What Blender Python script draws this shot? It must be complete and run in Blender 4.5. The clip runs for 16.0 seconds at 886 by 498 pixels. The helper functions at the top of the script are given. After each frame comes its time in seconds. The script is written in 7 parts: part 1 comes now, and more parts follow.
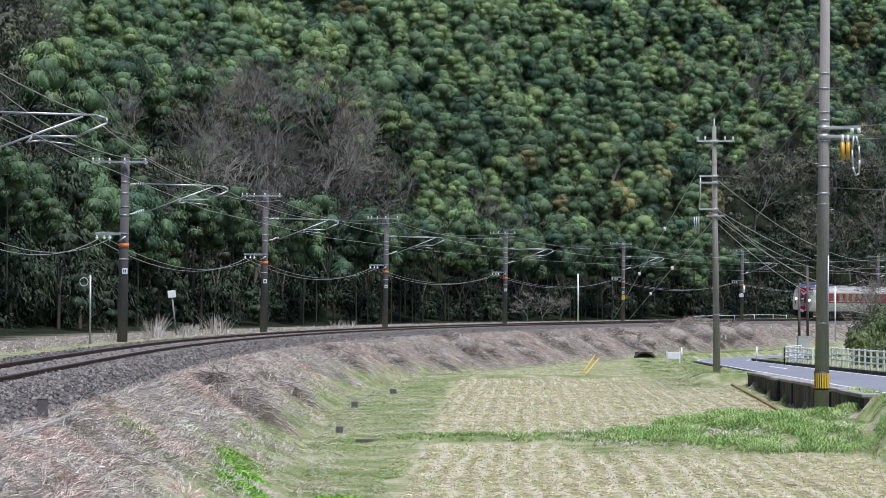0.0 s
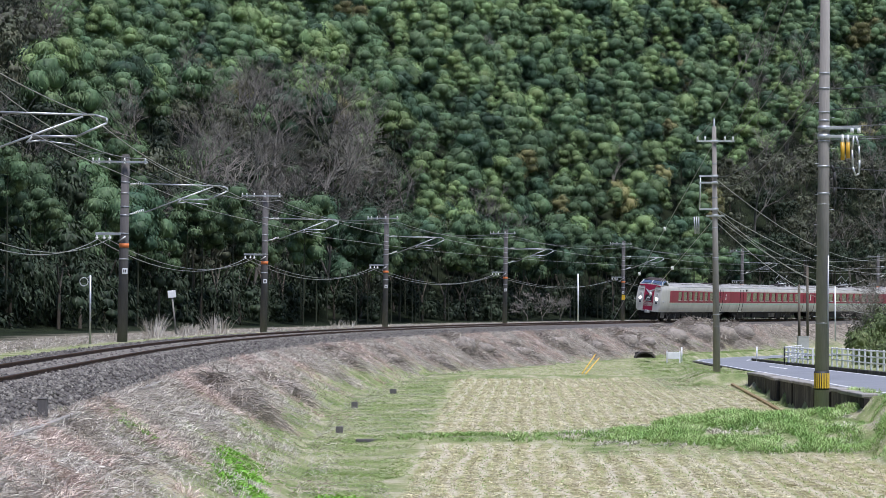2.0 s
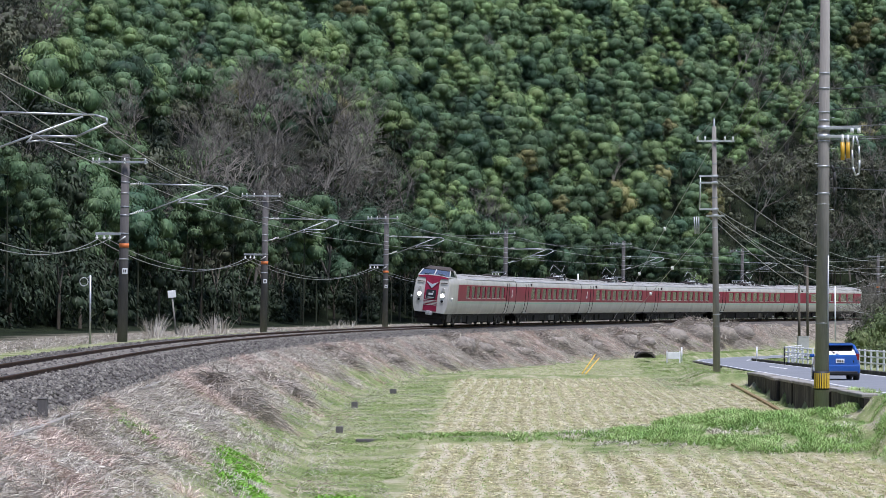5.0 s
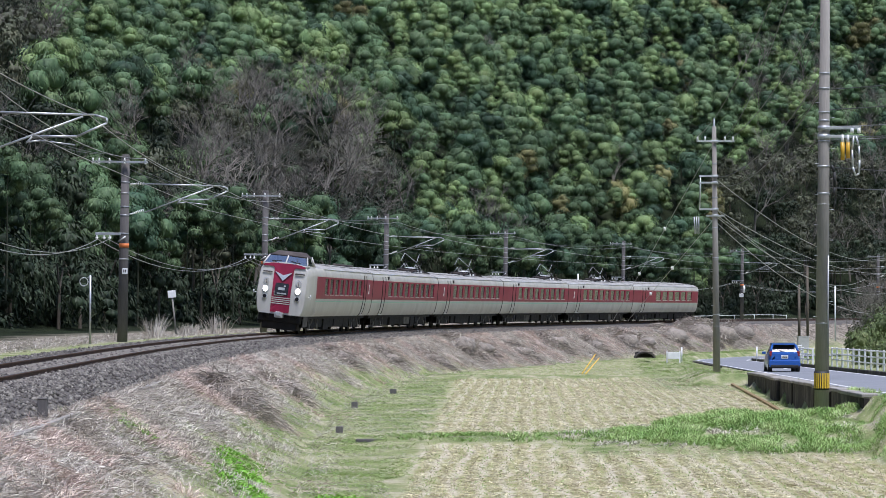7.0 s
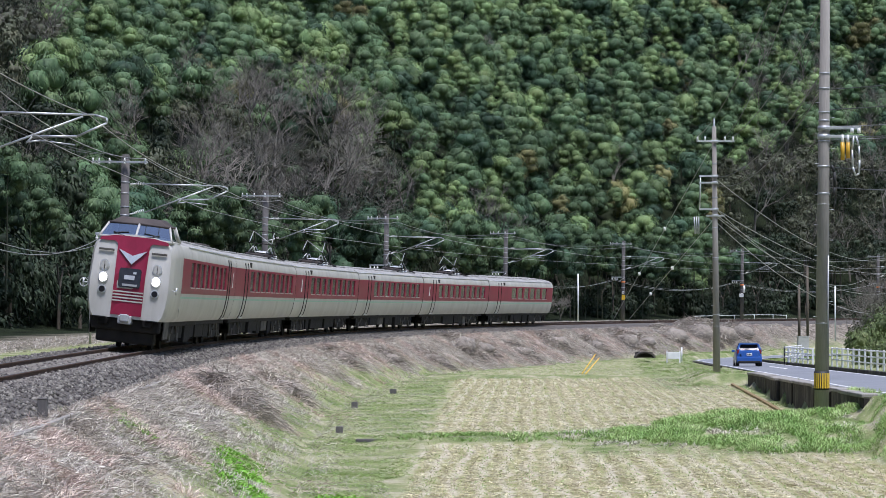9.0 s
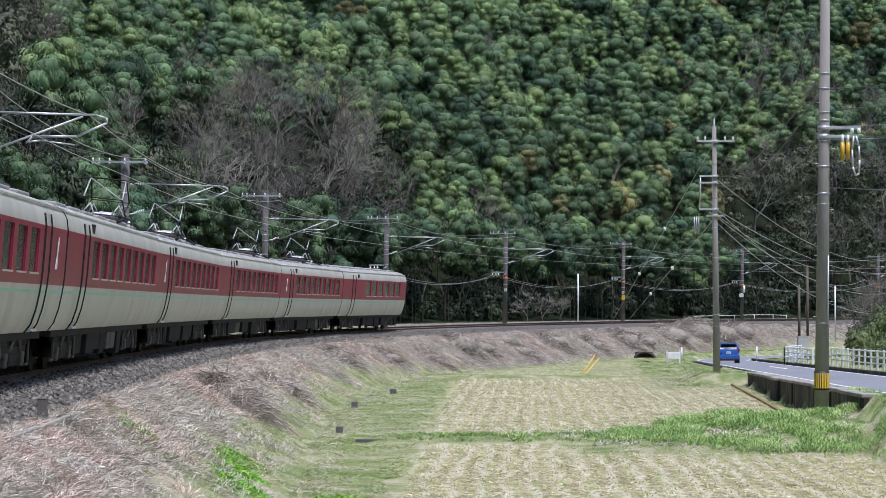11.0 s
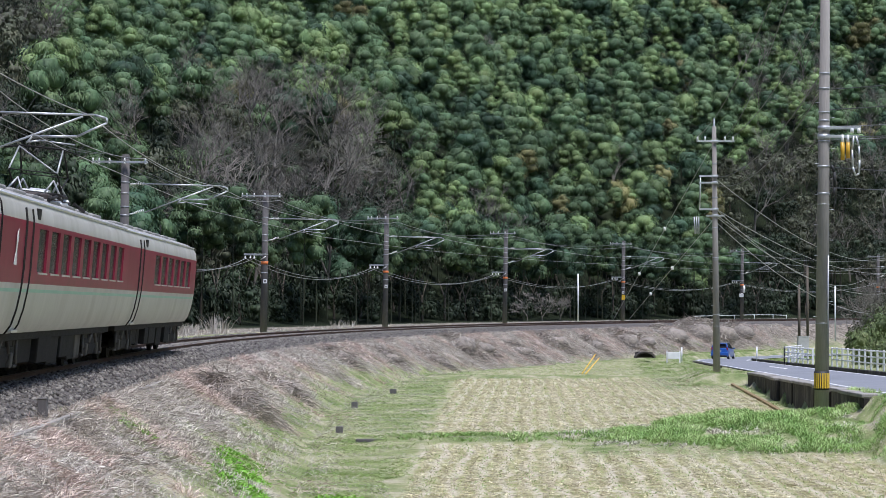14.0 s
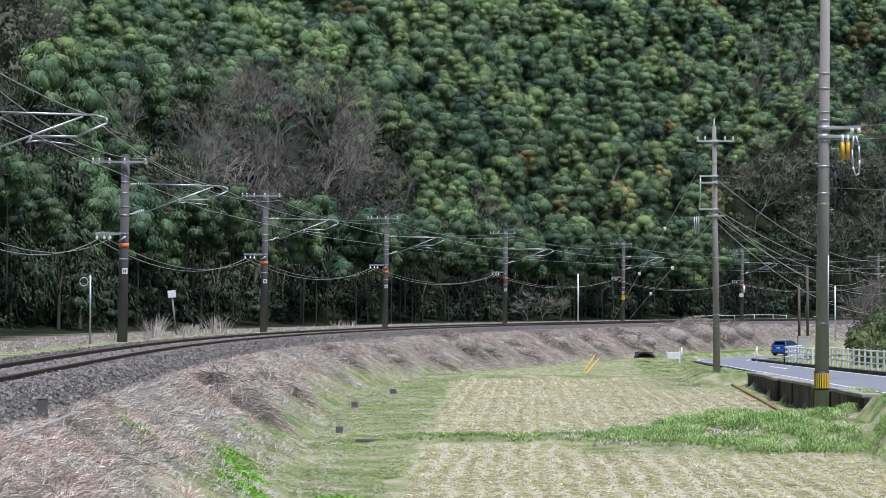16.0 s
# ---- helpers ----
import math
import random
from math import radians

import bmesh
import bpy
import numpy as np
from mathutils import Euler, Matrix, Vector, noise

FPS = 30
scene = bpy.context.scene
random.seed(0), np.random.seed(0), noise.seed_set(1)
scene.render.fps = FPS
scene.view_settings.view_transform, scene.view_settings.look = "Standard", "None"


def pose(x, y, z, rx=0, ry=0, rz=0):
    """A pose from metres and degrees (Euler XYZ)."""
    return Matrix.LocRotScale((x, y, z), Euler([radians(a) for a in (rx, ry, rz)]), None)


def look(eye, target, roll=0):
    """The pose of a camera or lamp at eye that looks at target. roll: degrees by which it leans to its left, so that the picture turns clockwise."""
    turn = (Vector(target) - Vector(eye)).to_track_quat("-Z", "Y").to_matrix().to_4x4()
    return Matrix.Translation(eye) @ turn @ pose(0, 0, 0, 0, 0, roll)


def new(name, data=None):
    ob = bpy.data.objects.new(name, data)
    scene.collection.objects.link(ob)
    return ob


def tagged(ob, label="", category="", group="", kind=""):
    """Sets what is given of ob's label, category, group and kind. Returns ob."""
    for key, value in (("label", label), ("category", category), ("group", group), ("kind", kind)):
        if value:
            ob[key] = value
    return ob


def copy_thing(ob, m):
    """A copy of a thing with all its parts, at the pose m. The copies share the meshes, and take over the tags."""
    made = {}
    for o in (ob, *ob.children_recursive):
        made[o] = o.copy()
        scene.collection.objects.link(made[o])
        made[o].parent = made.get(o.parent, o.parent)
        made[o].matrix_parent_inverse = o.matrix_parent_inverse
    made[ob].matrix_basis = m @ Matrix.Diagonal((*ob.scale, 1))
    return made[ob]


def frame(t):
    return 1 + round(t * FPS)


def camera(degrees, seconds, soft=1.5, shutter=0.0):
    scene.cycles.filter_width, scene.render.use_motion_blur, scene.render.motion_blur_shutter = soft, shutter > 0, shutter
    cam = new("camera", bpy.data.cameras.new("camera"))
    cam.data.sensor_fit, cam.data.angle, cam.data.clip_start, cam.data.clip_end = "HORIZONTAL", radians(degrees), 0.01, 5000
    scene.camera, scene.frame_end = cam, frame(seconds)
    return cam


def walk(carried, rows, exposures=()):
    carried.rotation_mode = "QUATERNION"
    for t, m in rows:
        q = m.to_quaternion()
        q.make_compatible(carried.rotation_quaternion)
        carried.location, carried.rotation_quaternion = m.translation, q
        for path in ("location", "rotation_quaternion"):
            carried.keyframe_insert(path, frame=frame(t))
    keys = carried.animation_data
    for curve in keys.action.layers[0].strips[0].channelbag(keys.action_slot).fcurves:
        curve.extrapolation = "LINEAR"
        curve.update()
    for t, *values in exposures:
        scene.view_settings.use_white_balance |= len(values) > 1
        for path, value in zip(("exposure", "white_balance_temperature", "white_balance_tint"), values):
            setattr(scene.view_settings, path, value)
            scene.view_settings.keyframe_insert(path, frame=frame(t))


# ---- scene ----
cam = camera(21.1, 16.0, soft=0.5)
EYE = (0.0, 0.0, 1.38)
walk(cam, [(0.0, pose(*EYE, 91.402, 0, 0)), (16.0, pose(*EYE, 91.402, 0, 0))], exposures=[(0.0, 0.66, 5900, 17), (16.0, 0.66, 5900, 17)])

# ---- daylight under a bright, thinly overcast sky ----
world = bpy.data.worlds.new("world")
scene.world = world
world.use_nodes = True
wn = world.node_tree.nodes
sky = wn.new("ShaderNodeTexSky")
sky.sky_type, sky.sun_disc = "NISHITA", False
sky.sun_elevation, sky.sun_rotation = radians(71), radians(148)
sky.air_density, sky.dust_density, sky.ozone_density = 1.0, 1.0, 1.5
world.node_tree.links.new(sky.outputs[0], wn["Background"].inputs[0])
wn["Background"].inputs[1].default_value = 0.092
sun = new("sun", bpy.data.lights.new("sun", "SUN"))
sun.data.energy, sun.data.angle, sun.data.color = 3.0, radians(15), (1.0, 0.97, 0.93)
sun.matrix_world = look((16, -26, 91), (0, 0, 0))


# ---- helpers for materials ----
def mat(name, colors, scale=4.0, rough=0.8, metal=0.0, bump=0.3, fine=40.0, fine_amount=0.25, random_amount=0.0, stretch=(1, 1, 1), coords="Object", spec=0.4, island=0.0):
    """Two scales of variation: blotches between the colours and a fine grain, with relief."""
    m = bpy.data.materials.new(name)
    m.use_nodes = True
    nt = m.node_tree
    nd, lk = nt.nodes, nt.links
    bsdf = nd["Principled BSDF"]
    tc = nd.new("ShaderNodeTexCoord")
    mp = nd.new("ShaderNodeMapping")
    mp.inputs["Scale"].default_value = stretch
    lk.new(tc.outputs[coords], mp.inputs["Vector"])
    n1 = nd.new("ShaderNodeTexNoise")
    n1.inputs["Scale"].default_value, n1.inputs["Detail"].default_value = scale, 5
    n2 = nd.new("ShaderNodeTexNoise")
    n2.inputs["Scale"].default_value, n2.inputs["Detail"].default_value = fine, 4
    lk.new(mp.outputs[0], n1.inputs["Vector"])
    lk.new(mp.outputs[0], n2.inputs["Vector"])
    ramp = nd.new("ShaderNodeValToRGB")
    els = ramp.color_ramp.elements
    while len(els) < len(colors):
        els.new(0.5)
    for i, c in enumerate(colors):
        els[i].position = 0.3 + 0.4 * i / max(1, len(colors) - 1)
        els[i].color = (*c, 1)
    lk.new(n1.outputs[0], ramp.inputs[0])
    mul = nd.new("ShaderNodeMath")
    mul.operation = "MULTIPLY_ADD"
    mul.inputs[1].default_value, mul.inputs[2].default_value = 2 * fine_amount, 1 - fine_amount
    lk.new(n2.outputs[0], mul.inputs[0])
    hsv = nd.new("ShaderNodeHueSaturation")
    lk.new(ramp.outputs[0], hsv.inputs["Color"])
    value = mul.outputs[0]
    for amount, kind, out in ((random_amount, "ShaderNodeObjectInfo", "Random"), (island, "ShaderNodeNewGeometry", "Random Per Island")):
        if amount:
            oi = nd.new(kind)
            ra = nd.new("ShaderNodeMath")
            ra.operation = "MULTIPLY_ADD"
            ra.inputs[1].default_value, ra.inputs[2].default_value = 2 * amount, 1 - amount
            lk.new(oi.outputs[out], ra.inputs[0])
            mm = nd.new("ShaderNodeMath")
            mm.operation = "MULTIPLY"
            lk.new(value, mm.inputs[0])
            lk.new(ra.outputs[0], mm.inputs[1])
            value = mm.outputs[0]
            hu = nd.new("ShaderNodeMath")
            hu.operation = "MULTIPLY_ADD"
            hu.inputs[1].default_value, hu.inputs[2].default_value = 0.1 * amount, 0.5 - 0.05 * amount
            lk.new(oi.outputs[out], hu.inputs[0])
            lk.new(hu.outputs[0], hsv.inputs["Hue"])
    lk.new(value, hsv.inputs["Value"])
    lk.new(hsv.outputs[0], bsdf.inputs["Base Color"])
    bsdf.inputs["Roughness"].default_value = rough
    bsdf.inputs["Metallic"].default_value = metal
    bsdf.inputs["Specular IOR Level"].default_value = spec
    if bump:
        bp = nd.new("ShaderNodeBump")
        bp.inputs["Strength"].default_value, bp.inputs["Distance"].default_value = bump, 0.02
        lk.new(n2.outputs[0], bp.inputs["Height"])
        lk.new(bp.outputs[0], bsdf.inputs["Normal"])
    return m


def glow(name, color, power):
    m = mat(name, [color, color], bump=0)
    b = m.node_tree.nodes["Principled BSDF"]
    b.inputs["Emission Color"].default_value = (*color, 1)
    b.inputs["Emission Strength"].default_value = power
    return m


M = {
    "rail_side": mat("rusty_rail", [(0.065, 0.038, 0.027), (0.12, 0.07, 0.048)], 3, 0.8, 0.1),
    "rail_top": mat("polished_rail_head", [(0.34, 0.31, 0.29), (0.42, 0.39, 0.36)], 3, 0.35, 0.9, 0.05),
    "sleeper": mat("grey_brown_sleeper", [(0.16, 0.14, 0.12), (0.24, 0.22, 0.19)], 5, 0.9),
    "ballast": mat("crushed_stone", [(0.06, 0.055, 0.048), (0.21, 0.192, 0.17)], 6, 0.95, island=0.6, fine=90),
    "ballast_bed": mat("crushed_stone_bed", [(0.045, 0.04, 0.035), (0.15, 0.135, 0.12)], 14, 0.95, bump=1.0, fine=55, fine_amount=0.4),
    "concrete": mat("weathered_concrete", [(0.23, 0.215, 0.19), (0.34, 0.32, 0.285)], 1.2, 0.9, fine=25, stretch=(1, 1, 0.25)),
    "pole": mat("utility_pole_concrete", [(0.20, 0.185, 0.165), (0.33, 0.31, 0.28)], 1.0, 0.9, fine=25, stretch=(1, 1, 0.12)),
    "mast": mat("dark_mast_concrete", [(0.075, 0.07, 0.068), (0.15, 0.14, 0.135)], 1.0, 0.9, fine=25, stretch=(1, 1, 0.15)),
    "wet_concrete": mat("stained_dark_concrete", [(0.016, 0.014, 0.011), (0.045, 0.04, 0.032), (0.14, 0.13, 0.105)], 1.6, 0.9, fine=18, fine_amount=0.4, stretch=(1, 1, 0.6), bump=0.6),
    "steel": mat("galvanised_steel", [(0.42, 0.43, 0.44), (0.55, 0.56, 0.57)], 5, 0.45, 0.7, 0.05),
    "band_steel": mat("grey_steel_band", [(0.30, 0.31, 0.33), (0.42, 0.43, 0.45)], 5, 0.5, 0.5, 0.05),
    "porcelain": mat("white_porcelain", [(0.75, 0.75, 0.73), (0.82, 0.82, 0.80)], 8, 0.25, bump=0),
    "orange": mat("orange_band", [(0.60, 0.16, 0.045), (0.72, 0.21, 0.06)], 4, 0.6, bump=0),
    "white_paint": mat("white_paint", [(0.74, 0.74, 0.74), (0.86, 0.86, 0.86)], 3, 0.5, fine=20, fine_amount=0.12),
    "yellow": mat("yellow_plastic", [(0.70, 0.44, 0.03), (0.80, 0.52, 0.05)], 4, 0.5, bump=0),
    "black": mat("black_rubber", [(0.015, 0.015, 0.015), (0.03, 0.03, 0.03)], 4, 0.6, bump=0.1),
    "wire": mat("dark_wire", [(0.09, 0.09, 0.09), (0.14, 0.14, 0.14)], 1, 0.5, 0.5, 0),
    "wire_bright": mat("worn_copper_wire", [(0.34, 0.34, 0.33), (0.44, 0.44, 0.43)], 1, 0.45, 0.4, 0),
    "asphalt": mat("worn_asphalt", [(0.17, 0.18, 0.195), (0.23, 0.24, 0.26)], 0.5, 0.9, fine=60, fine_amount=0.2, bump=0.4),
    "line": mat("worn_road_line", [(0.60, 0.60, 0.58), (0.78, 0.78, 0.76)], 2, 0.7, fine=30, fine_amount=0.15),
}


# ---- helpers for meshes ----
def part(name, bm, material, parent=None, label="", smooth=False):
    me = bpy.data.meshes.new(name)
    bm.to_mesh(me)
    bm.free()
    me.materials.append(material)
    if smooth:
        me.polygons.foreach_set("use_smooth", [True] * len(me.polygons))
    ob = new(name, me)
    if parent:
        ob.parent = parent
    if label:
        tagged(ob, label)
    return ob


def mesh_np(name, verts, quads, material, parent=None, smooth=False):
    """A mesh from arrays: verts (n, 3) and quads (m, 4)."""
    me = bpy.data.meshes.new(name)
    v, q = np.asarray(verts, np.float32), np.asarray(quads, np.int32)
    k = q.shape[1]
    me.vertices.add(len(v))
    me.vertices.foreach_set("co", v.ravel())
    me.loops.add(q.size)
    me.loops.foreach_set("vertex_index", q.ravel())
    me.polygons.add(len(q))
    me.polygons.foreach_set("loop_start", np.arange(len(q), dtype=np.int32) * k)
    if smooth:
        me.polygons.foreach_set("use_smooth", np.ones(len(q), bool))
    me.update(calc_edges=True)
    me.materials.append(material)
    ob = new(name, me)
    if parent:
        ob.parent = parent
    return ob


def empty(name, m, label, category, group="", kind=""):
    ob = new(name)
    ob.matrix_basis = m
    return tagged(ob, label, category, group, kind)


def box(bm, x0, x1, y0, y1, z0, z1, bevel=0.0, m=None):
    mm = Matrix.Translation(((x0 + x1) / 2, (y0 + y1) / 2, (z0 + z1) / 2)) @ Matrix.Diagonal((x1 - x0, y1 - y0, z1 - z0, 1))
    if m:
        mm = m @ mm
    r = bmesh.ops.create_cube(bm, size=1, matrix=mm)
    if bevel:
        es = list({e for v in r["verts"] for e in v.link_edges})
        bmesh.ops.bevel(bm, geom=es, offset=bevel, segments=2, profile=0.5, affect="EDGES", clamp_overlap=True)
    return bm


def tube(bm, a, b, r0, r1=None, n=8, caps=True):
    a, b = Vector(a), Vector(b)
    d = b - a
    m = Matrix.Translation((a + b) / 2) @ d.to_track_quat("Z", "Y").to_matrix().to_4x4()
    bmesh.ops.create_cone(bm, cap_ends=caps, segments=n, radius1=r0, radius2=r0 if r1 is None else r1, depth=d.length, matrix=m)
    return bm


def bar(name, pieces, material, parent=None, label="", n=8, smooth=True):
    """Rods joined into one mesh: pieces of (start, end, radius[, end radius])."""
    bm = bmesh.new()
    for p in pieces:
        tube(bm, *p, n=n)
    ob = part(name, bm, material, parent, label)
    if smooth:
        ob.data.polygons.foreach_set("use_smooth", [len(f.vertices) == 4 for f in ob.data.polygons])
    return ob


def cube(name, dims, material, parent=None, label="", bevel=0.01):
    bm = bmesh.new()
    box(bm, *dims, bevel=bevel)
    return part(name, bm, material, parent, label)


# ---- the line of the railway: a curve of changing radius, canted to its inside ----
CANT = radians(5.0)
STEP = 0.5
S_AX = np.arange(-240, 340 + STEP, STEP)
sc = np.clip(S_AX, -60, 172) / 100
K_AX = 0.00243 + 0.00262 * sc - 0.00526 * sc**2 + 0.00266 * sc**3
K_AX[S_AX < -35] = 0.0
K_AX = np.where(S_AX > 172, np.minimum(K_AX, 0.0045), K_AX)
T_AX = np.concatenate([[0], np.cumsum((K_AX[1:] + K_AX[:-1]) / 2 * STEP)])
I0 = int(np.argmin(abs(S_AX)))
T_AX = T_AX - T_AX[I0] + 0.0348
X_AX = np.concatenate([[0], np.cumsum((np.sin(T_AX[1:]) + np.sin(T_AX[:-1])) / 2 * STEP)])
Y_AX = np.concatenate([[0], np.cumsum((np.cos(T_AX[1:]) + np.cos(T_AX[:-1])) / 2 * STEP)])
X_AX, Y_AX = X_AX - X_AX[I0] - 10.12, Y_AX - Y_AX[I0] + 100.75


def line_at(s):
    return np.interp(s, S_AX, X_AX), np.interp(s, S_AX, Y_AX), np.interp(s, S_AX, T_AX)


def by_track(s, off, z, cant=CANT):
    """A point beside the line: off metres towards the inside of the curve, z above the rail plane."""
    x, y, th = line_at(s)
    zz = z * math.cos(cant) - off * math.sin(cant)
    oo = off * math.cos(cant) + z * math.sin(cant)
    return Vector((x + oo * math.cos(th), y - oo * math.sin(th), zz))


def off_track(x, y):
    """The signed distance of points from the line, positive inside the curve, and the stretch along it."""
    best = np.full(x.shape, 1e9)
    off, along = np.zeros(x.shape), np.zeros(x.shape)
    for i in range(0, len(S_AX), 9):
        dx, dy = x - X_AX[i], y - Y_AX[i]
        d = dx * dx + dy * dy
        c, s = math.cos(T_AX[i]), math.sin(T_AX[i])
        o, a = dx * c - dy * s, dx * s + dy * c
        w = d < best
        best[w] = d[w]
        off[w] = o[w]
        along[w] = S_AX[i] + a[w]
    return off, along


# ---- the lie of the land ----
def smooth(a, b, v):
    t = np.clip((v - a) / (b - a), 0, 1)
    return t * t * (3 - 2 * t)


ROAD = [(14.2, 20), (14.6, 42), (15.2, 69), (17.4, 105), (18.8, 128), (21.3, 166), (22.9, 190), (24.3, 207), (27.0, 220), (31.5, 230), (37.0, 238), (45.0, 244), (60, 248), (90, 252)]


def road_z(y):
    """The lane falls gently away."""
    return np.maximum(-1.4 - 0.015 * (np.asarray(y, float) - 86), -3.4)


def road_line():
    pts = [Vector((x, y, 0)) for x, y in ROAD]
    out = []
    for i in range(len(pts) - 1):
        p0, p1, p2, p3 = pts[max(i - 1, 0)], pts[i], pts[i + 1], pts[min(i + 2, len(pts) - 1)]
        for j in range(12):
            t = j / 12
            out.append(0.5 * ((2 * p1) + (p2 - p0) * t + (2 * p0 - 5 * p1 + 4 * p2 - p3) * t * t + (3 * p1 - p0 - 3 * p2 + p3) * t**3))
    out.append(pts[-1])
    return out


ROAD_PTS = road_line()
RX, RY = np.array([p.x for p in ROAD_PTS]), np.array([p.y for p in ROAD_PTS])
RTX, RTY = np.gradient(RX), np.gradient(RY)
RL = np.hypot(RTX, RTY)
RTX, RTY = RTX / RL, RTY / RL


def off_road(x, y):
    best, off = np.full(x.shape, 1e9), np.zeros(x.shape)
    for i in range(len(RX)):
        dx, dy = x - RX[i], y - RY[i]
        d = dx * dx + dy * dy
        w = d < best
        best[w] = d[w]
        off[w] = (dx * RTY[i] - dy * RTX[i])[w]
    return np.sign(off) * np.sqrt(best)


def wobble(x, y, size, seed=0):
    """Smooth unevenness without a beat, about -1 to 1: random heights on two grids, eased between."""
    table = np.random.RandomState(seed).uniform(-1, 1, (64, 64))
    out = 0.0
    for cell, share in ((0.75 * size, 1.25), (0.31 * size, 0.6)):
        u, v = np.asarray(x, float) / cell + 1000.3 + seed, np.asarray(y, float) / cell + 1000.7
        i, j = np.floor(u).astype(int), np.floor(v).astype(int)
        fu, fv = u - i, v - j
        fu, fv = fu * fu * (3 - 2 * fu), fv * fv * (3 - 2 * fv)
        a, b = i % 64, j % 64
        c, d = (i + 1) % 64, (j + 1) % 64
        low = table[a, b] * (1 - fu) + table[c, b] * fu
        high = table[a, d] * (1 - fu) + table[c, d] * fu
        out = out + share * (low * (1 - fv) + high * fv)
    return out


def field_z(y):
    """Terraced fields, the far one sloping down."""
    return -2.55 - 0.08 * (1 - smooth(62, 66, y)) - 0.45 * smooth(132, 195, y)


def hill_height(off):
    """Behind the line: a level strip, then a steep wooded slope."""
    d = np.maximum(-off - 16, 0)
    return 0.62 * d * smooth(0, 30, d) ** 0.5


def land(x, y):
    x, y = np.asarray(x, float), np.asarray(y, float)
    off, s = off_track(x, y)
    # the plain inside the curve
    z = field_z(y)
    rise = smooth(3.5, 11.5, x) * 0.7
    z = z + rise * smooth(62.5, 68.5, y) * (1 - smooth(71, 78, y)) * smooth(0, 2, off - 7)
    z = z + 0.16 * np.exp(-(((y - 70 - 0.1 * x) / 1.6) ** 2)) * (x > -2)
    z = z - 0.22 * np.exp(-(((y - 132.5 - 0.25 * wobble(x, y, 4, 21)) / 0.8) ** 2)) * (x > -1.0) * (x < 9)
    z = z + 0.10 * np.exp(-(((y - 134.5) / 1.2) ** 2)) * (x > -1.0) * (x < 12)
    z = z + 0.13 * wobble(x, y, 1.7, 71) * smooth(3.5, 6.5, x) * smooth(63, 66, y) * (1 - smooth(72, 75, y))
    ro = off_road(x, y)
    rz = road_z(y)
    z = np.maximum(z, np.where((ro > -12) & (y < 90), rz - 0.12 - np.maximum(-2.75 - ro, 0) * 1.7 - 2.0 * smooth(71, 77, y), -9))
    z = np.where(ro > -2.75, rz - 0.05, z)
    z = np.where(ro > 2.5, rz - 0.1 + 4.5 * smooth(9, 40, ro), z)
    z = np.maximum(z, np.where((ro > -14) & (y > 116) & (y < 200), rz - 0.08 - np.maximum(-4.9 - ro, 0) * 0.45 - 1.2 * (1 - smooth(118, 121, y)), -9))
    z = np.where((ro < -2.75) & (y > 195), np.maximum(z, rz - 0.15), z)
    # the bank on which the watcher stands
    near = 1 - smooth(8, 34, y + 0.2 * x)
    z = z + 2.3 * near * (off > 2.5)
    # the embankment
    bank = np.where(off > 0, -0.55 - np.maximum(off - 2.8, 0) / 1.7, -0.55 + 0.5 * smooth(0, 2.4, -off))
    bank = bank + (0.07 * wobble(x, y, 2.6, 3) + 0.07 * wobble(x, y, 0.8, 4)) * smooth(2.8, 4.5, off)
    z = np.where(off > 0, np.maximum(z, bank), np.where(off > -16, bank, bank + hill_height(off)))
    # far beyond, the valley closes with hills all round
    far = np.hypot(x, y - 100)
    z = np.maximum(z, np.where(off > 0, (far - 240) * 0.3, -9))
    z = z + 0.018 * wobble(x, y, 1.3, 5) * (np.abs(ro) > 3.2) * (off > 3)
    return z


def axis(parts):
    out = []
    for a, b, n in parts:
        out += list(np.linspace(a, b, n, endpoint=False))
    return np.array(out + [parts[-1][1]])


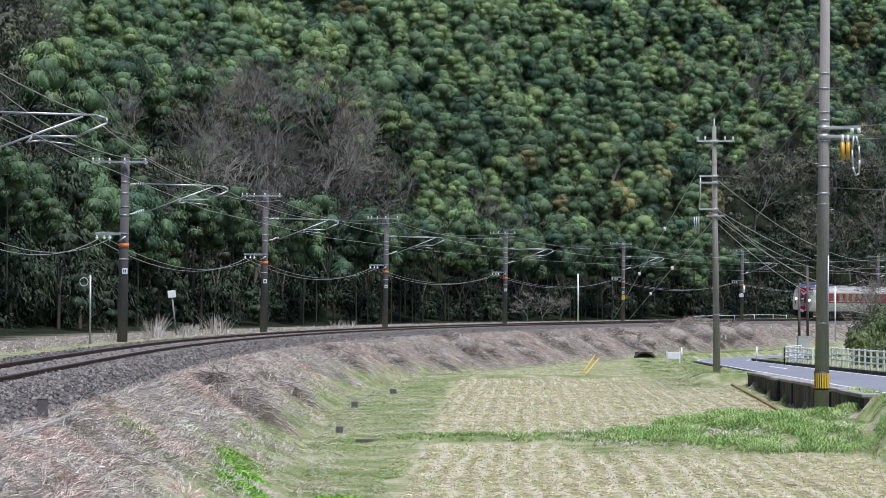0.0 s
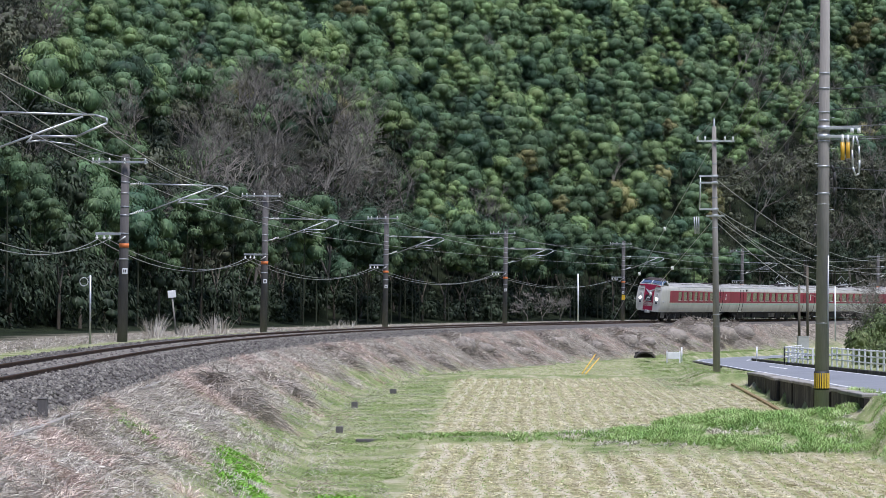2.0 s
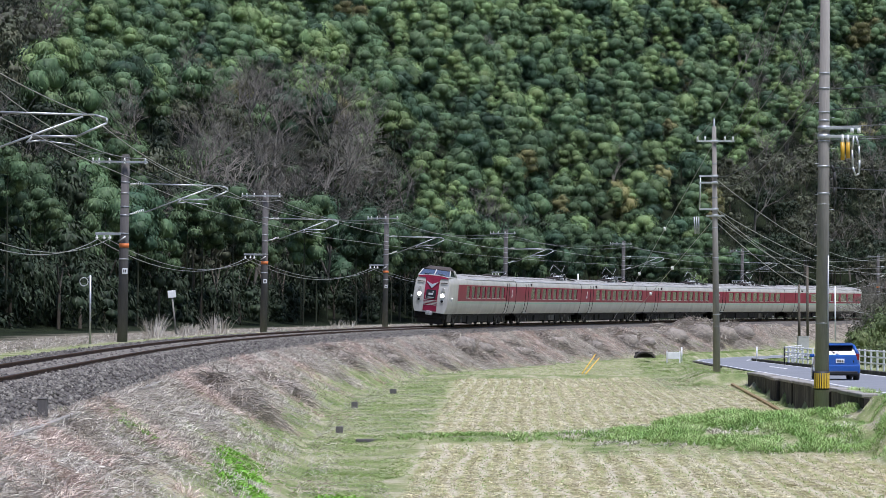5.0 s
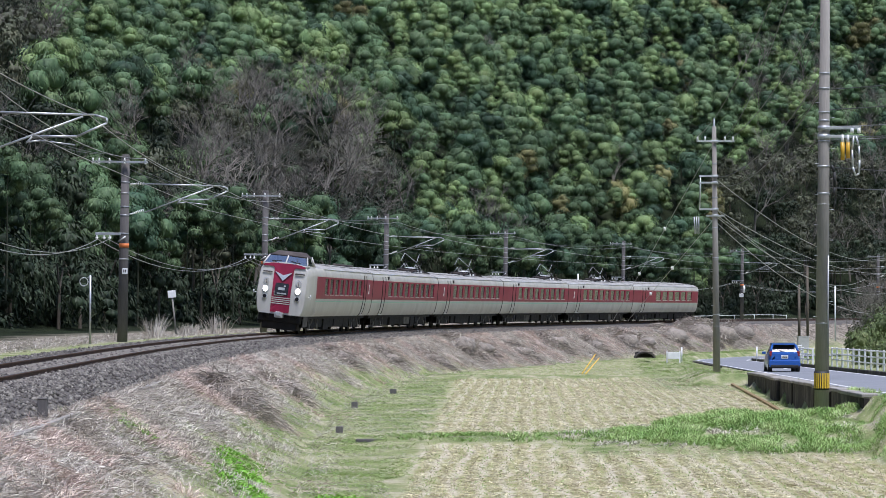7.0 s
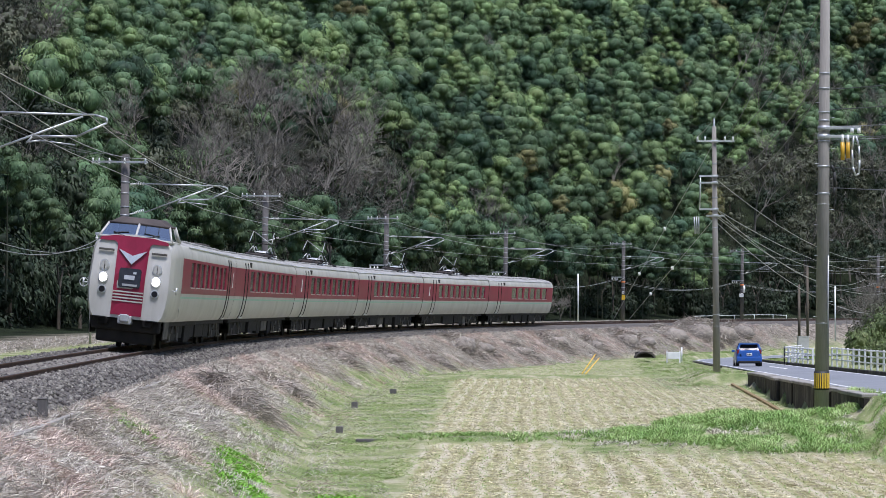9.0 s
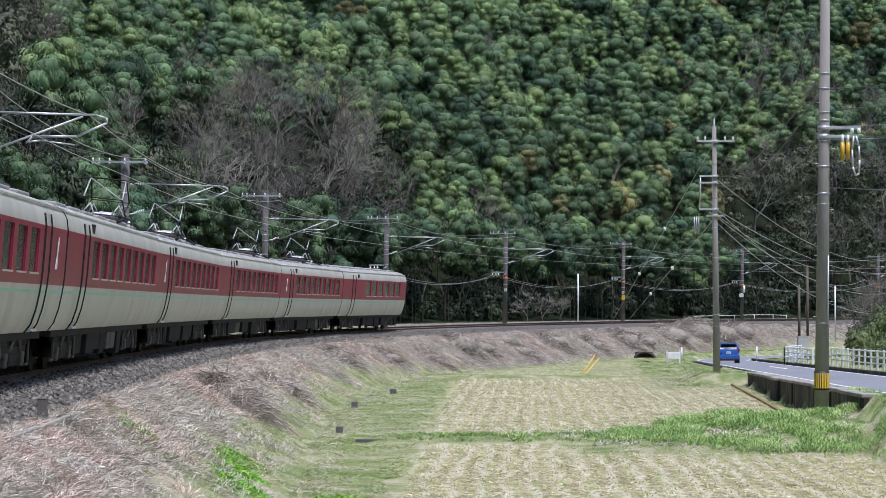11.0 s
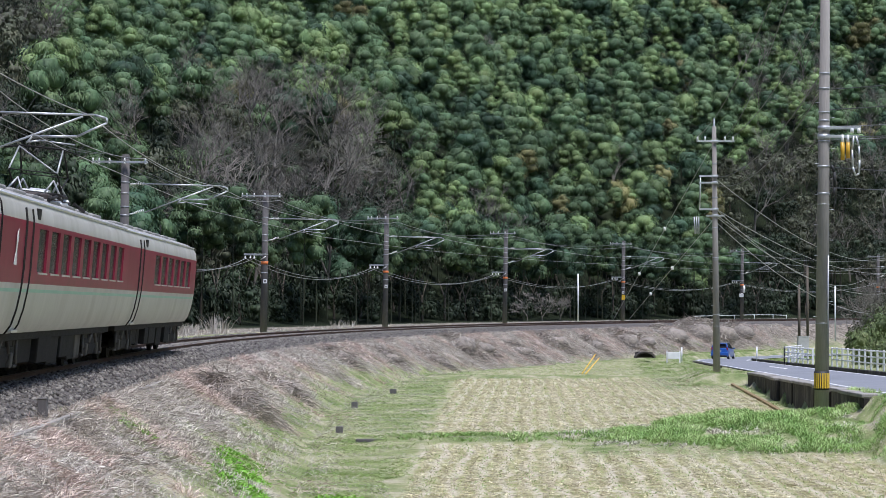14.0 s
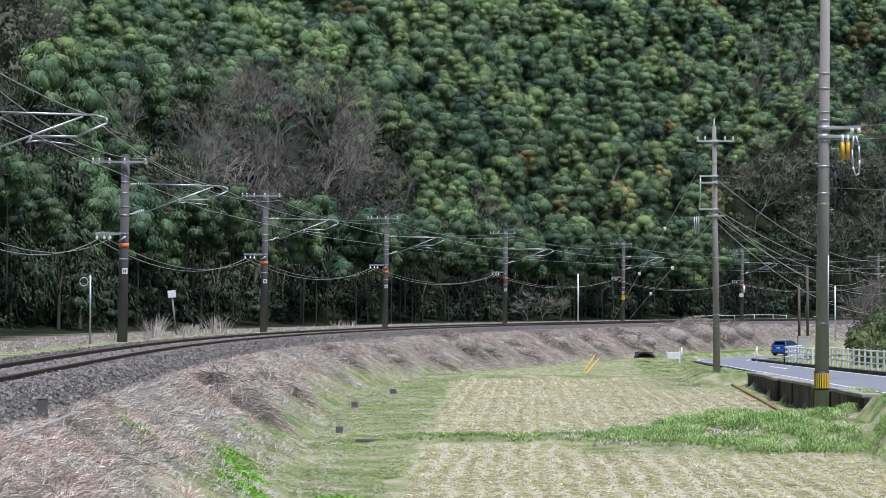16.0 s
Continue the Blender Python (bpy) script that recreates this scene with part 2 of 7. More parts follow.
def make_ground():
    gx = axis([(-1500, -120, 24), (-120, -30, 30), (-30, 30, 110), (30, 120, 36), (120, 1500, 26)])
    gy = axis([(-1500, -40, 24), (-40, 24, 32), (24, 170, 270), (170, 300, 80), (300, 420, 40), (420, 1800, 30)])
    xx, yy = np.meshgrid(gx, gy)
    zz = land(xx.ravel(), yy.ravel())
    v = np.stack([xx.ravel(), yy.ravel(), zz], 1)
    nx = len(gx)
    i = (np.arange(len(gy) - 1)[:, None] * nx + np.arange(nx - 1)[None]).ravel()
    q = np.stack([i, i + 1, i + nx + 1, i + nx], 1)
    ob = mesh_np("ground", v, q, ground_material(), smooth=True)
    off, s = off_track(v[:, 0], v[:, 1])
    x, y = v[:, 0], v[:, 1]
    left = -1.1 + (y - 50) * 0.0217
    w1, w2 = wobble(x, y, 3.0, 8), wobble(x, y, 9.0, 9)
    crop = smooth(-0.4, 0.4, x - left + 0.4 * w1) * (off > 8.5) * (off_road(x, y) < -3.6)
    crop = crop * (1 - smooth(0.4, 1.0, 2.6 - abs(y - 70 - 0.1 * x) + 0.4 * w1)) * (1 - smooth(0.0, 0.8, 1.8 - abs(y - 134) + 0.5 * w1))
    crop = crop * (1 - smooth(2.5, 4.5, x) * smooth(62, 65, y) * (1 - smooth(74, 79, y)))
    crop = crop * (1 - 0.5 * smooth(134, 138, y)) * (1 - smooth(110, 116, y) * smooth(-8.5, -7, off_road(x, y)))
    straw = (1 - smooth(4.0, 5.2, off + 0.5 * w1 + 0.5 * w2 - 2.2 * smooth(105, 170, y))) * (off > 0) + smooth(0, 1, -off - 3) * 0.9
    forest_shade = smooth(8, 12, -off + 2.0 * w1)
    for name, val in (("crop", crop), ("straw", np.clip(straw, 0, 1)), ("forest_shade", forest_shade)):
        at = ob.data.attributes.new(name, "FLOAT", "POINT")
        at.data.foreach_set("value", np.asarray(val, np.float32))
    tagged(ob, "valley floor of stubble field, green turf and dry grass bank", "ground", kind="structure")
    return ob


def ground_material():
    m = bpy.data.materials.new("land")
    m.use_nodes = True
    nt = m.node_tree
    nd, lk = nt.nodes, nt.links
    bsdf = nd["Principled BSDF"]
    tc = nd.new("ShaderNodeTexCoord")

    def tex(scale, detail=6, stretch=None):
        n = nd.new("ShaderNodeTexNoise")
        n.inputs["Scale"].default_value, n.inputs["Detail"].default_value = scale, detail
        src = tc.outputs["Object"]
        if stretch:
            mp = nd.new("ShaderNodeMapping")
            mp.inputs["Scale"].default_value = stretch
            lk.new(src, mp.inputs["Vector"])
            src = mp.outputs[0]
        lk.new(src, n.inputs["Vector"])
        return n.outputs[0]

    def ramp(src, stops):
        r = nd.new("ShaderNodeValToRGB")
        els = r.color_ramp.elements
        while len(els) < len(stops):
            els.new(0.5)
        for e, (p, c) in zip(els, stops):
            e.position, e.color = p, (*c, 1)
        lk.new(src, r.inputs[0])
        return r.outputs[0]

    def mix(f, a, b):
        x = nd.new("ShaderNodeMix")
        x.data_type = "RGBA"
        lk.new(f, x.inputs["Factor"])
        lk.new(a, x.inputs["A"])
        lk.new(b, x.inputs["B"])
        return x.outputs["Result"]

    def attr(name):
        a = nd.new("ShaderNodeAttribute")
        a.attribute_name = name
        return a.outputs["Fac"]

    turf = ramp(tex(0.9), [(0.35, (0.15, 0.20, 0.07)), (0.52, (0.27, 0.29, 0.14)), (0.66, (0.42, 0.38, 0.27))])
    crop = ramp(tex(1.6), [(0.34, (0.24, 0.245, 0.10)), (0.5, (0.35, 0.335, 0.17)), (0.66, (0.47, 0.43, 0.27))])
    straw = ramp(tex(2.4), [(0.34, (0.09, 0.078, 0.06)), (0.5, (0.20, 0.172, 0.138)), (0.66, (0.36, 0.318, 0.26))])
    # Near-black floor: the shade between the crowns is put into its colour.
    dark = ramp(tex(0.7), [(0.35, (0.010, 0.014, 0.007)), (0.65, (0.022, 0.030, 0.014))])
    sx = nd.new("ShaderNodeSeparateXYZ")
    lk.new(tc.outputs["Object"], sx.inputs[0])

    def math_node(op, a, b):
        k = nd.new("ShaderNodeMath")
        k.operation = op
        for i, v in enumerate((a, b)):
            if isinstance(v, float):
                k.inputs[i].default_value = v
            else:
                lk.new(v, k.inputs[i])
        return k.outputs[0]

    u = math_node("ADD", math_node("ADD", sx.outputs["X"], math_node("MULTIPLY", sx.outputs["Y"], -0.035)), math_node("MULTIPLY", tex(0.25, 3), 1.2))
    rows = math_node("SINE", math_node("MULTIPLY", u, 10.47), 0.0)
    rows = math_node("ADD", math_node("MULTIPLY", rows, 0.5), math_node("MULTIPLY", tex(5.0, 5), 1.1))
    pale = ramp(tex(9.0), [(0.3, (0.42, 0.37, 0.26)), (0.7, (0.62, 0.56, 0.43))])
    r2 = nd.new("ShaderNodeMapRange")
    r2.inputs["From Min"].default_value, r2.inputs["From Max"].default_value = 0.45, 1.1
    lk.new(rows, r2.inputs["Value"])
    crop = mix(r2.outputs[0], crop, pale)
    c = mix(attr("crop"), turf, crop)
    c = mix(attr("straw"), c, straw)
    c = mix(attr("forest_shade"), c, dark)
    fine = tex(30, 9)
    mu = nd.new("ShaderNodeMath")
    mu.operation = "MULTIPLY_ADD"
    mu.inputs[1].default_value, mu.inputs[2].default_value = 1.7, 0.15
    lk.new(fine, mu.inputs[0])
    h = nd.new("ShaderNodeHueSaturation")
    lk.new(c, h.inputs["Color"])
    lk.new(mu.outputs[0], h.inputs["Value"])
    lk.new(h.outputs[0], bsdf.inputs["Base Color"])
    bsdf.inputs["Roughness"].default_value = 0.95
    bsdf.inputs["Specular IOR Level"].default_value = 0.1
    bp = nd.new("ShaderNodeBump")
    bp.inputs["Strength"].default_value, bp.inputs["Distance"].default_value = 0.9, 0.06
    lk.new(fine, bp.inputs["Height"])
    lk.new(bp.outputs[0], bsdf.inputs["Normal"])
    return m


make_ground()

# ---- the railway: ballast, sleepers, rails ----
GAUGE = 1.067


def sweep(name, profile, s0, s1, ds, material, parent=None, cant=CANT, label="", kind=""):
    ss = np.arange(s0, s1 + ds, ds)
    v = np.array([by_track(s, o, z, cant) for s in ss for o, z in profile])
    n = len(profile)
    q = [(i * n + j, i * n + j + 1, (i + 1) * n + j + 1, (i + 1) * n + j) for i in range(len(ss) - 1) for j in range(n - 1)]
    return mesh_np(name, v, q, material, parent)


def make_track():
    bed = sweep("ballast_bed", [(-3.0, -0.50), (-1.75, -0.16), (-0.9, -0.13), (0.9, -0.13), (1.75, -0.17), (2.9, -0.62), (3.1, -0.9)], -90, 320, 2.0, M["ballast_bed"])
    tagged(bed, "grey crushed-stone ballast bed of the railway", "ballast", kind="structure")
    line = empty("railway_track", Matrix(), "single curved track with brown rails on sleepers", "railway track", kind="structure")
    prof = [(-0.065, -0.15), (-0.065, -0.138), (-0.012, -0.12), (-0.012, -0.045), (-0.033, -0.03), (-0.033, -0.002), (0.033, -0.002), (0.033, -0.03), (0.012, -0.045), (0.012, -0.12), (0.065, -0.138), (0.065, -0.15)]
    for side in (-1, 1):
        o = side * (GAUGE / 2 + 0.033)
        sweep("rail", [(o + a, b) for a, b in prof], -90, 320, 2.0, M["rail_side"], line)
        sweep("rail_head", [(o - 0.024, 0.003), (o + 0.024, 0.003)], -90, 320, 2.0, M["rail_top"], line)
    bm = bmesh.new()
    box(bm, -1.0, 1.0, -0.11, 0.11, -0.07, 0.07, 0.012)
    me = bpy.data.meshes.new("sleeper")
    bm.to_mesh(me)
    bm.free()
    me.materials.append(M["sleeper"])
    for i in range(280):
        s = -70 + i * 0.62
        x, y, th = line_at(s)
        ob = new("sleeper", me)
        ob.parent = line
        ob.matrix_basis = Matrix.Translation(by_track(s, 0, -0.18)) @ Euler((0, CANT, -th)).to_matrix().to_4x4()
    r = np.random.RandomState(4)
    # loose stones over the bed, nearest stretch
    n = 24000
    s = -76 + 170 * r.rand(n) ** 1.5
    off = np.concatenate([r.uniform(0.6, 3.05, n * 3 // 4), r.uniform(-2.9, 0.6, n - n * 3 // 4)])
    z = np.interp(off, [-3.0, -1.75, -0.9, 0.9, 1.75, 2.9, 3.1], [-0.50, -0.16, -0.13, -0.13, -0.17, -0.62, -0.8]) + 0.005
    keep = ~((abs(abs(off) - 0.56) < 0.1))
    s, off, z = s[keep], off[keep], z[keep]
    x, y, th = np.interp(s, S_AX, X_AX), np.interp(s, S_AX, Y_AX), np.interp(s, S_AX, T_AX)
    oo, zz = off * math.cos(CANT) + z * math.sin(CANT), z * math.cos(CANT) - off * math.sin(CANT)
    c = np.stack([x + oo * np.cos(th), y - oo * np.sin(th), zz], 1)
    base = np.array([(1, 0, 0), (0, 1, 0), (-1, 0, 0), (0, -1, 0), (0, 0, 1), (0, 0, -1)], float)
    tri = np.array([(0, 1, 4), (1, 2, 4), (2, 3, 4), (3, 0, 4), (1, 0, 5), (2, 1, 5), (3, 2, 5), (0, 3, 5)])
    size = r.uniform(0.032, 0.075, (len(s), 1, 1))
    v = base[None] * r.uniform(0.6, 1.25, (len(s), 6, 1)) * size
    a, b = r.uniform(0, 6.28, len(s)), r.uniform(-0.9, 0.9, len(s))
    ca, sa, cb, sb = np.cos(a), np.sin(a), np.cos(b), np.sin(b)
    vx, vy, vz = v[..., 0], v[..., 1], v[..., 2]
    vy, vz = vy * cb[:, None] - vz * sb[:, None], vy * sb[:, None] + vz * cb[:, None]
    vx, vy = vx * ca[:, None] - vy * sa[:, None], vx * sa[:, None] + vy * ca[:, None]
    v = np.stack([vx, vy, vz], 2) + c[:, None]
    f = tri[None] + (np.arange(len(s)) * 6)[:, None, None]
    st = mesh_np("ballast_stones", v.reshape(-1, 3), f.reshape(-1, 3), M["ballast"])
    tagged(st, "loose grey crushed stones along the track", "stones", kind="stuff")


make_track()


# ---- overhead line: masts with brackets, wires ----
def make_mast(top):
    """A concrete mast; its bracket reaches towards +x, over the track."""
    t = empty("overhead_line_mast", Matrix(), "dark concrete railway mast with steel bracket and orange band", "railway mast", "masts along the track")
    bar("shaft", [((0, 0, -0.6), (0, 0, top), 0.215, 0.165)], M["mast"], t, n=16)
    bm = bmesh.new()
    tube(bm, (0, 0, top - 0.05), (0, 0, top + 0.07), 0.185, 0.14, 16)
    part("cap", bm, M["mast"], t)
    for z in (3.2, 4.25, 5.0, 5.35, 5.9, 6.35):
        r = 0.222 - 0.05 * z / 7.6
        bar("band", [((0, 0, z), (0, 0, z + 0.05), r)], M["band_steel"], t, n=16)
    bar("orange_band", [((0, 0, 3.7), (0, 0, 3.87), 0.206)], M["orange"], t, "orange painted band", n=16)
    pl = cube("number_plate", (-0.02, 0.2, -0.235, -0.215, 2.62, 2.86), M["white_paint"], t, "white mast plate with dark marks")
    for k in range(2):
        cube("mark", (0.03 + 0.07 * k, 0.07 + 0.07 * k, -0.241, -0.236, 2.68, 2.8), M["black"], pl, bevel=0)
    # bracket
    for z, dx in ((6.3, 0.0), (5.07, 0.0)):
        bm = bmesh.new()
        tube(bm, (0.2, 0, z), (0.45, 0, z + (0.02 if z > 6 else 0.06)), 0.03)
        for k in range(5):
            tube(bm, (0.47 + 0.07 * k, 0, z + (0.02 if z > 6 else 0.08 + 0.02 * k)), (0.50 + 0.07 * k, 0, z + (0.02 if z > 6 else 0.09 + 0.02 * k)), 0.065, 0.05, 10)
        part("insulator", bm, M["porcelain"], t, "white porcelain insulator", True)
    bar("top_tube", [((0.8, 0, 6.32), (3.9, 0, 6.28), 0.028)], M["steel"], t)
    bar("stay_tube", [((0.8, 0, 5.14), (3.6, 0, 6.24), 0.028)], M["steel"], t)
    bar("curved_end", [((3.9, 0, 6.28), (4.2, 0, 6.2), 0.03), ((4.2, 0, 6.2), (4.22, 0, 6.08), 0.03), ((4.22, 0, 6.08), (3.45, 0, 5.72), 0.03), ((3.45, 0, 5.72), (2.3, 0, 5.7), 0.028)], M["steel"], t)
    bar("steady_arm", [((2.3, 0, 5.7), (2.15, 0, 5.52), 0.025), ((2.15, 0, 5.55), (2.5, 0, 5.6), 0.022), ((2.5, 0, 5.6), (3.4, 0, 5.5), 0.018)], M["steel"], t)
    # crossarms
    bm = bmesh.new()
    box(bm, -1.35, 0.95, -0.3, -0.22, top - 0.3, top - 0.22, 0.008)
    part("crossarm", bm, M["steel"], t)
    for x in (-1.3, -1.05, -0.62, 0.0, 0.85):
        bar("insulator", [((x, -0.26, top - 0.22), (x, -0.26, top - 0.1), 0.05, 0.03), ((x, -0.26, top - 0.33), (x, -0.26, top - 0.26), 0.06, 0.04)], M["porcelain"], t, "small white insulator")
    bm = bmesh.new()
    box(bm, -1.15, -0.1, -0.3, -0.22, 4.2, 4.3, 0.008)
    part("cable_arm", bm, M["steel"], t)
    bar("brace", [((-0.2, -0.24, 3.95), (0.1, -0.24, 4.15), 0.03)], M["steel"], t)
    for x in (-1.08, -0.78, -0.55):
        bar("insulator", [((x, -0.26, 4.18), (x, -0.26, 4.10), 0.03, 0.05), ((x, -0.26, 4.10), (x, -0.26, 4.02), 0.065, 0.05)], M["porcelain"], t, "small white insulator")
    return t


# stations of the masts along the line, and their distance outside it
MASTS = [(-3.5, -2.9), (-39.5, -3.0), (34.5, -2.9), (69.0, -2.9), (104.5, -2.9), (140.5, -2.9), (175.0, -2.9), (210.0, -2.9)]


def mast_pose(s, off):
    x, y, th = line_at(s)
    p = by_track(s, off, 0.0)
    return Matrix.Translation((p.x, p.y, 0.12)) @ Euler((0, radians(0.9), -th)).to_matrix().to_4x4()


def hang(a, b, sag, n=14):
    a, b = Vector(a), Vector(b)
    return [a.lerp(b, i / n) - Vector((0, 0, 4 * sag * (i / n) * (1 - i / n))) for i in range(n + 1)]


def cable(name, lines, r, material, label, category="cable"):
    """Sagging wires: lines that meet end to end become one round strand."""
    chains = []
    for pts in lines:
        if chains and (chains[-1][-1] - pts[0]).length < 1e-4:
            chains[-1] += pts[1:]
        else:
            chains.append(list(pts))
    vs, qs = [], []
    for pts in chains:
        for i, p in enumerate(pts):
            d = (pts[min(i + 1, len(pts) - 1)] - pts[max(i - 1, 0)]).normalized()
            u = d.cross(Vector((0.02, 0.01, 1))).normalized() if abs(d.z) < 0.95 else Vector((1, 0, 0))
            w = u.cross(d)
            for k in range(5):
                vs.append(p + (u * math.cos(1.2566 * k) + w * math.sin(1.2566 * k)) * r)
            if i:
                b = len(vs) - 10
                qs += [(b + k, b + (k + 1) % 5, b + 5 + (k + 1) % 5, b + 5 + k) for k in range(5)]
    return tagged(mesh_np(name, np.array(vs), np.array(qs), M[material] if isinstance(material, str) else material, smooth=True), label, category)


def make_masts():
    # the two nearest masts are a little shorter
    poses = [mast_pose(s, o) for s, o in MASTS]
    low, tall = make_mast(7.45), make_mast(7.85)
    low.matrix_basis, tall.matrix_basis = poses[0], poses[2]
    made = [low, copy_thing(low, poses[1]), tall] + [copy_thing(tall, p) for p in poses[3:]]
    cube('warning_plate', (-0.05, 0.3, -0.26, -0.235, 2.0, 2.5), M['yellow'], made[5], 'yellow and white warning plate', bevel=0.01)
    bar('surge_arrester', [((0.35, -0.2, 2.9), (0.35, -0.2, 3.7), 0.12)], M['porcelain'], made[6], 'white surge arrester', n=12)
    cube('terminal_box', (-0.15, 0.3, -0.4, -0.2, 2.4, 2.8), M['white_paint'], made[6], 'white terminal box')
    heads = [mast_pose(-76, -3.0), *[mast_pose(s, o) for s, o in sorted(MASTS)], mast_pose(246, -2.9)]
    for (x, z, sag, r, nm, mt, lb) in ((3.75, 6.28, 0.35, 0.013, "messenger_wire", "wire_bright", "messenger wire hung between mast brackets"), (3.3, 5.3, 0.0, 0.011, "contact_wire", "wire_bright", "contact wire over the track"),
                                       (-1.05, 4.02, 1.0, 0.015, "signal_cable", "wire_bright", "sagging cable on the mast arms"), (-0.6, 4.02, 0.9, 0.012, "signal_cable", "wire_bright", "sagging cable on the mast arms"),
                                       (-1.05, 7.5, 0.5, 0.012, "feeder_wire", "wire", "thin feeder wire on the mast tops"), (0.85, 7.34, 0.6, 0.014, "feeder_wire", "wire_bright", "thin feeder wire on the mast tops"), (-0.62, 7.5, 0.5, 0.012, "feeder_wire", "wire", "thin feeder wire on the mast tops")):
        cable(nm, [hang(p @ Vector((x, -0.26 if x < 1 else 0, z)), q @ Vector((x, -0.26 if x < 1 else 0, z)), sag) for p, q in zip(heads[:-1], heads[1:])], r, M[mt], lb, "wire")
    for p, q in zip(heads[:-1], heads[1:]):
        top = hang(p @ Vector((3.75, 0, 6.28)), q @ Vector((3.75, 0, 6.28)), 0.35, 8)
        for k in range(1, 8):
            foot = (p @ Vector((3.3, 0, 5.3))).lerp(q @ Vector((3.3, 0, 5.3)), k / 8)
            tagged(cable("dropper_wire", [[top[k], foot]], 0.006, M["wire"], "thin dropper between messenger and contact wire", "wire"), group="droppers of the overhead line")


make_masts()

# ---- the express train ----
def glass(name, tint, gloss=0.3, rough=0.03):
    m = bpy.data.materials.new(name)
    m.use_nodes = True
    nd, lk = m.node_tree.nodes, m.node_tree.links
    nd.remove(nd["Principled BSDF"])
    tr, gl, mx = nd.new("ShaderNodeBsdfTransparent"), nd.new("ShaderNodeBsdfGlossy"), nd.new("ShaderNodeMixShader")
    tr.inputs[0].default_value = (*tint, 1)
    gl.inputs[0].default_value, gl.inputs["Roughness"].default_value = (0.9, 0.92, 0.94, 1), rough
    mx.inputs[0].default_value = gloss
    lk.new(tr.outputs[0], mx.inputs[1])
    lk.new(gl.outputs[0], mx.inputs[2])
    lk.new(mx.outputs[0], nd["Material Output"].inputs[0])
    return m


M.update({
    "cream": mat("cream_white_train_paint", [(0.40, 0.385, 0.345), (0.47, 0.457, 0.42), (0.53, 0.518, 0.48)], 1.3, 0.4, fine=9, fine_amount=0.11, bump=0.03, stretch=(1, 1, 0.25)),
    "red": mat("crimson_train_paint", [(0.20, 0.009, 0.034), (0.265, 0.014, 0.048)], 1.3, 0.42, fine=9, fine_amount=0.16, bump=0.03, stretch=(1, 1, 0.4)),
    "green": mat("pale_green_stripe", [(0.22, 0.46, 0.36), (0.30, 0.54, 0.43)], 1, 0.4, bump=0.02),
    "roof": mat("grey_train_roof", [(0.24, 0.235, 0.22), (0.36, 0.35, 0.33)], 0.9, 0.7, fine=14, fine_amount=0.2),
    "dark_roof": mat("sooty_cab_roof", [(0.035, 0.028, 0.026), (0.075, 0.06, 0.055)], 1.5, 0.75),
    # Sooty black, also lent to car ends, seams and rear arms as shade.
    "under": mat("sooty_and_shade_black", [(0.006, 0.0055, 0.005), (0.022, 0.019, 0.017)], 2, 0.85),
    "under_grey": mat("dusty_equipment_box", [(0.04, 0.036, 0.032), (0.15, 0.138, 0.12)], 2, 0.8),
    "seat": mat("seat_cloth", [(0.10, 0.09, 0.10), (0.16, 0.13, 0.14)], 3, 0.9),
    "inside": mat("saloon_lining", [(0.30, 0.30, 0.28), (0.38, 0.38, 0.36)], 1, 0.7),
    "pane": glass("tinted_window_glass", (0.12, 0.13, 0.13), 0.36, 0.25),
    "screen": glass("windscreen_glass", (0.62, 0.72, 0.74), 0.6),
    "lamp": glow("lit_headlamp", (1.0, 0.93, 0.80), 4.0),
    "lens": mat("dark_lamp_lens", [(0.012, 0.012, 0.015), (0.02, 0.02, 0.025)], 3, 0.15, bump=0),
    "grey_lens": mat("unlit_lamp_lens", [(0.33, 0.34, 0.35), (0.45, 0.46, 0.47)], 3, 0.2, bump=0),
    "alu": mat("brushed_trim", [(0.60, 0.60, 0.60), (0.72, 0.72, 0.72)], 3, 0.35, 0.6, 0.02),
    "panto": mat("light_pantograph_tube", [(0.34, 0.35, 0.34), (0.50, 0.51, 0.50)], 3, 0.45, 0.4, 0.02),
    "sign": mat("roller_blind_black", [(0.02, 0.02, 0.022), (0.035, 0.035, 0.04)], 6, 0.25, bump=0),
})
CAR = 21.3
HALF = [(1.22, 1.02), (1.33, 1.2), (1.40, 1.5), (1.437, 1.83), (1.44, 1.895), (1.448, 2.0), (1.45, 2.2), (1.425, 2.92), (1.42, 3.0), (1.37, 3.2), (1.25, 3.36)]
ROOF = [(1.25, 3.36), (1.05, 3.44), (0.7, 3.50), (0.0, 3.53)]
MATS = ["cream", "red", "green", "roof", "under"]


def quad_mesh(name, quads, mats, parent, label=""):
    """quads: (four points, slot). Shared corners are welded."""
    idx, verts, faces, slots = {}, [], [], []
    for pts, slot in quads:
        f = []
        for p in pts:
            k = tuple(round(c, 4) for c in p)
            if k not in idx:
                idx[k] = len(verts)
                verts.append(k)
            f.append(idx[k])
        if len(set(f)) > 2:
            faces.append(f)
            slots.append(slot)
    me = bpy.data.meshes.new(name)
    me.from_pydata(verts, [], faces)
    for m in mats:
        me.materials.append(M[m])
    me.polygons.foreach_set("material_index", slots)
    me.polygons.foreach_set("use_smooth", [True] * len(faces))
    me.update()
    me.set_sharp_from_angle(angle=radians(28))
    ob = new(name, me)
    ob.parent = parent
    if label:
        tagged(ob, label)
    return ob


def slot_of(z0, z1):
    zm = (z0 + z1) / 2
    return 2 if 1.83 < zm < 1.895 else 1 if 2.0 < zm < 3.0 else 0


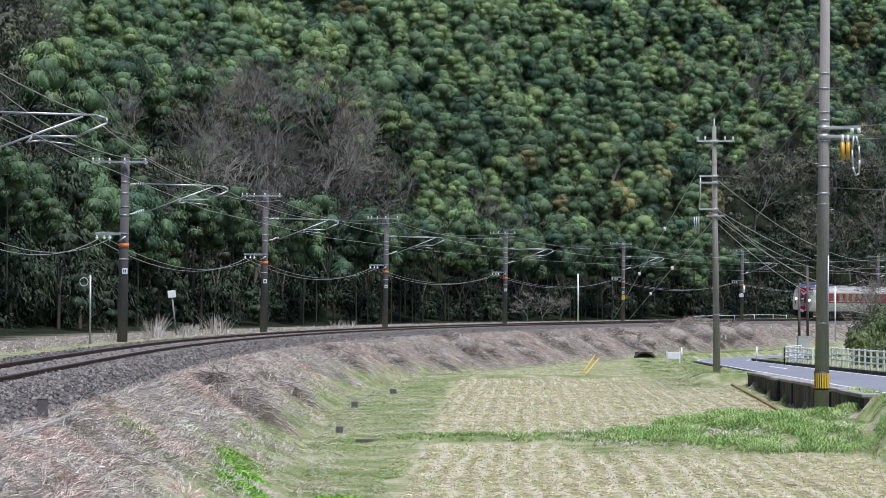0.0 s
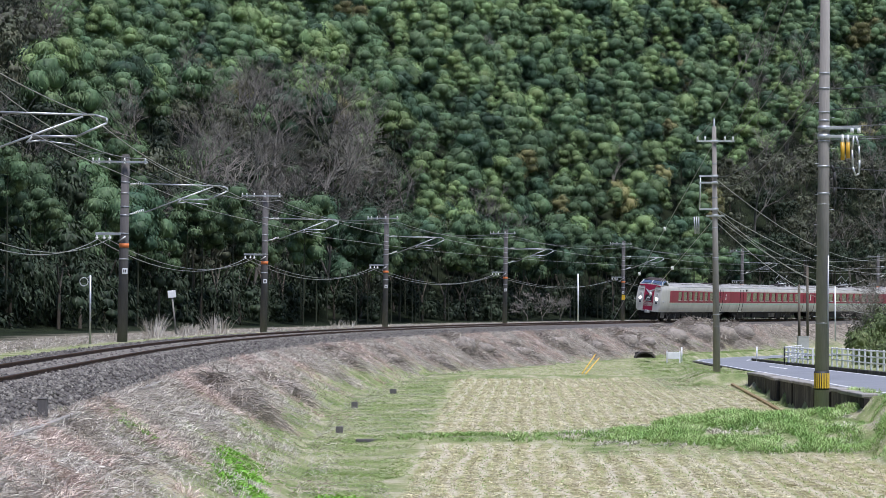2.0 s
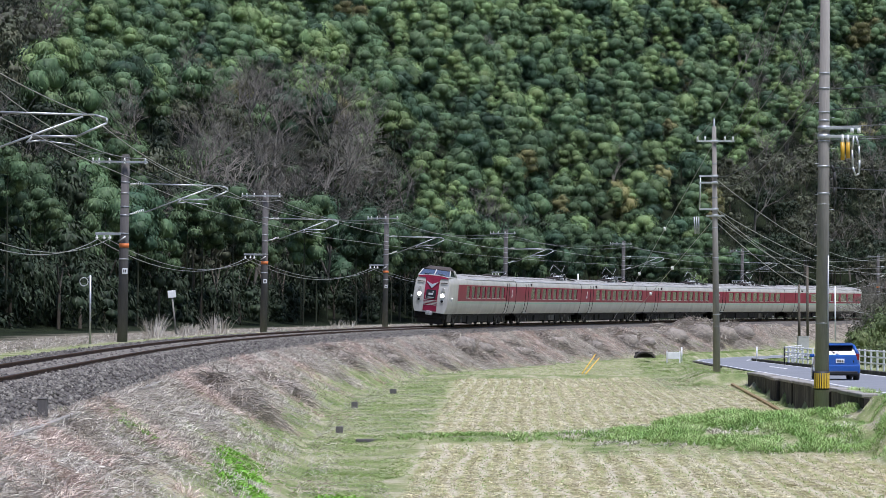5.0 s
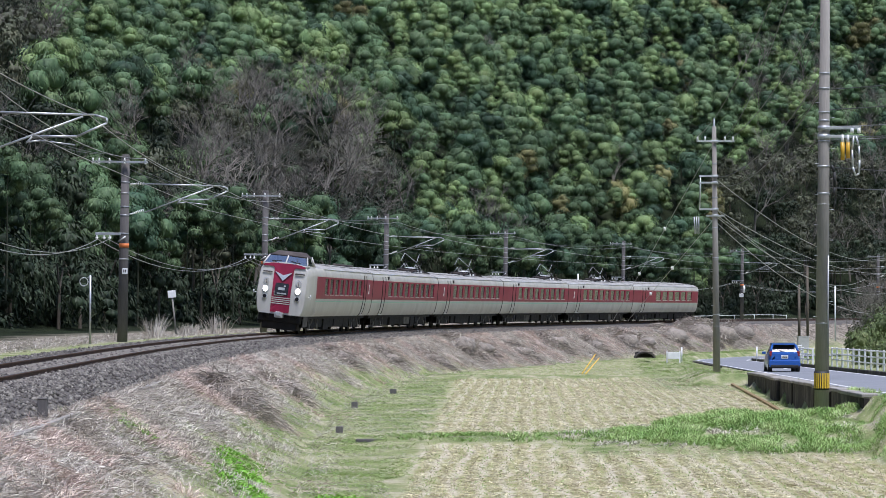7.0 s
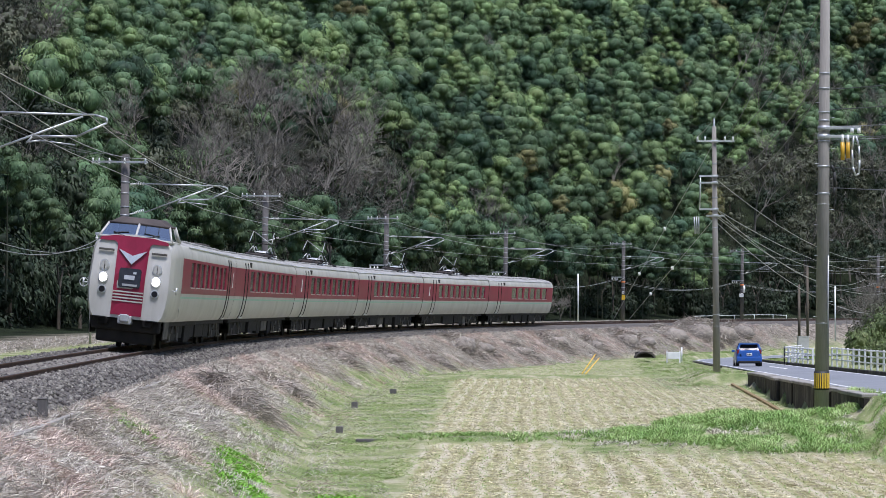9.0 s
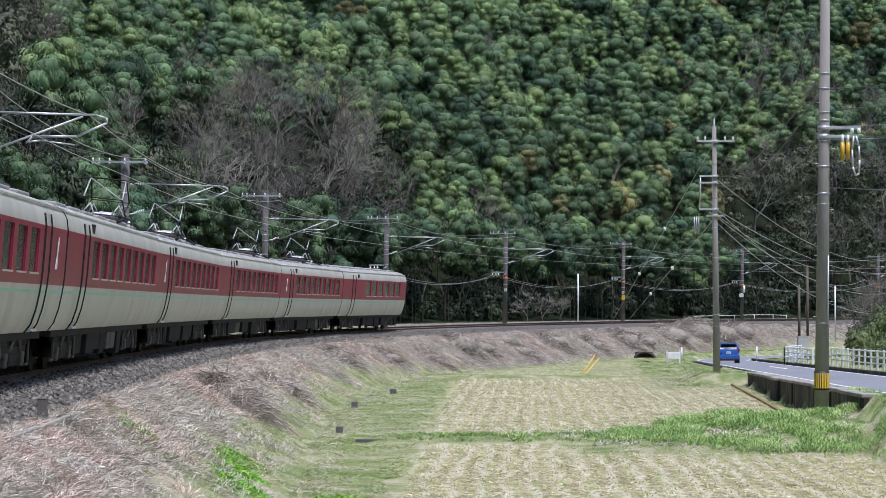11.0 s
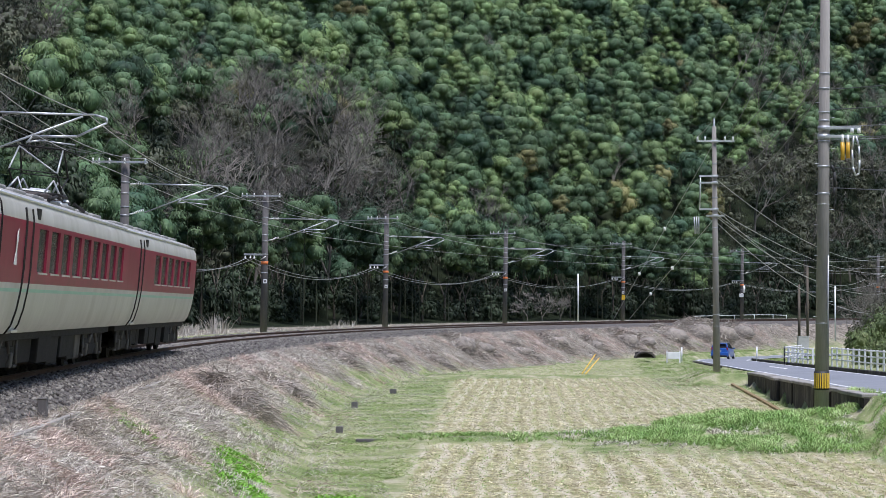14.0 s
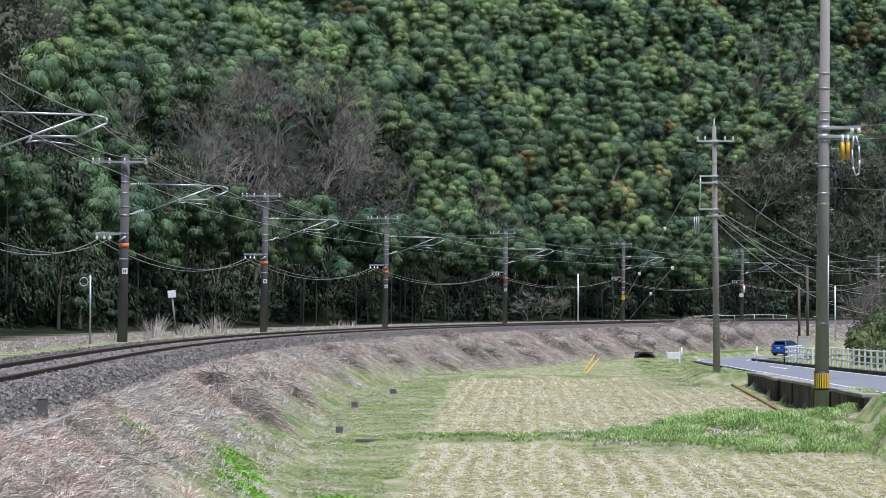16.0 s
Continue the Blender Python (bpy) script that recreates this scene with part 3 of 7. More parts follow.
def make_body(car, y0, y1, windows, doors, back_open=False):
    """A hollow shell from y0 to y1, with window openings and shade-thickened door seams on both sides."""
    ys = sorted({y0, y1, *[y for w in windows for y in w], *[y for d in doors for y in d]})
    quads = []
    for side in (-1, 1):
        for (xa, za), (xb, zb) in zip(HALF[:-1], HALF[1:]):
            for ya, yb in zip(ys[:-1], ys[1:]):
                ym = (ya + yb) / 2
                hole = abs(za - 2.2) < 1e-6 and any(a < ym < b for a, b in windows)
                pts = [(side * xa, ya, za), (side * xa, yb, za), (side * xb, yb, zb), (side * xb, ya, zb)]
                if side < 0:
                    pts = pts[::-1]
                if not hole:
                    quads.append((pts, slot_of(za, zb)))
        for (xa, za), (xb, zb) in zip(ROOF[:-1], ROOF[1:]):
            pts = [(side * xa, y0, za), (side * xa, y1, za), (side * xb, y1, zb), (side * xb, y0, zb)]
            quads.append((pts if side > 0 else pts[::-1], 3))
        # window reveals
        for a, b in windows:
            xa, za, xb, zb = 1.45, 2.2, 1.425, 2.92
            d = 0.05
            rim = [((xa, a, za), (xa, b, za)), ((xa, b, za), (xb, b, zb)), ((xb, b, zb), (xb, a, zb)), ((xb, a, zb), (xa, a, za))]
            for p, q in rim:
                pts = [(side * p[0], p[1], p[2]), (side * q[0], q[1], q[2]), (side * (q[0] - d), q[1], q[2]), (side * (p[0] - d), p[1], p[2])]
                quads.append((pts, 1))
    sides = HALF + ROOF[1:]
    # End walls are black to stand in for the shade between the cars.
    for y, flip in ((y0, 1), (y1, -1)):
        if back_open and y == y1:
            continue
        for (xa, za), (xb, zb) in zip(sides[:-1], sides[1:]):
            pts = [(-xa, y, za), (xa, y, za), (xb, y, zb), (-xb, y, zb)]
            quads.append((pts[::flip], 4))
    body = quad_mesh("body", quads, MATS, car, "cream body with crimson window band and thin green stripe")
    for side in (-1, 1):
        for a, b in windows:
            for yy0, yy1 in ((a, b),):
                bm = bmesh.new()
                vs = [bm.verts.new(p) for p in ((side * 1.405, yy0 - 0.01, 2.19), (side * 1.405, yy1 + 0.01, 2.19), (side * 1.38, yy1 + 0.01, 2.93), (side * 1.38, yy0 - 0.01, 2.93))]
                bm.faces.new(vs)
                pn = part("window", bm, M["pane"], body, "tinted saloon window")
                bm = bmesh.new()
                box(bm, side * 1.47 - 0.02, side * 1.47 + 0.0, a + 0.02, b - 0.02, 2.165, 2.195)
                part("sill", bm, M["alu"], pn)
        for a, b in doors:
            dr = []
            prof = [p for p in HALF if p[1] < 3.25]
            for (xa, za), (xb, zb) in zip(prof[:-1], prof[1:]):
                pts = [(side * (xa + 0.004), a, za), (side * (xa + 0.004), b, za), (side * (xb + 0.004), b, zb), (side * (xb + 0.004), a, zb)]
                dr.append((pts if side > 0 else pts[::-1], slot_of(za, zb)))
            door = quad_mesh("door", dr, MATS, body)
            # Seam rods are thick and black to stand for the door recess's shadow.
            for y in (a, b):
                bm = bmesh.new()
                for (xa, za), (xb, zb) in zip(prof[:-1], prof[1:]):
                    tube(bm, (side * xa, y, za), (side * xb, y, zb), 0.036, n=5, caps=False)
                part("door_seam", bm, M["under"], door)
            cube("step", (min(side * 1.2, side * 1.36), max(side * 1.2, side * 1.36), a + 0.05, b - 0.05, 1.05, 1.1), M["alu"], door)
    cube("floor", (-1.3, 1.3, y0 + 0.1, y1 - 0.1, 1.15, 1.22), M["inside"], body, bevel=0)
    bm = bmesh.new()
    n = int((windows[-1][1] - windows[0][0]) / 0.91)
    for i in range(n):
        y = windows[0][0] + 0.3 + i * 0.91
        for x in (-0.9, 0.9):
            box(bm, x - 0.4, x + 0.36 if x > 0 else x + 0.4, y, y + 0.5, 1.45, 1.62)
            box(bm, x - 0.36, x + 0.36, y + 0.42, y + 0.56, 1.5, 2.42)
    part("seats", bm, M["seat"], body)
    return body


def make_bogie(car, y):
    bg = bar("bogie", [((-0.98, y - 1.35, 0.5), (-0.98, y + 1.35, 0.5), 0.13), ((0.98, y - 1.35, 0.5), (0.98, y + 1.35, 0.5), 0.13), ((-1.0, y, 0.55), (1.0, y, 0.55), 0.16)], M["under"], car)
    for x in (-1.06, 1.06):
        bm = bmesh.new()
        box(bm, x - 0.05, x + 0.05, y - 1.55, y + 1.55, 0.52, 0.74, 0.03)
        box(bm, x - 0.06, x + 0.06, y - 0.55, y + 0.55, 0.34, 0.6, 0.03)
        part("side_frame", bm, M["under"], bg)
        for d in (-1, 1):
            bar("damper", [((x * 1.06, y + 0.7 * d, 0.62), (x * 1.06, y + 0.2 * d, 0.98), 0.04)], M["under_grey"], bg)
        cube("guard_plate", (x - 0.03, x + 0.03, y - 1.9, y + 1.9, 0.74, 1.0), M["under"], bg, bevel=0.01)
    for dy in (-1.05, 1.05):
        w = bmesh.new()
        for x in (-0.535, 0.535):
            tube(w, (x - 0.06, y + dy, 0.43), (x + 0.06, y + dy, 0.43), 0.43, n=24)
        tube(w, (-0.9, y + dy, 0.43), (0.9, y + dy, 0.43), 0.08, n=10)
        part("wheelset", w, M["under"], bg)
        for x in (-1.02, 1.02):
            cube("axle_box", (x - 0.13, x + 0.13, y + dy - 0.17, y + dy + 0.17, 0.32, 0.62), M["under_grey"], bg, bevel=0.03)
            bar("spring", [((x, y + dy - 0.3, 0.6), (x, y + dy - 0.3, 0.95), 0.09)], M["under"], bg)
    return bg


def make_underframe(car, seed, y0=-9.8, y1=9.8):
    r = random.Random(seed)
    cube("underframe", (-1.18, 1.18, y0, y1, 0.86, 1.02), M["under"], car, bevel=0.02)
    y = -5.0
    while y < 4.6:
        w = r.uniform(0.7, 2.0)
        m = M["under_grey"] if r.random() < 0.15 else M["under"]
        for side in (-1, 1):
            x0 = side * r.uniform(0.5, 0.7)
            x1 = side * r.uniform(1.05, 1.22)
            cube("equipment_box", (min(x0, x1), max(x0, x1), y, min(y + w, 5.2), r.uniform(0.26, 0.42), 0.9), m, car, bevel=0.03)
        y += w + r.uniform(0.03, 0.25)
    for side in (-1, 1):
        for yy in (y0 + 1.0, y1 - 1.0, -5.2, 5.3):
            bar("pipe", [((side * 1.1, yy, 0.9), (side * 1.15, yy + 0.1, 0.35), 0.03), ((side * 1.15, yy + 0.1, 0.35), (side * 1.15, yy + 0.5, 0.35), 0.03)], M["under_grey"], car)


def make_pantograph(car, y):
    p = bar("pantograph", [((-0.6, y - 0.7, 3.75), (-0.6, y + 0.7, 3.75), 0.04), ((0.6, y - 0.7, 3.75), (0.6, y + 0.7, 3.75), 0.04), ((-0.6, y - 0.55, 3.75), (0.6, y - 0.55, 3.75), 0.05), ((-0.6, y + 0.55, 3.75), (0.6, y + 0.55, 3.75), 0.05)], M["under"], car)
    for d in (-1, 1):
        knee, top = y + d * 0.95, y + d * 0.1
        for x in (-0.55, 0.55):
            # the lower arms cross under the raised frame
            bar("lower_arm", [((x, y - d * 0.35, 3.78), (x, knee, 4.28), 0.02)], M["under"], p)
            # Front arms pale, rear arms black: the facing light is put into colour.
            bar("upper_arm", [((x, knee, 4.28), (x * 0.92, top, 4.92), 0.024, 0.018)], M["panto" if d > 0 else "under"], p)
            bar("spring_strut", [((x * 1.1, y + d * 0.6, 3.76), (x * 0.75, y + d * 0.4, 4.12), 0.03, 0.018), ((x * 0.45, y + d * 0.6, 3.76), (x * 0.75, y + d * 0.4, 4.12), 0.025, 0.018)], M["panto"], p)
        if d > 0:
            bar("brace", [((0.5, top, 4.92), (-0.55, knee, 4.28), 0.018)], M["panto"], p)
        bar("knee_tube", [((-0.55, knee, 4.28), (0.55, knee, 4.28), 0.014)], M["under"], p)
        bar("contact_head", [((-0.85, top, 4.86), (-0.5, top, 4.95), 0.016), ((-0.5, top, 4.95), (0.5, top, 4.95), 0.02), ((0.5, top, 4.95), (0.85, top, 4.86), 0.016)], M["under"], p)
    for x in (-0.6, 0.6):
        for d in (-0.55, 0.55):
            bm = bmesh.new()
            for k in range(3):
                tube(bm, (x, y + d, 3.46 + 0.09 * k), (x, y + d, 3.52 + 0.09 * k), 0.1, 0.06, 10)
            part("insulator", bm, M["porcelain"], p)
    cube("drive_box", (-0.25, 0.2, y - 0.5, y - 0.1, 3.55, 3.9), M["alu"], p, bevel=0.03)
    bar("air_tank", [((-0.3, y + 0.25, 3.72), (0.35, y + 0.25, 3.72), 0.13)], M["porcelain"], p, n=12)
    for yy in (y + 1.6, y - 1.5):
        cube("roof_box", (-0.55, 0.55, yy - 0.4, yy + 0.4, 3.5, 3.72), M["dark_roof"], car, bevel=0.05)
    for x in (-0.75, -0.35, 0.4):
        bar("roof_cable", [((x, y + 1.1, 3.62), (x, y + 2.1, 3.66), 0.04), ((x, y + 2.1, 3.66), (x, y + 3.2, 3.54), 0.04)], M["under"], car)
        bar("roof_cable", [((x, y - 1.0, 3.62), (x, y - 2.9, 3.54), 0.04)], M["under"], car)


def roof_details(car, y0, y1):
    for side in (-1, 1):
        bar("gutter", [((side * 1.28, y0, 3.35), (side * 1.28, y1, 3.35), 0.025)], M["alu"], car)
    for y in np.arange(y0 + 2.2, y1 - 2, 2.6):
        cube("roof_cowl", (-0.75, 0.75, float(y) - 0.8, float(y) + 0.8, 3.47, 3.56), M["roof"], car, bevel=0.03)


def row_of_windows(y0, n, pitch, width):
    return [(y0 + i * pitch, y0 + i * pitch + width) for i in range(n)]


def end_bellows(car, y):
    cube("gangway", (-0.6, 0.6, y - 0.25, y + 0.25, 1.1, 3.2), M["black"], car, bevel=0.05)
    cube("coupler", (-0.15, 0.15, y - 0.3, y + 0.3, 0.7, 1.0), M["under"], car, bevel=0.03)


def badge(car, y):
    # a small white emblem beside the door on the visible side
    bm = bmesh.new()
    vs = [bm.verts.new((-1.462, y + a, b)) for a, b in ((0.16, 2.28), (0.12, 2.42), (0.05, 2.5), (0.09, 2.72), (-0.02, 2.84), (-0.1, 2.72), (-0.05, 2.5), (-0.13, 2.42), (-0.16, 2.28))]
    bm.faces.new(vs)
    r = bmesh.ops.extrude_face_region(bm, geom=bm.faces[:])
    bmesh.ops.translate(bm, verts=[v for v in r["geom"] if isinstance(v, bmesh.types.BMVert)], vec=(-0.006, 0, 0))
    part("emblem", bm, M["white_paint"], car, "small white emblem")


def middle_car(kind):
    car = empty("passenger_railcar", Matrix(), "cream and crimson express railcar running on the curved track", "train car", "cars of the train")
    y0, y1 = -10.54, 10.54
    wins = row_of_windows(-9.25, 9, 1.75, 1.25)
    make_body(car, y0, y1, wins, [(6.95, 7.8)])
    for y in (-7.0, 7.0):
        make_bogie(car, y)
    make_underframe(car, kind)
    roof_details(car, y0, y1)
    end_bellows(car, -10.65)
    cube("vent_grille", (-1.41, -1.36, 5.9, 6.3, 3.06, 3.24), M["under"], car, bevel=0.0)
    if kind in (2, 4):
        badge(car, 8.9)
    make_pantograph(car, -7.4 if kind in (1, 3) else -2.6)
    return car


def front_car():
    car = empty("driving_railcar", Matrix(), "leading cream railcar with crimson nose, raised cab and lit headlamps", "train car", "cars of the train")
    y0, y1 = -10.54, 8.4
    wins = row_of_windows(-6.6, 8, 1.62, 1.14)
    make_body(car, y0, y1, wins, [(-8.1, -7.25)], back_open=True)
    badge(car, -9.1)
    # the nose: sections from the saloon to the flat face, whose top leans back
    sides = HALF + ROOF[1:]
    n = len(sides)
    secs = []
    for y, k, w in ((8.4, 1.0, 1.0), (9.4, 1.0, 0.995), (10.1, 0.995, 0.97), (10.45, 0.985, 0.93), (10.6, 0.975, 0.88)):
        secs.append([(x * w, y - 0.22 * max(0, z - 2.2) * (y > 10), 1.02 + (z - 1.02) * k) for x, z in sides])
    quads = []
    for a, b in zip(secs[:-1], secs[1:]):
        for side in (-1, 1):
            for i in range(n - 1):
                pts = [a[i], b[i], b[i + 1], a[i + 1]]
                pts = [(side * p[0], p[1], p[2]) for p in pts]
                slot = 3 if i >= len(HALF) - 1 else 0
                quads.append((pts if side > 0 else pts[::-1], slot))
    f = secs[-1]
    for i in range(n - 1):
        quads.append(([(-f[i][0], f[i][1], f[i][2]), (-f[i + 1][0], f[i + 1][1], f[i + 1][2]), (f[i + 1][0], f[i + 1][1], f[i + 1][2]), (f[i][0], f[i][1], f[i][2])], 0))
    nose = quad_mesh("nose", quads, MATS, car, "blunt cream nose")
    # crimson centre panel
    yf = 10.615

    def face_y(z):
        return yf - 0.22 * max(0, z - 2.2) * 0.975

    def plate(name, outline, mt, parent, depth=0.02, label="", lift=0.0):
        bm = bmesh.new()
        vs = [bm.verts.new((x, face_y(z) + lift, z)) for x, z in outline]
        fc = bm.faces.new(vs)
        r = bmesh.ops.extrude_face_region(bm, geom=[fc])
        bmesh.ops.translate(bm, verts=[v for v in r["geom"] if isinstance(v, bmesh.types.BMVert)], vec=(0, depth, 0))
        bmesh.ops.recalc_face_normals(bm, faces=bm.faces[:])
        return part(name, bm, M[mt], parent, label)

    red = plate("front_panel", [(-0.5, 1.12), (0.5, 1.12), (0.5, 2.3), (0.52, 3.2), (0.6, 3.27), (1.14, 3.27), (1.08, 3.36), (0.6, 3.43), (-0.6, 3.43), (-1.08, 3.36), (-1.14, 3.27), (-0.6, 3.27), (-0.52, 3.2), (-0.5, 2.3)], "red", nose, label="crimson front panel")
    for k in range(4):
        plate("stripe", [(-0.49, 1.56 + k * 0.1), (0.49, 1.56 + k * 0.1), (0.49, 1.605 + k * 0.1), (-0.49, 1.605 + k * 0.1)], "cream", red, 0.006, "white stripe", 0.02)
    sg = plate("destination_board", [(-0.32, 2.02), (0.32, 2.02), (0.36, 2.08), (0.36, 2.48), (0.32, 2.55), (-0.32, 2.55), (-0.36, 2.48), (-0.36, 2.08)], "sign", red, 0.02, "black illuminated name board", 0.02)
    for (x0, x1, z0, z1) in ((-0.26, 0.22, 2.06, 2.12), (-0.16, 0.18, 2.24, 2.36), (-0.2, -0.1, 2.4, 2.46)):
        plate("mark", [(x0, z0), (x1, z0), (x1, z1), (x0, z1)], "grey_lens", sg, 0.004, "", 0.042)
    plate("winged_crest", [(-0.46, 3.06), (-0.14, 2.95), (0, 2.90), (0.14, 2.95), (0.46, 3.06), (0.14, 2.78), (0, 2.66), (-0.14, 2.78)], "alu", red, 0.05, "silver winged crest", 0.02)
    for side in (-1, 1):
        x = side * 0.86
        for z, mt, r, lb in ((2.58, "cream", 0.12, "unlit upper lamp"), (2.25, "lamp", 0.125, "lit headlamp"), (1.9, "lens", 0.1, "dark tail lamp")):
            y = face_y(z)
            rim = bar("lamp_rim", [((x, y - 0.05, z), (x, y + 0.03, z), r + 0.035)], M["alu"], nose, n=20)
            bar("lamp_glass", [((x, y + 0.02, z), (x, y + 0.045, z), r)], M[mt], rim, lb, n=20)
        cube("handrail", (x - 0.25, x + 0.25, face_y(3.0), face_y(3.0) + 0.05, 2.985, 3.045), M["under_grey"], nose)
        bar("lamp_bar", [((x, face_y(2.58) + 0.05, 2.47), (x, face_y(2.58) + 0.05, 2.69), 0.012)], M["under_grey"], nose)
        bar("mirror_ring", [((side * 1.3, 10.3, 2.05), (side * 1.52, 10.35, 2.05), 0.015), ((side * 1.52, 10.35, 1.95), (side * 1.52, 10.35, 2.15), 0.03)], M["alu"], nose)
        bar("window_bar", [((side * 1.40, 8.1, 1.2), (side * 1.40, 8.15, 1.6), 0.012)], M["alu"], nose)
    # raised cab
    b = [(1.18, 10.26, 3.38), (1.22, 8.5, 3.38), (0.95, 7.2, 3.48)]
    t = [(1.0, 9.62, 3.84), (1.04, 8.7, 3.88), (0.8, 7.9, 3.8)]
    cabq = []

    def face(pts, slot):
        cabq.append((pts, slot))

    for side in (-1, 1):
        sx = lambda p: (side * p[0], p[1], p[2])
        fl = 1 if side > 0 else -1
        face([sx(b[1]), sx(b[2]), sx(t[2]), sx(t[1])][::fl], 0)
    face([(-t[0][0], t[0][1], t[0][2]), (t[0][0], t[0][1], t[0][2]), (t[1][0], t[1][1], t[1][2]), (-t[1][0], t[1][1], t[1][2])], 1)
    face([(-t[1][0], t[1][1], t[1][2]), (t[1][0], t[1][1], t[1][2]), (t[2][0], t[2][1], t[2][2]), (-t[2][0], t[2][1], t[2][2])], 1)
    face([(-t[2][0], t[2][1], t[2][2]), (t[2][0], t[2][1], t[2][2]), (b[2][0], b[2][1], b[2][2]), (-b[2][0], b[2][1], b[2][2])], 1)
    crown = [(0.7, 9.35, 4.07), (0.75, 8.7, 4.12), (0.6, 8.1, 4.0)]
    cabq = [q for q in cabq if q[1] == 0]
    sec = [[(-a[0], a[1], a[2]), (-k[0], k[1], k[2]), (k[0], k[1], k[2]), (a[0], a[1], a[2])] for a, k in zip(t, crown)]
    sec.append([(-b[2][0], b[2][1], b[2][2]), (-0.5, b[2][1], 3.52), (0.5, b[2][1], 3.52), (b[2][0], b[2][1], b[2][2])])
    for p, q in zip(sec[:-1], sec[1:]):
        for i in range(3):
            face([p[i], p[i + 1], q[i + 1], q[i]], 1)
    face([(-t[0][0], t[0][1], t[0][2]), (t[0][0], t[0][1], t[0][2]), (0.7, 9.35, 4.07), (-0.7, 9.35, 4.07)], 1)
    cab = quad_mesh("cab_roof", cabq, ["cream", "dark_roof"], car, "raised cab with sooty dark roof")
    # windscreen and side screens with frames
    def pane(pts, label):
        bm = bmesh.new()
        bm.faces.new([bm.verts.new(p) for p in pts])
        return part("windscreen", bm, M["screen"], cab, label)

    for side in (-1, 1):
        pane([(0, 10.32, 3.41), (side * b[0][0], b[0][1], b[0][2]), (side * t[0][0], t[0][1], t[0][2]), (0, 9.68, 3.87)], "raked windscreen pane")
        pane([(side * b[0][0], b[0][1], b[0][2]), (side * b[1][0], b[1][1], b[1][2]), (side * t[1][0], t[1][1], t[1][2]), (side * t[0][0], t[0][1], t[0][2])], "side cab window")
        bar("window_frame", [((side * b[0][0], b[0][1], b[0][2]), (side * t[0][0], t[0][1], t[0][2]), 0.035), ((side * b[1][0], b[1][1], b[1][2]), (side * t[1][0], t[1][1], t[1][2]), 0.07),
                             ((side * b[0][0], b[0][1], b[0][2] - 0.01), (side * b[1][0], b[1][1], b[1][2] - 0.01), 0.04), ((side * b[0][0], b[0][1], b[0][2] - 0.02), (0, 10.32, 3.39), 0.045)], M["cream"], cab)
        bar("roof_edge", [((side * t[0][0], t[0][1], t[0][2]), (0, 9.68, 3.87), 0.045), ((side * t[0][0], t[0][1], t[0][2]), (side * t[1][0], t[1][1], t[1][2]), 0.045)], M["dark_roof"], cab)
        bar("wiper", [((side * 0.35, 10.33, 3.42), (side * 0.75, 10.12, 3.52), 0.018), ((side * 0.75, 10.12, 3.5), (side * 0.25, 10.1, 3.55), 0.014)], M["black"], cab)
    bar("centre_pillar", [((0, 10.33, 3.40), (0, 9.68, 3.87), 0.04)], M["cream"], cab)
    cube("cab_console", (-0.95, 0.95, 9.3, 9.9, 3.2, 3.46), M["under_grey"], cab)
    cube("cab_bulkhead", (-0.85, 0.85, 8.45, 8.5, 3.3, 3.86), M["under_grey"], cab, bevel=0)
    # below the face
    bm = bmesh.new()
    box(bm, -1.12, 1.12, 10.0, 10.45, 0.62, 1.05, 0.06)
    box(bm, -0.95, 0.95, 9.6, 10.3, 0.22, 0.66, 0.08)
    part("pilot", bm, M["under"], car, "black snow plough skirt")
    bm = bmesh.new()
    box(bm, -0.22, 0.22, 10.3, 10.85, 0.84, 1.12, 0.04)
    box(bm, -0.14, 0.14, 10.8, 10.95, 0.92, 1.16, 0.03)
    part("coupler", bm, M["grey_lens"], car, "grey front coupler cover")
    for side in (-1, 1):
        for k in range(2):
            cube("jumper_box", (side * 0.72 - 0.16, side * 0.72 + 0.16, 10.35, 10.62, 0.78 + 0.0 * k, 1.0), M["under"], car, bevel=0.03)
            cube("step", (side * 0.85 - 0.2, side * 0.85 + 0.2, 10.55, 10.68, 1.0, 1.03), M["black"], car, bevel=0)
        cube("skirt", (side * 1.2 - 0.02, side * 1.2 + 0.02, 8.9, 10.1, 0.45, 1.02), M["under_grey"], car, bevel=0.01)
    for y in (-7.0, 6.6):
        make_bogie(car, y)
    make_underframe(car, 0, y1=9.0)
    roof_details(car, y0, 6.0)
    bm = bmesh.new()
    box(bm, -0.45, 0.45, -8.6, -6.2, 3.5, 3.68, 0.08)
    part("roof_box", bm, M["dark_roof"], car)
    end_bellows(car, -10.65)
    return car


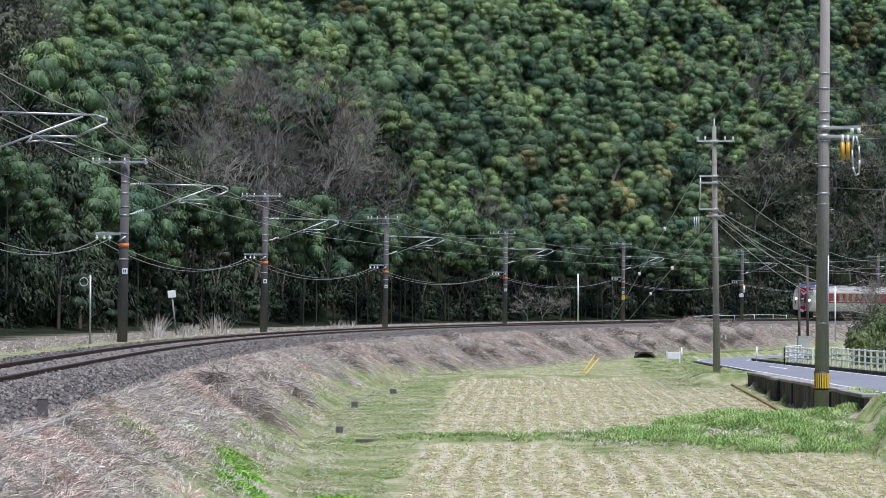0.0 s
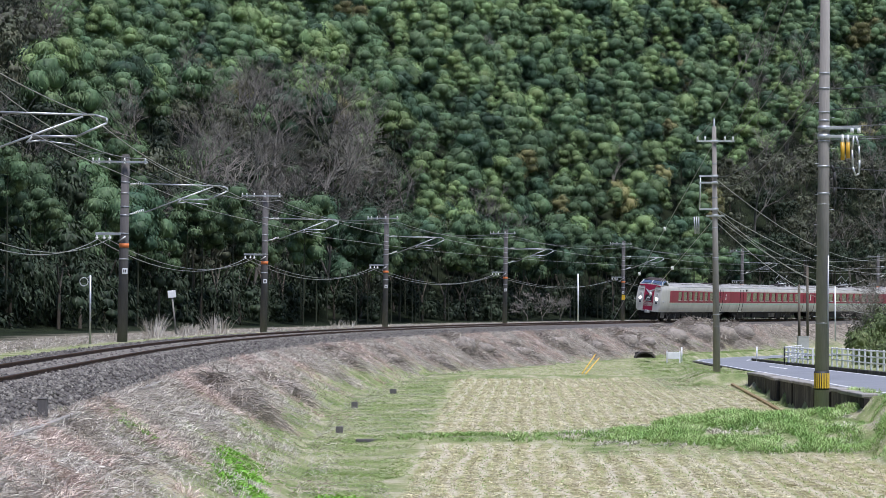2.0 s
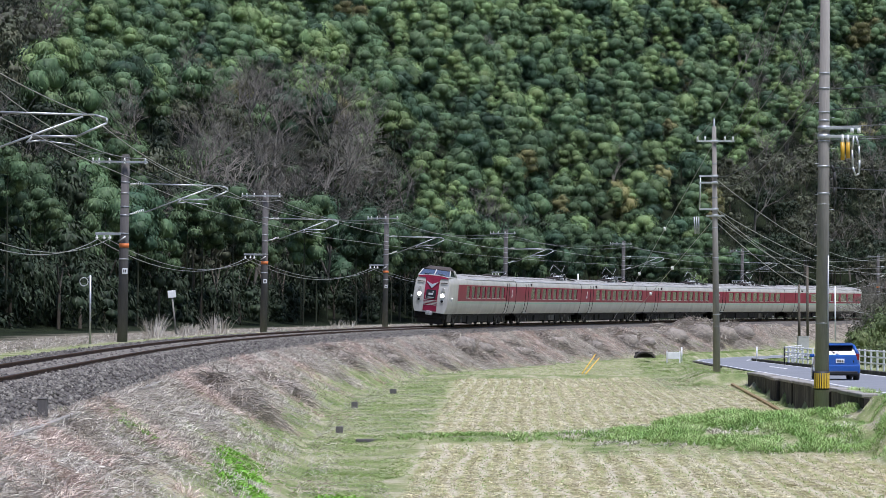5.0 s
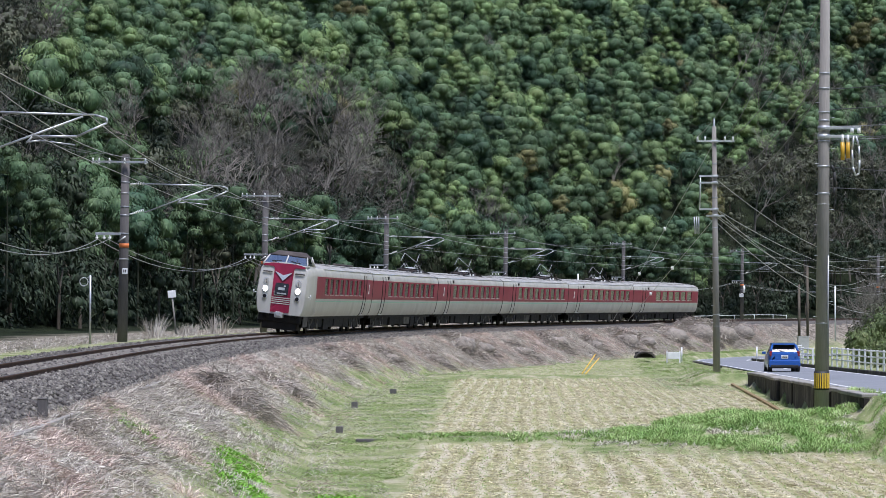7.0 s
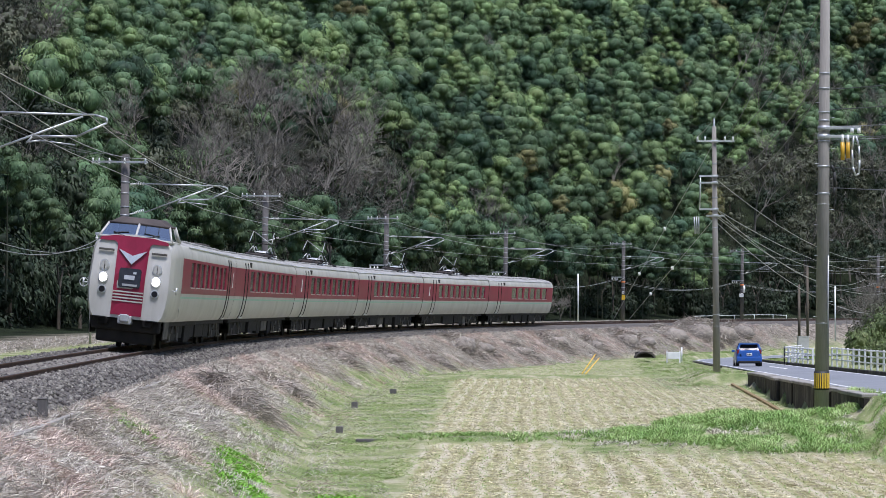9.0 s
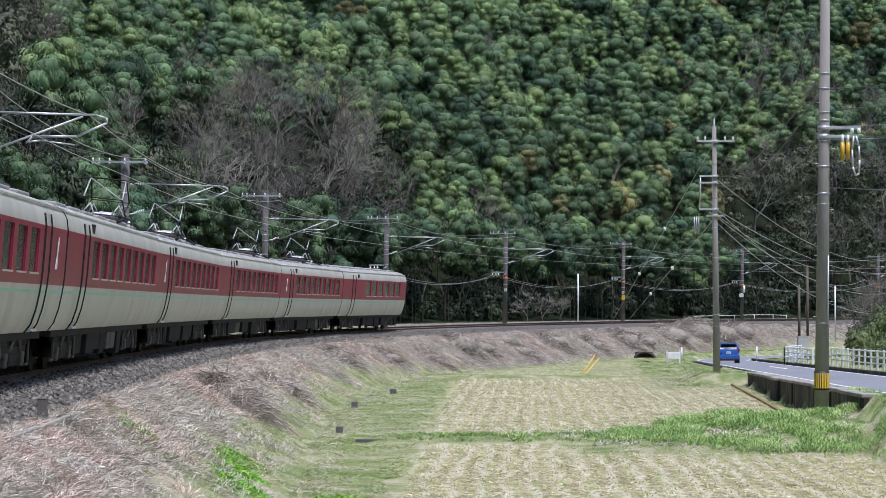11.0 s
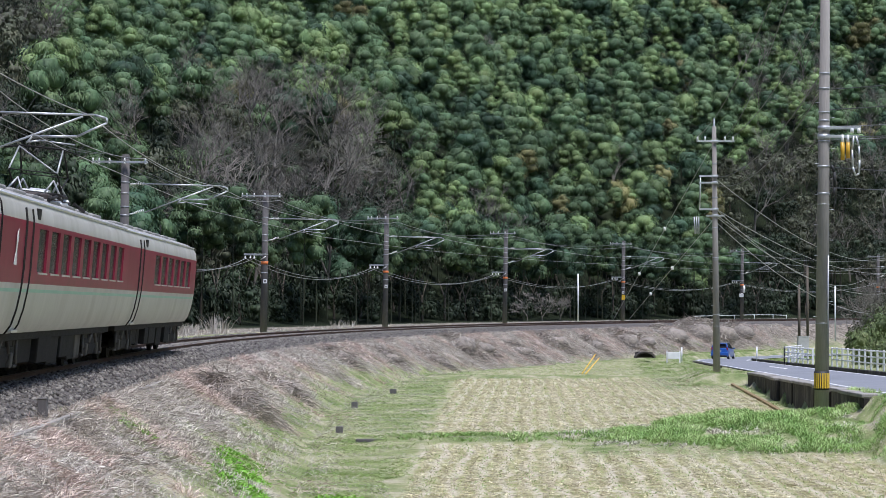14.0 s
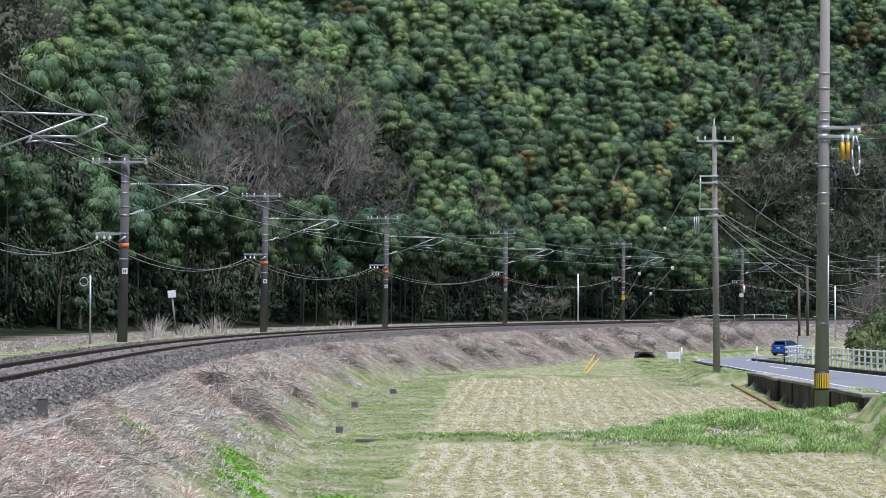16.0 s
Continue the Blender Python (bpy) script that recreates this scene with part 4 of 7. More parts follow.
def rear_car():
    car = empty("driving_railcar", Matrix(), "trailing cream railcar with blunt gangwayed driving end", "train car", "cars of the train")
    y0, y1 = -10.0, 10.54
    wins = row_of_windows(-7.9, 6, 2.0, 1.55)
    make_body(car, y0, y1, wins, [(6.95, 7.8)])
    for y in (-6.8, 7.0):
        make_bogie(car, y)
    make_underframe(car, 5)
    roof_details(car, y0, y1)
    cube("vent_grille", (-1.41, -1.36, 5.9, 6.3, 3.06, 3.24), M["under"], car, bevel=0.0)
    # tapered end with lamp pods below the windscreen
    bm = bmesh.new()
    ring0 = [(x, y0, z) for x, z in HALF + ROOF[1:]]
    ring1 = [(x * 0.93, y0 - 0.45, 1.04 + (z - 1.02) * 0.975) for x, z in HALF + ROOF[1:]]
    for side in (-1, 1):
        a = [bm.verts.new((side * p[0], p[1], p[2])) for p in ring0]
        b = [bm.verts.new((side * p[0], p[1], p[2])) for p in ring1]
        for i in range(len(a) - 1):
            bm.faces.new([a[i], a[i + 1], b[i + 1], b[i]])
    bmesh.ops.remove_doubles(bm, verts=bm.verts[:], dist=0.001)
    es = [e for e in bm.edges if e.is_boundary and all(abs(v.co.y - (y0 - 0.45)) < 0.01 for v in e.verts)]
    bmesh.ops.contextual_create(bm, geom=es)
    bmesh.ops.recalc_face_normals(bm, faces=bm.faces[:])
    end = part("driving_end", bm, M["cream"], car)
    for side in (-1, 1):
        cube("lamp_pod", (side * 0.95 - 0.27, side * 0.95 + 0.27, y0 - 0.75, y0 - 0.4, 1.75, 2.15), M["cream"], end, bevel=0.05)
        cube("cab_side_window", (min(side * 1.41, side * 1.36), max(side * 1.41, side * 1.36), y0 - 0.2, y0 + 0.5, 2.3, 3.0), M["lens"], end, bevel=0.03)
    cube("gangway_door", (-0.42, 0.42, y0 - 0.5, y0 - 0.44, 1.1, 3.1), M["cream"], end, bevel=0.02)
    cube("windscreen", (-1.15, 1.15, y0 - 0.47, y0 - 0.448, 2.35, 3.05), M["lens"], end, bevel=0.008)
    bar("horn_pole", [((-0.4, -6.5, 3.5), (-0.4, -6.5, 3.95), 0.02)], M["under"], car)
    cube("coupler", (-0.15, 0.15, y0 - 0.9, y0 - 0.2, 0.75, 1.0), M["under"], car, bevel=0.03)
    cube("pilot", (-1.0, 1.0, y0 - 0.2, y0 + 0.4, 0.3, 0.95), M["under"], car, bevel=0.05)
    return car


def heighten(car):
    """The upper body stands taller from the waist up to the gutter."""
    todo = list(car.children)
    while todo:
        ob = todo.pop()
        todo += ob.children
        n = len(ob.data.vertices)
        co = np.empty(n * 3, np.float32)
        ob.data.vertices.foreach_get("co", co)
        z = co[2::3]
        co[2::3] = np.where(z > 3.6, 3.888 + (z - 3.6) * 0.9, np.where(z > 2, 2 + (z - 2) * 1.18, z))
        ob.data.vertices.foreach_set("co", co)
        ob.data.update()


TRAIN = [front_car(), middle_car(1), middle_car(2), middle_car(3), middle_car(4), rear_car()]
for railcar in TRAIN:
    heighten(railcar)


def nose_at(t):
    """How far along the line the nose stands; the train gathers a little speed."""
    return -0.09 - 23.65 * (t - 8) - 0.0635 * (t - 8) ** 2


def car_pose(s_mid):
    lean = CANT + radians(1.2)
    a, b = by_track(s_mid - 7, 0, 0), by_track(s_mid + 7, 0, 0)
    f = (a - b).normalized()
    x, y, th = line_at(s_mid)
    inside = Vector((math.cos(th), -math.sin(th), 0))
    right = (-inside - f * (-inside).dot(f)).normalized()
    right = (Matrix.Rotation(-lean, 3, f) @ right).normalized()
    up = right.cross(f).normalized()
    if up.z < 0:
        up = -up
    m = Matrix((right, f, up)).transposed().to_4x4()
    m.translation = (a + b) / 2
    return m

# ---- woods on the hillside ----
def leaf_cloud(pts, dirs, length, width, r, normals=None):
    """Leaf sprays as bent strips: each hangs from its point along its direction, its flat side towards the normal."""
    n = len(pts)
    d = dirs / (np.linalg.norm(dirs, axis=1, keepdims=True) + 1e-9)
    up = r.normal(size=(n, 3)) if normals is None else normals + r.normal(size=(n, 3)) * 0.35
    side = np.cross(d, up)
    side /= np.linalg.norm(side, axis=1, keepdims=True) + 1e-9
    L = (length * r.uniform(0.6, 1.4, n))[:, None]
    W = (width * r.uniform(0.6, 1.4, n))[:, None]
    mid = pts + d * L * 0.45 + np.array([0, 0, 0.05]) * L
    end = pts + d * L + np.array([0, 0, -0.2]) * L
    return np.stack([pts, mid - side * W, end, mid + side * W], 1)


def strips_to_tris(v):
    """Leaves and kernels of four corners as one array of welded corners and one of faces."""
    flat = np.ascontiguousarray(np.round(v.reshape(-1, 3), 5))
    keys = flat.view([("", flat.dtype)] * 3).ravel()
    _, first, inverse = np.unique(keys, return_index=True, return_inverse=True)
    return flat[first], inverse.reshape(-1, 4)


def lump():
    """A coarse round kernel of quads."""
    idx, vs, qs = {}, [], []
    for ax in range(3):
        for sg in (-1, 1):
            for i in range(2):
                for j in range(2):
                    f = []
                    for a, b in ((i, j), (i + 1, j), (i + 1, j + 1), (i, j + 1)):
                        p = [0, 0, 0]
                        p[ax], p[(ax + 1) % 3], p[(ax + 2) % 3] = sg, a - 1, b - 1
                        p = tuple(round(c, 4) for c in p)
                        if p not in idx:
                            idx[p] = len(vs)
                            vs.append(np.array(p) / np.linalg.norm(p))
                        f.append(idx[p])
                    qs.append(f if sg > 0 else f[::-1])
    return np.array(vs), np.array(qs)


LUMP_V, LUMP_Q = lump()


def lobed_crown(lobes, per, length, width, r, droop, core=0.8):
    """Leaves laid like shingles over overlapping lobes with a dark heart. lobes: centre and radii."""
    quads = []
    for c, rad in lobes:
        v = c + LUMP_V * rad * core * r.uniform(0.82, 1.1, (len(LUMP_V), 1))
        quads.append(v[LUMP_Q])
        n = per
        q = r.normal(size=(n, 3)) + np.array([0, -0.3, 0.35])
        q /= np.linalg.norm(q, axis=1, keepdims=True)
        p = c + q * rad * r.uniform(0.78, 1.1, (n, 1))
        flat = q * np.array([1, 1, 0])
        flat /= np.linalg.norm(flat, axis=1, keepdims=True) + 0.2
        d = flat * (0.25 + np.clip(q[:, 2:], 0, 1)) + np.array([0, 0, -1.0]) * droop * np.sqrt(1.02 - q[:, 2:] ** 2) + r.normal(size=(n, 3)) * 0.28
        quads.append(leaf_cloud(p, d, length, width, r, q))
    return np.concatenate(quads)


def bamboo_crown(seed, per=185):
    """A nodding plume: domed sprays in tiers round an arching tip. Returns corners and faces."""
    r = np.random.RandomState(seed)
    a0 = r.uniform(0, 6.283)
    lean = np.array([math.cos(a0), math.sin(a0), 0]) * r.uniform(0.3, 0.9)
    vs, qs, count = [], [], 0
    for z, many, far, wide in ((0.8, 1, 0.1, 1.15), (0.1, 3, 0.8, 0.95), (-0.9, 3, 1.05, 0.85), (-1.9, 2, 0.75, 0.7)):
        turn = r.uniform(0, 6.283)
        for k in range(many):
            a = turn + 6.283 * k / many + r.uniform(-0.5, 0.5)
            c = np.array([math.cos(a) * far, math.sin(a) * far, z + r.uniform(-0.3, 0.3)]) + lean * (0.5 + 0.4 * z)
            size = wide * r.uniform(0.6, 1.15) * np.array([r.uniform(0.75, 1.2), r.uniform(0.75, 1.2), r.uniform(0.65, 1.05)])
            heart = c + LUMP_V * size * 0.88 * r.uniform(0.78, 1.12, (len(LUMP_V), 1)) - np.array([0, 0, 0.1])
            vs.append(heart)
            qs.append(LUMP_Q + count)
            count += len(heart)
            phi, cz = r.uniform(0, 6.283, per), r.uniform(-0.35, 1.0, per)
            sn = np.sqrt(1 - cz**2)
            q = np.stack([sn * np.cos(phi), sn * np.sin(phi), cz], 1)
            d = np.stack([(cz + 0.35) * np.cos(phi), (cz + 0.35) * np.sin(phi), -sn], 1) + r.normal(size=(per, 3)) * 0.36
            leaf = leaf_cloud(c + q * size * np.clip(r.normal(0.95, 0.1, (per, 1)), 0.7, 1.25), d, 0.30, 0.04, r, q / size * size[0])
            vs.append(leaf.reshape(-1, 3))
            qs.append(np.arange(per * 4).reshape(-1, 4) + count)
            count += per * 4
    return np.concatenate(vs), np.concatenate(qs)


def round_crown(seed, leaves=1500, rx=2.6, rz=2.4, length=0.32, width=0.065):
    """An evergreen crown of many uneven lobes."""
    r = np.random.RandomState(seed)
    k = 12
    lobes = []
    for i in range(k):
        a, e = i * 2.4 + r.uniform(-0.5, 0.5), math.asin(r.uniform(-0.45, 1.0))
        c = np.array([math.cos(a) * rx * math.cos(e), math.sin(a) * rx * math.cos(e), rz * math.sin(e) + rz]) * np.array([1, 1, 1]) * r.uniform(0.6, 0.95)
        lobes.append((c, np.array([1, 1, 0.8]) * r.uniform(0.32, 0.5) * rx))
    return lobed_crown(lobes, leaves // k, length, width, r, 0.6, 0.45)


def branches(seed, high, spread, depth=5, r0=0.13, fine=0.012):
    """A bare tree: limbs that fork again and again. Returns lists of rods."""
    r = random.Random(seed)
    rods = []

    def grow(p, d, length, rad, level):
        q = p + d * length
        rods.append((p, q, rad, max(rad * 0.68, fine * 0.6)))
        if level == 0:
            return
        for k in range(r.choice((2, 3)) if level > 1 else 3):
            nd = (d + Vector((r.gauss(0, 0.5), r.gauss(0, 0.5), r.gauss(0.1, 0.3))) * spread).normalized()
            grow(p.lerp(q, r.uniform(0.6, 1.0)), nd, length * r.uniform(0.62, 0.9), max(rad * 0.62, fine), level - 1)

    grow(Vector((0, 0, -0.5)), Vector((r.gauss(0, 0.1), r.gauss(0, 0.1), 1)).normalized(), high * 0.3, r0, depth)
    return rods


def rods_mesh(rods, sides=3):
    vs, fs = [], []
    for p, q, a, b in rods:
        d = (q - p).normalized()
        u = d.orthogonal().normalized()
        w = d.cross(u)
        base = len(vs)
        for c, rad in ((p, a), (q, b)):
            for k in range(sides):
                ang = 6.283 * k / sides
                vs.append(c + (u * math.cos(ang) + w * math.sin(ang)) * rad)
        for k in range(sides if sides > 2 else 1):
            fs.append((base + k, base + (k + 1) % sides, base + sides + (k + 1) % sides, base + sides + k))
    return np.array(vs), np.array(fs)


def leaf_mat(name, colors, amount=0.3, trans=0.25):
    m = mat(name, colors, 0.45, 0.6, bump=1.0, fine=7.0, fine_amount=0.4, random_amount=amount, island=0.25, spec=0.2)
    return m


M.update({
    "bamboo": leaf_mat("bamboo_leaves", [(0.04, 0.075, 0.036), (0.08, 0.128, 0.058), (0.132, 0.185, 0.084)]),
    "bamboo_pale": leaf_mat("pale_bamboo_leaves", [(0.08, 0.13, 0.052), (0.132, 0.192, 0.074), (0.192, 0.255, 0.098)]),
    "bamboo_dry": leaf_mat("yellowing_bamboo_leaves", [(0.15, 0.155, 0.06), (0.19, 0.185, 0.075), (0.24, 0.215, 0.09)]),
    "bamboo_deep": leaf_mat("deep_green_bamboo_leaves", [(0.024, 0.05, 0.028), (0.042, 0.08, 0.042), (0.07, 0.115, 0.06)]),
    "bark": mat("rough_bark", [(0.07, 0.06, 0.045), (0.14, 0.12, 0.095)], 3, 0.9, stretch=(1, 1, 0.3)),
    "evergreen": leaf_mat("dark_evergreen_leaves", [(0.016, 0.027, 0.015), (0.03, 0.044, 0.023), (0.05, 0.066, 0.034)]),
    "grey_leaf": leaf_mat("dull_scrub_leaves", [(0.055, 0.064, 0.04), (0.085, 0.092, 0.055), (0.12, 0.12, 0.075)]),
    "twig": mat("grey_brown_twigs", [(0.11, 0.10, 0.086), (0.20, 0.183, 0.156)], 1, 0.9, bump=0, island=0.3),
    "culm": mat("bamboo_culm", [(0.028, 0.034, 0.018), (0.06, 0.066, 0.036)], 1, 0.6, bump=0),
})


def ground_z(x, y):
    return float(land(np.array([x]), np.array([y]))[0])


def trunk_obj(name, rods, parent, material):
    v, q = rods_mesh(rods, 5)
    return mesh_np(name, v, q, material, parent, True)


def hill_spots(count, seed, o0, o1, s0=-60, s1=330, gap=2.0):
    """Evenly scattered places on the slope behind the line, by stretch and distance outside it."""
    r = np.random.RandomState(seed)
    pts, cells = [], {}
    tries = 0
    while len(pts) < count and tries < count * 40:
        tries += 1
        s, o = r.uniform(s0, s1), -r.uniform(o0, o1)
        x, y, th = line_at(s)
        x, y = x + o * math.cos(th), y - o * math.sin(th)
        if y < 60 or abs(x / y) > 0.225 or hill_height(np.array(o)) > 0.15 * y:
            continue
        k = (int(x // gap), int(y // gap))
        if any((x - a) ** 2 + (y - b) ** 2 < gap * gap for i in (-1, 0, 1) for j in (-1, 0, 1) for a, b in cells.get((k[0] + i, k[1] + j), ())):
            continue
        cells.setdefault(k, []).append((x, y))
        pts.append((x, y, o))
    return pts


def scrub_here(x, y, o):
    """Where bare deciduous trees stand in place of bamboo."""
    h = x / y
    return -0.128 < h < -0.012 and 22 < -o < 45 - 60 * abs(h + 0.06)


def dark_here(x, y, o):
    """Where dull evergreens stand in place of bamboo."""
    h = x / y
    return (h > 0.112 and -o < 47) or (-o < 22) or (h < -0.166 + 0.012 * math.sin(0.35 * o) and -o > 26)


def make_woods():
    r = random.Random(11)
    crowns = [bamboo_crown(i) for i in range(10)]
    kinds = ["bamboo", "bamboo", "bamboo_pale", "bamboo", "bamboo_dry", "bamboo_deep", "bamboo_pale", "bamboo", "bamboo_deep", "bamboo_pale"]
    meshes = []
    for (v, q), kind in zip(crowns, kinds):
        ob = mesh_np("crown", v, q, M[kind], smooth=True)
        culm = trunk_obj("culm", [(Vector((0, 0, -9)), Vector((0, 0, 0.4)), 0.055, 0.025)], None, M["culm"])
        meshes.append((ob.data, culm.data))
        bpy.data.objects.remove(ob)
        bpy.data.objects.remove(culm)
    spots = hill_spots(1500, 5, 20, 112, gap=2.65)
    spots = [p for p in spots if (not scrub_here(*p) or r.random() < 0.3) and not dark_here(*p)]
    xs, ys = np.array([p[0] for p in spots]), np.array([p[1] for p in spots])
    gaps = wobble(xs, ys, 9.0, 31) + 0.6 * wobble(xs, ys, 4.0, 32)
    spots = [p for p, g in zip(spots, gaps) if g > -1.5]
    spots.sort(key=lambda p: -p[2])
    # the front row leans out over the edge of the wood
    front = []
    for s in np.arange(-32, 330, 1.5):
        o = -r.uniform(14.0, 20.0)
        x, y, th = line_at(s)
        x, y = x + o * math.cos(th), y - o * math.sin(th)
        if y > 50 and -0.22 < x / y < 0.13 and r.random() < (0.55 if x / y < -0.05 else 0.85):
            front.append((float(x), float(y), o))
    spots = front + spots
    zs = land(np.array([p[0] for p in spots]), np.array([p[1] for p in spots]))
    tone = wobble(np.array([p[0] for p in spots]), np.array([p[1] for p in spots]), 16.0, 33)
    rest = {"bamboo": [], "bamboo_pale": [], "bamboo_dry": [], "bamboo_deep": []}
    for i, ((x, y, o), z) in enumerate(zip(spots, zs)):
        pick = r.random() + 0.22 * tone[i]
        k = r.choice((2, 6, 9)) if pick > 0.72 else r.choice((5, 8)) if pick < 0.2 else r.choice((0, 1, 3, 7))
        if r.random() < 0.05:
            k = 4
        sc, rz = r.uniform(0.75, 1.0) if r.random() < 0.3 else r.uniform(1.0, 1.4), r.uniform(0, 6.283)
        if o > -20:
            k, sc = r.choice((0, 1, 3, 5, 7, 8)), r.uniform(0.75, 1.1)
        if y < 150:
            sc *= 0.8
        lift = r.uniform(6.5, 9.5) if o > -20 else r.uniform(1.5, 4.0) if scrub_here(x, y, o) else r.uniform(4.0, 8.0)
        if i < 300:
            t = empty("bamboo", Matrix.Translation((x, y, float(z))) @ Matrix.Rotation(rz, 4, "Z"), "yellowing bamboo with a drooping plume" if k == 4 else "tall green bamboo with a drooping leafy plume", "bamboo", "bamboo grove on the hillside")
            for nm, me in (("crown", meshes[k][0]), ("culm", meshes[k][1])):
                c = new(nm, me)
                c.parent = t
                c.matrix_basis = Matrix.LocRotScale((0, 0, lift), None, (sc, sc, sc))
        else:
            c, s = math.cos(rz) * sc, math.sin(rz) * sc
            v, q = crowns[k]
            rest[kinds[k]].append((np.stack([v[:, 0] * c - v[:, 1] * s + x, v[:, 0] * s + v[:, 1] * c + y, v[:, 2] * sc + float(z) + lift], 1), q))
    for kind, sets in rest.items():
        starts = np.cumsum([0] + [len(v) for v, q in sets[:-1]])
        v, q = np.concatenate([v for v, q in sets]), np.concatenate([q + k for (v, q), k in zip(sets, starts)])
        tagged(mesh_np("bamboo_grove", v, q, M[kind], smooth=True), "dense bamboo grove rising up the hillside", "bamboo grove", kind="stuff")


def make_evergreens():
    r = random.Random(12)
    meshes = []
    for i in range(5):
        vv, tt = strips_to_tris(round_crown(40 + i, 1150, r.uniform(2.0, 2.8), r.uniform(1.8, 2.6)))
        a = mesh_np("crown", vv, tt, M["evergreen"], smooth=True)
        meshes.append(a.data)
        bpy.data.objects.remove(a)
        vv, tt = strips_to_tris(round_crown(60 + i, 1100, r.uniform(2.0, 2.8), r.uniform(1.6, 2.2)))
        a = mesh_np("crown", vv, tt, M["grey_leaf"], smooth=True)
        meshes.append(a.data)
        bpy.data.objects.remove(a)
    tr = trunk_obj("trunk", [(Vector((0, 0, -0.5)), Vector((0.1, 0, 2.2)), 0.14, 0.1), (Vector((0.1, 0, 2.2)), Vector((0.9, 0.2, 4.2)), 0.08, 0.04), (Vector((0.1, 0, 2.2)), Vector((-0.7, -0.4, 4.0)), 0.08, 0.04)], None, M["bark"])
    trunk = tr.data
    bpy.data.objects.remove(tr)

    def tree(x, y, z, k, sc, low):
        dull = k % 2
        t = empty("evergreen_tree", Matrix.Translation((x, y, z)) @ Matrix.Rotation(r.uniform(0, 6.28), 4, "Z"), "dull olive scrubby evergreen tree" if dull else "dark green evergreen tree at the foot of the slope", "tree", "evergreens on the hillside")
        c = new("crown", meshes[k])
        c.parent = t
        c.matrix_basis = Matrix.LocRotScale((0, 0, low), None, (sc, sc, sc * r.uniform(0.9, 1.25)))
        c = new("trunk", trunk)
        c.parent = t

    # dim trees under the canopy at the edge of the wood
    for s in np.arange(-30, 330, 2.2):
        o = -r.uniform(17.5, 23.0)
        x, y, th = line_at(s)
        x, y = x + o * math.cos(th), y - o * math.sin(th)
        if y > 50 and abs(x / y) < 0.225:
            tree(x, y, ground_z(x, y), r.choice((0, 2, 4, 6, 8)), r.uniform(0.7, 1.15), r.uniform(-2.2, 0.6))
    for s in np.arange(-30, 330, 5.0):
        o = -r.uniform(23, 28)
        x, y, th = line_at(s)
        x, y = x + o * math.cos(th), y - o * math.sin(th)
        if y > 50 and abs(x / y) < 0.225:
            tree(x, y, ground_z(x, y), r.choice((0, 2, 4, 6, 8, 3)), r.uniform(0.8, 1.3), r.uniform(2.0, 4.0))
    for x, y, o in hill_spots(700, 15, 20, 85, gap=3.5):
        if (dark_here(x, y, o) and -o > 24) or (scrub_here(x, y, o) and r.random() < 0.5):
            tree(x, y, ground_z(x, y), r.choice((0, 1, 3, 5, 7, 2, 4)) if x / y > 0.1 else r.choice((1, 3, 4, 6, 0)), r.uniform(0.75, 1.25), r.uniform(1.5, 5.0))


def make_bare_trees():
    r = random.Random(13)
    meshes = []
    for i in range(4):
        rods = branches(70 + i, r.uniform(9, 12), 0.8, 7, 0.19, 0.0105)
        big = [q for q in rods if q[2] > 0.035]
        small = [q for q in rods if q[2] <= 0.035]
        pair = []
        for nm, rr, n in (("limb", big, 5), ("twig_haze", small, 2)):
            v, q = rods_mesh(rr, n)
            o = mesh_np(nm, v, q, M["twig"])
            pair.append(o.data)
            bpy.data.objects.remove(o)
        meshes.append(pair)
    spots = [p for p in hill_spots(600, 25, 19, 48, gap=4.4) if scrub_here(*p)]
    spots += [p for p in hill_spots(200, 26, 26, 75, gap=6.0) if (p[0] / p[1] > 0.125 or p[0] / p[1] < -0.165 or r.random() < 0.05)]
    for x, y, o in spots:
        t = empty("bare_tree", Matrix.Translation((x, y, ground_z(x, y) + r.uniform(0, 1.5))) @ Matrix.Rotation(r.uniform(0, 6.28), 4, "Z"), "leafless grey-brown tree with a haze of fine twigs", "tree", "bare trees on the hillside")
        k, sc = r.randrange(4), r.uniform(0.8, 1.2)
        for nm, me in zip(("trunk", "crown"), meshes[k]):
            c = new(nm, me)
            c.parent = t
            c.matrix_basis = Matrix.Diagonal((sc, sc, sc, 1))


make_woods()
make_evergreens()
make_bare_trees()

# ---- the lane, its wall and fence ----
def ribbon(name, o0, o1, lift, material, i0=0, i1=None, parent=None, thick=0.0):
    i1 = len(RX) if i1 is None else i1
    v, q = [], []
    for i in range(i0, i1):
        nx, ny = RTY[i], -RTX[i]
        v += [(RX[i] + nx * o0, RY[i] + ny * o0, float(road_z(RY[i])) + lift), (RX[i] + nx * o1, RY[i] + ny * o1, float(road_z(RY[i])) + lift)]
    for i in range(i1 - i0 - 1):
        q.append((2 * i, 2 * i + 1, 2 * i + 3, 2 * i + 2))
    return mesh_np(name, v, q, material, parent)


tagged(ribbon("road", -2.35, 2.35, 0.0, M["asphalt"]), "narrow grey asphalt lane bending away", "road", kind="structure")
for o in (-2.1, 2.1):
    tagged(ribbon("edge_line", o - 0.07, o + 0.07, 0.006, M["line"]), "white painted edge line of the lane", "road marking", kind="structure")



def beside(i, o, lift=0.0):
    """A point o metres to the right of the lane's middle."""
    return Vector((RX[i] + RTY[i] * o, RY[i] - RTX[i] * o, float(road_z(RY[i])) + lift))


def road_index(y):
    return int(np.argmin(abs(RY - y)))


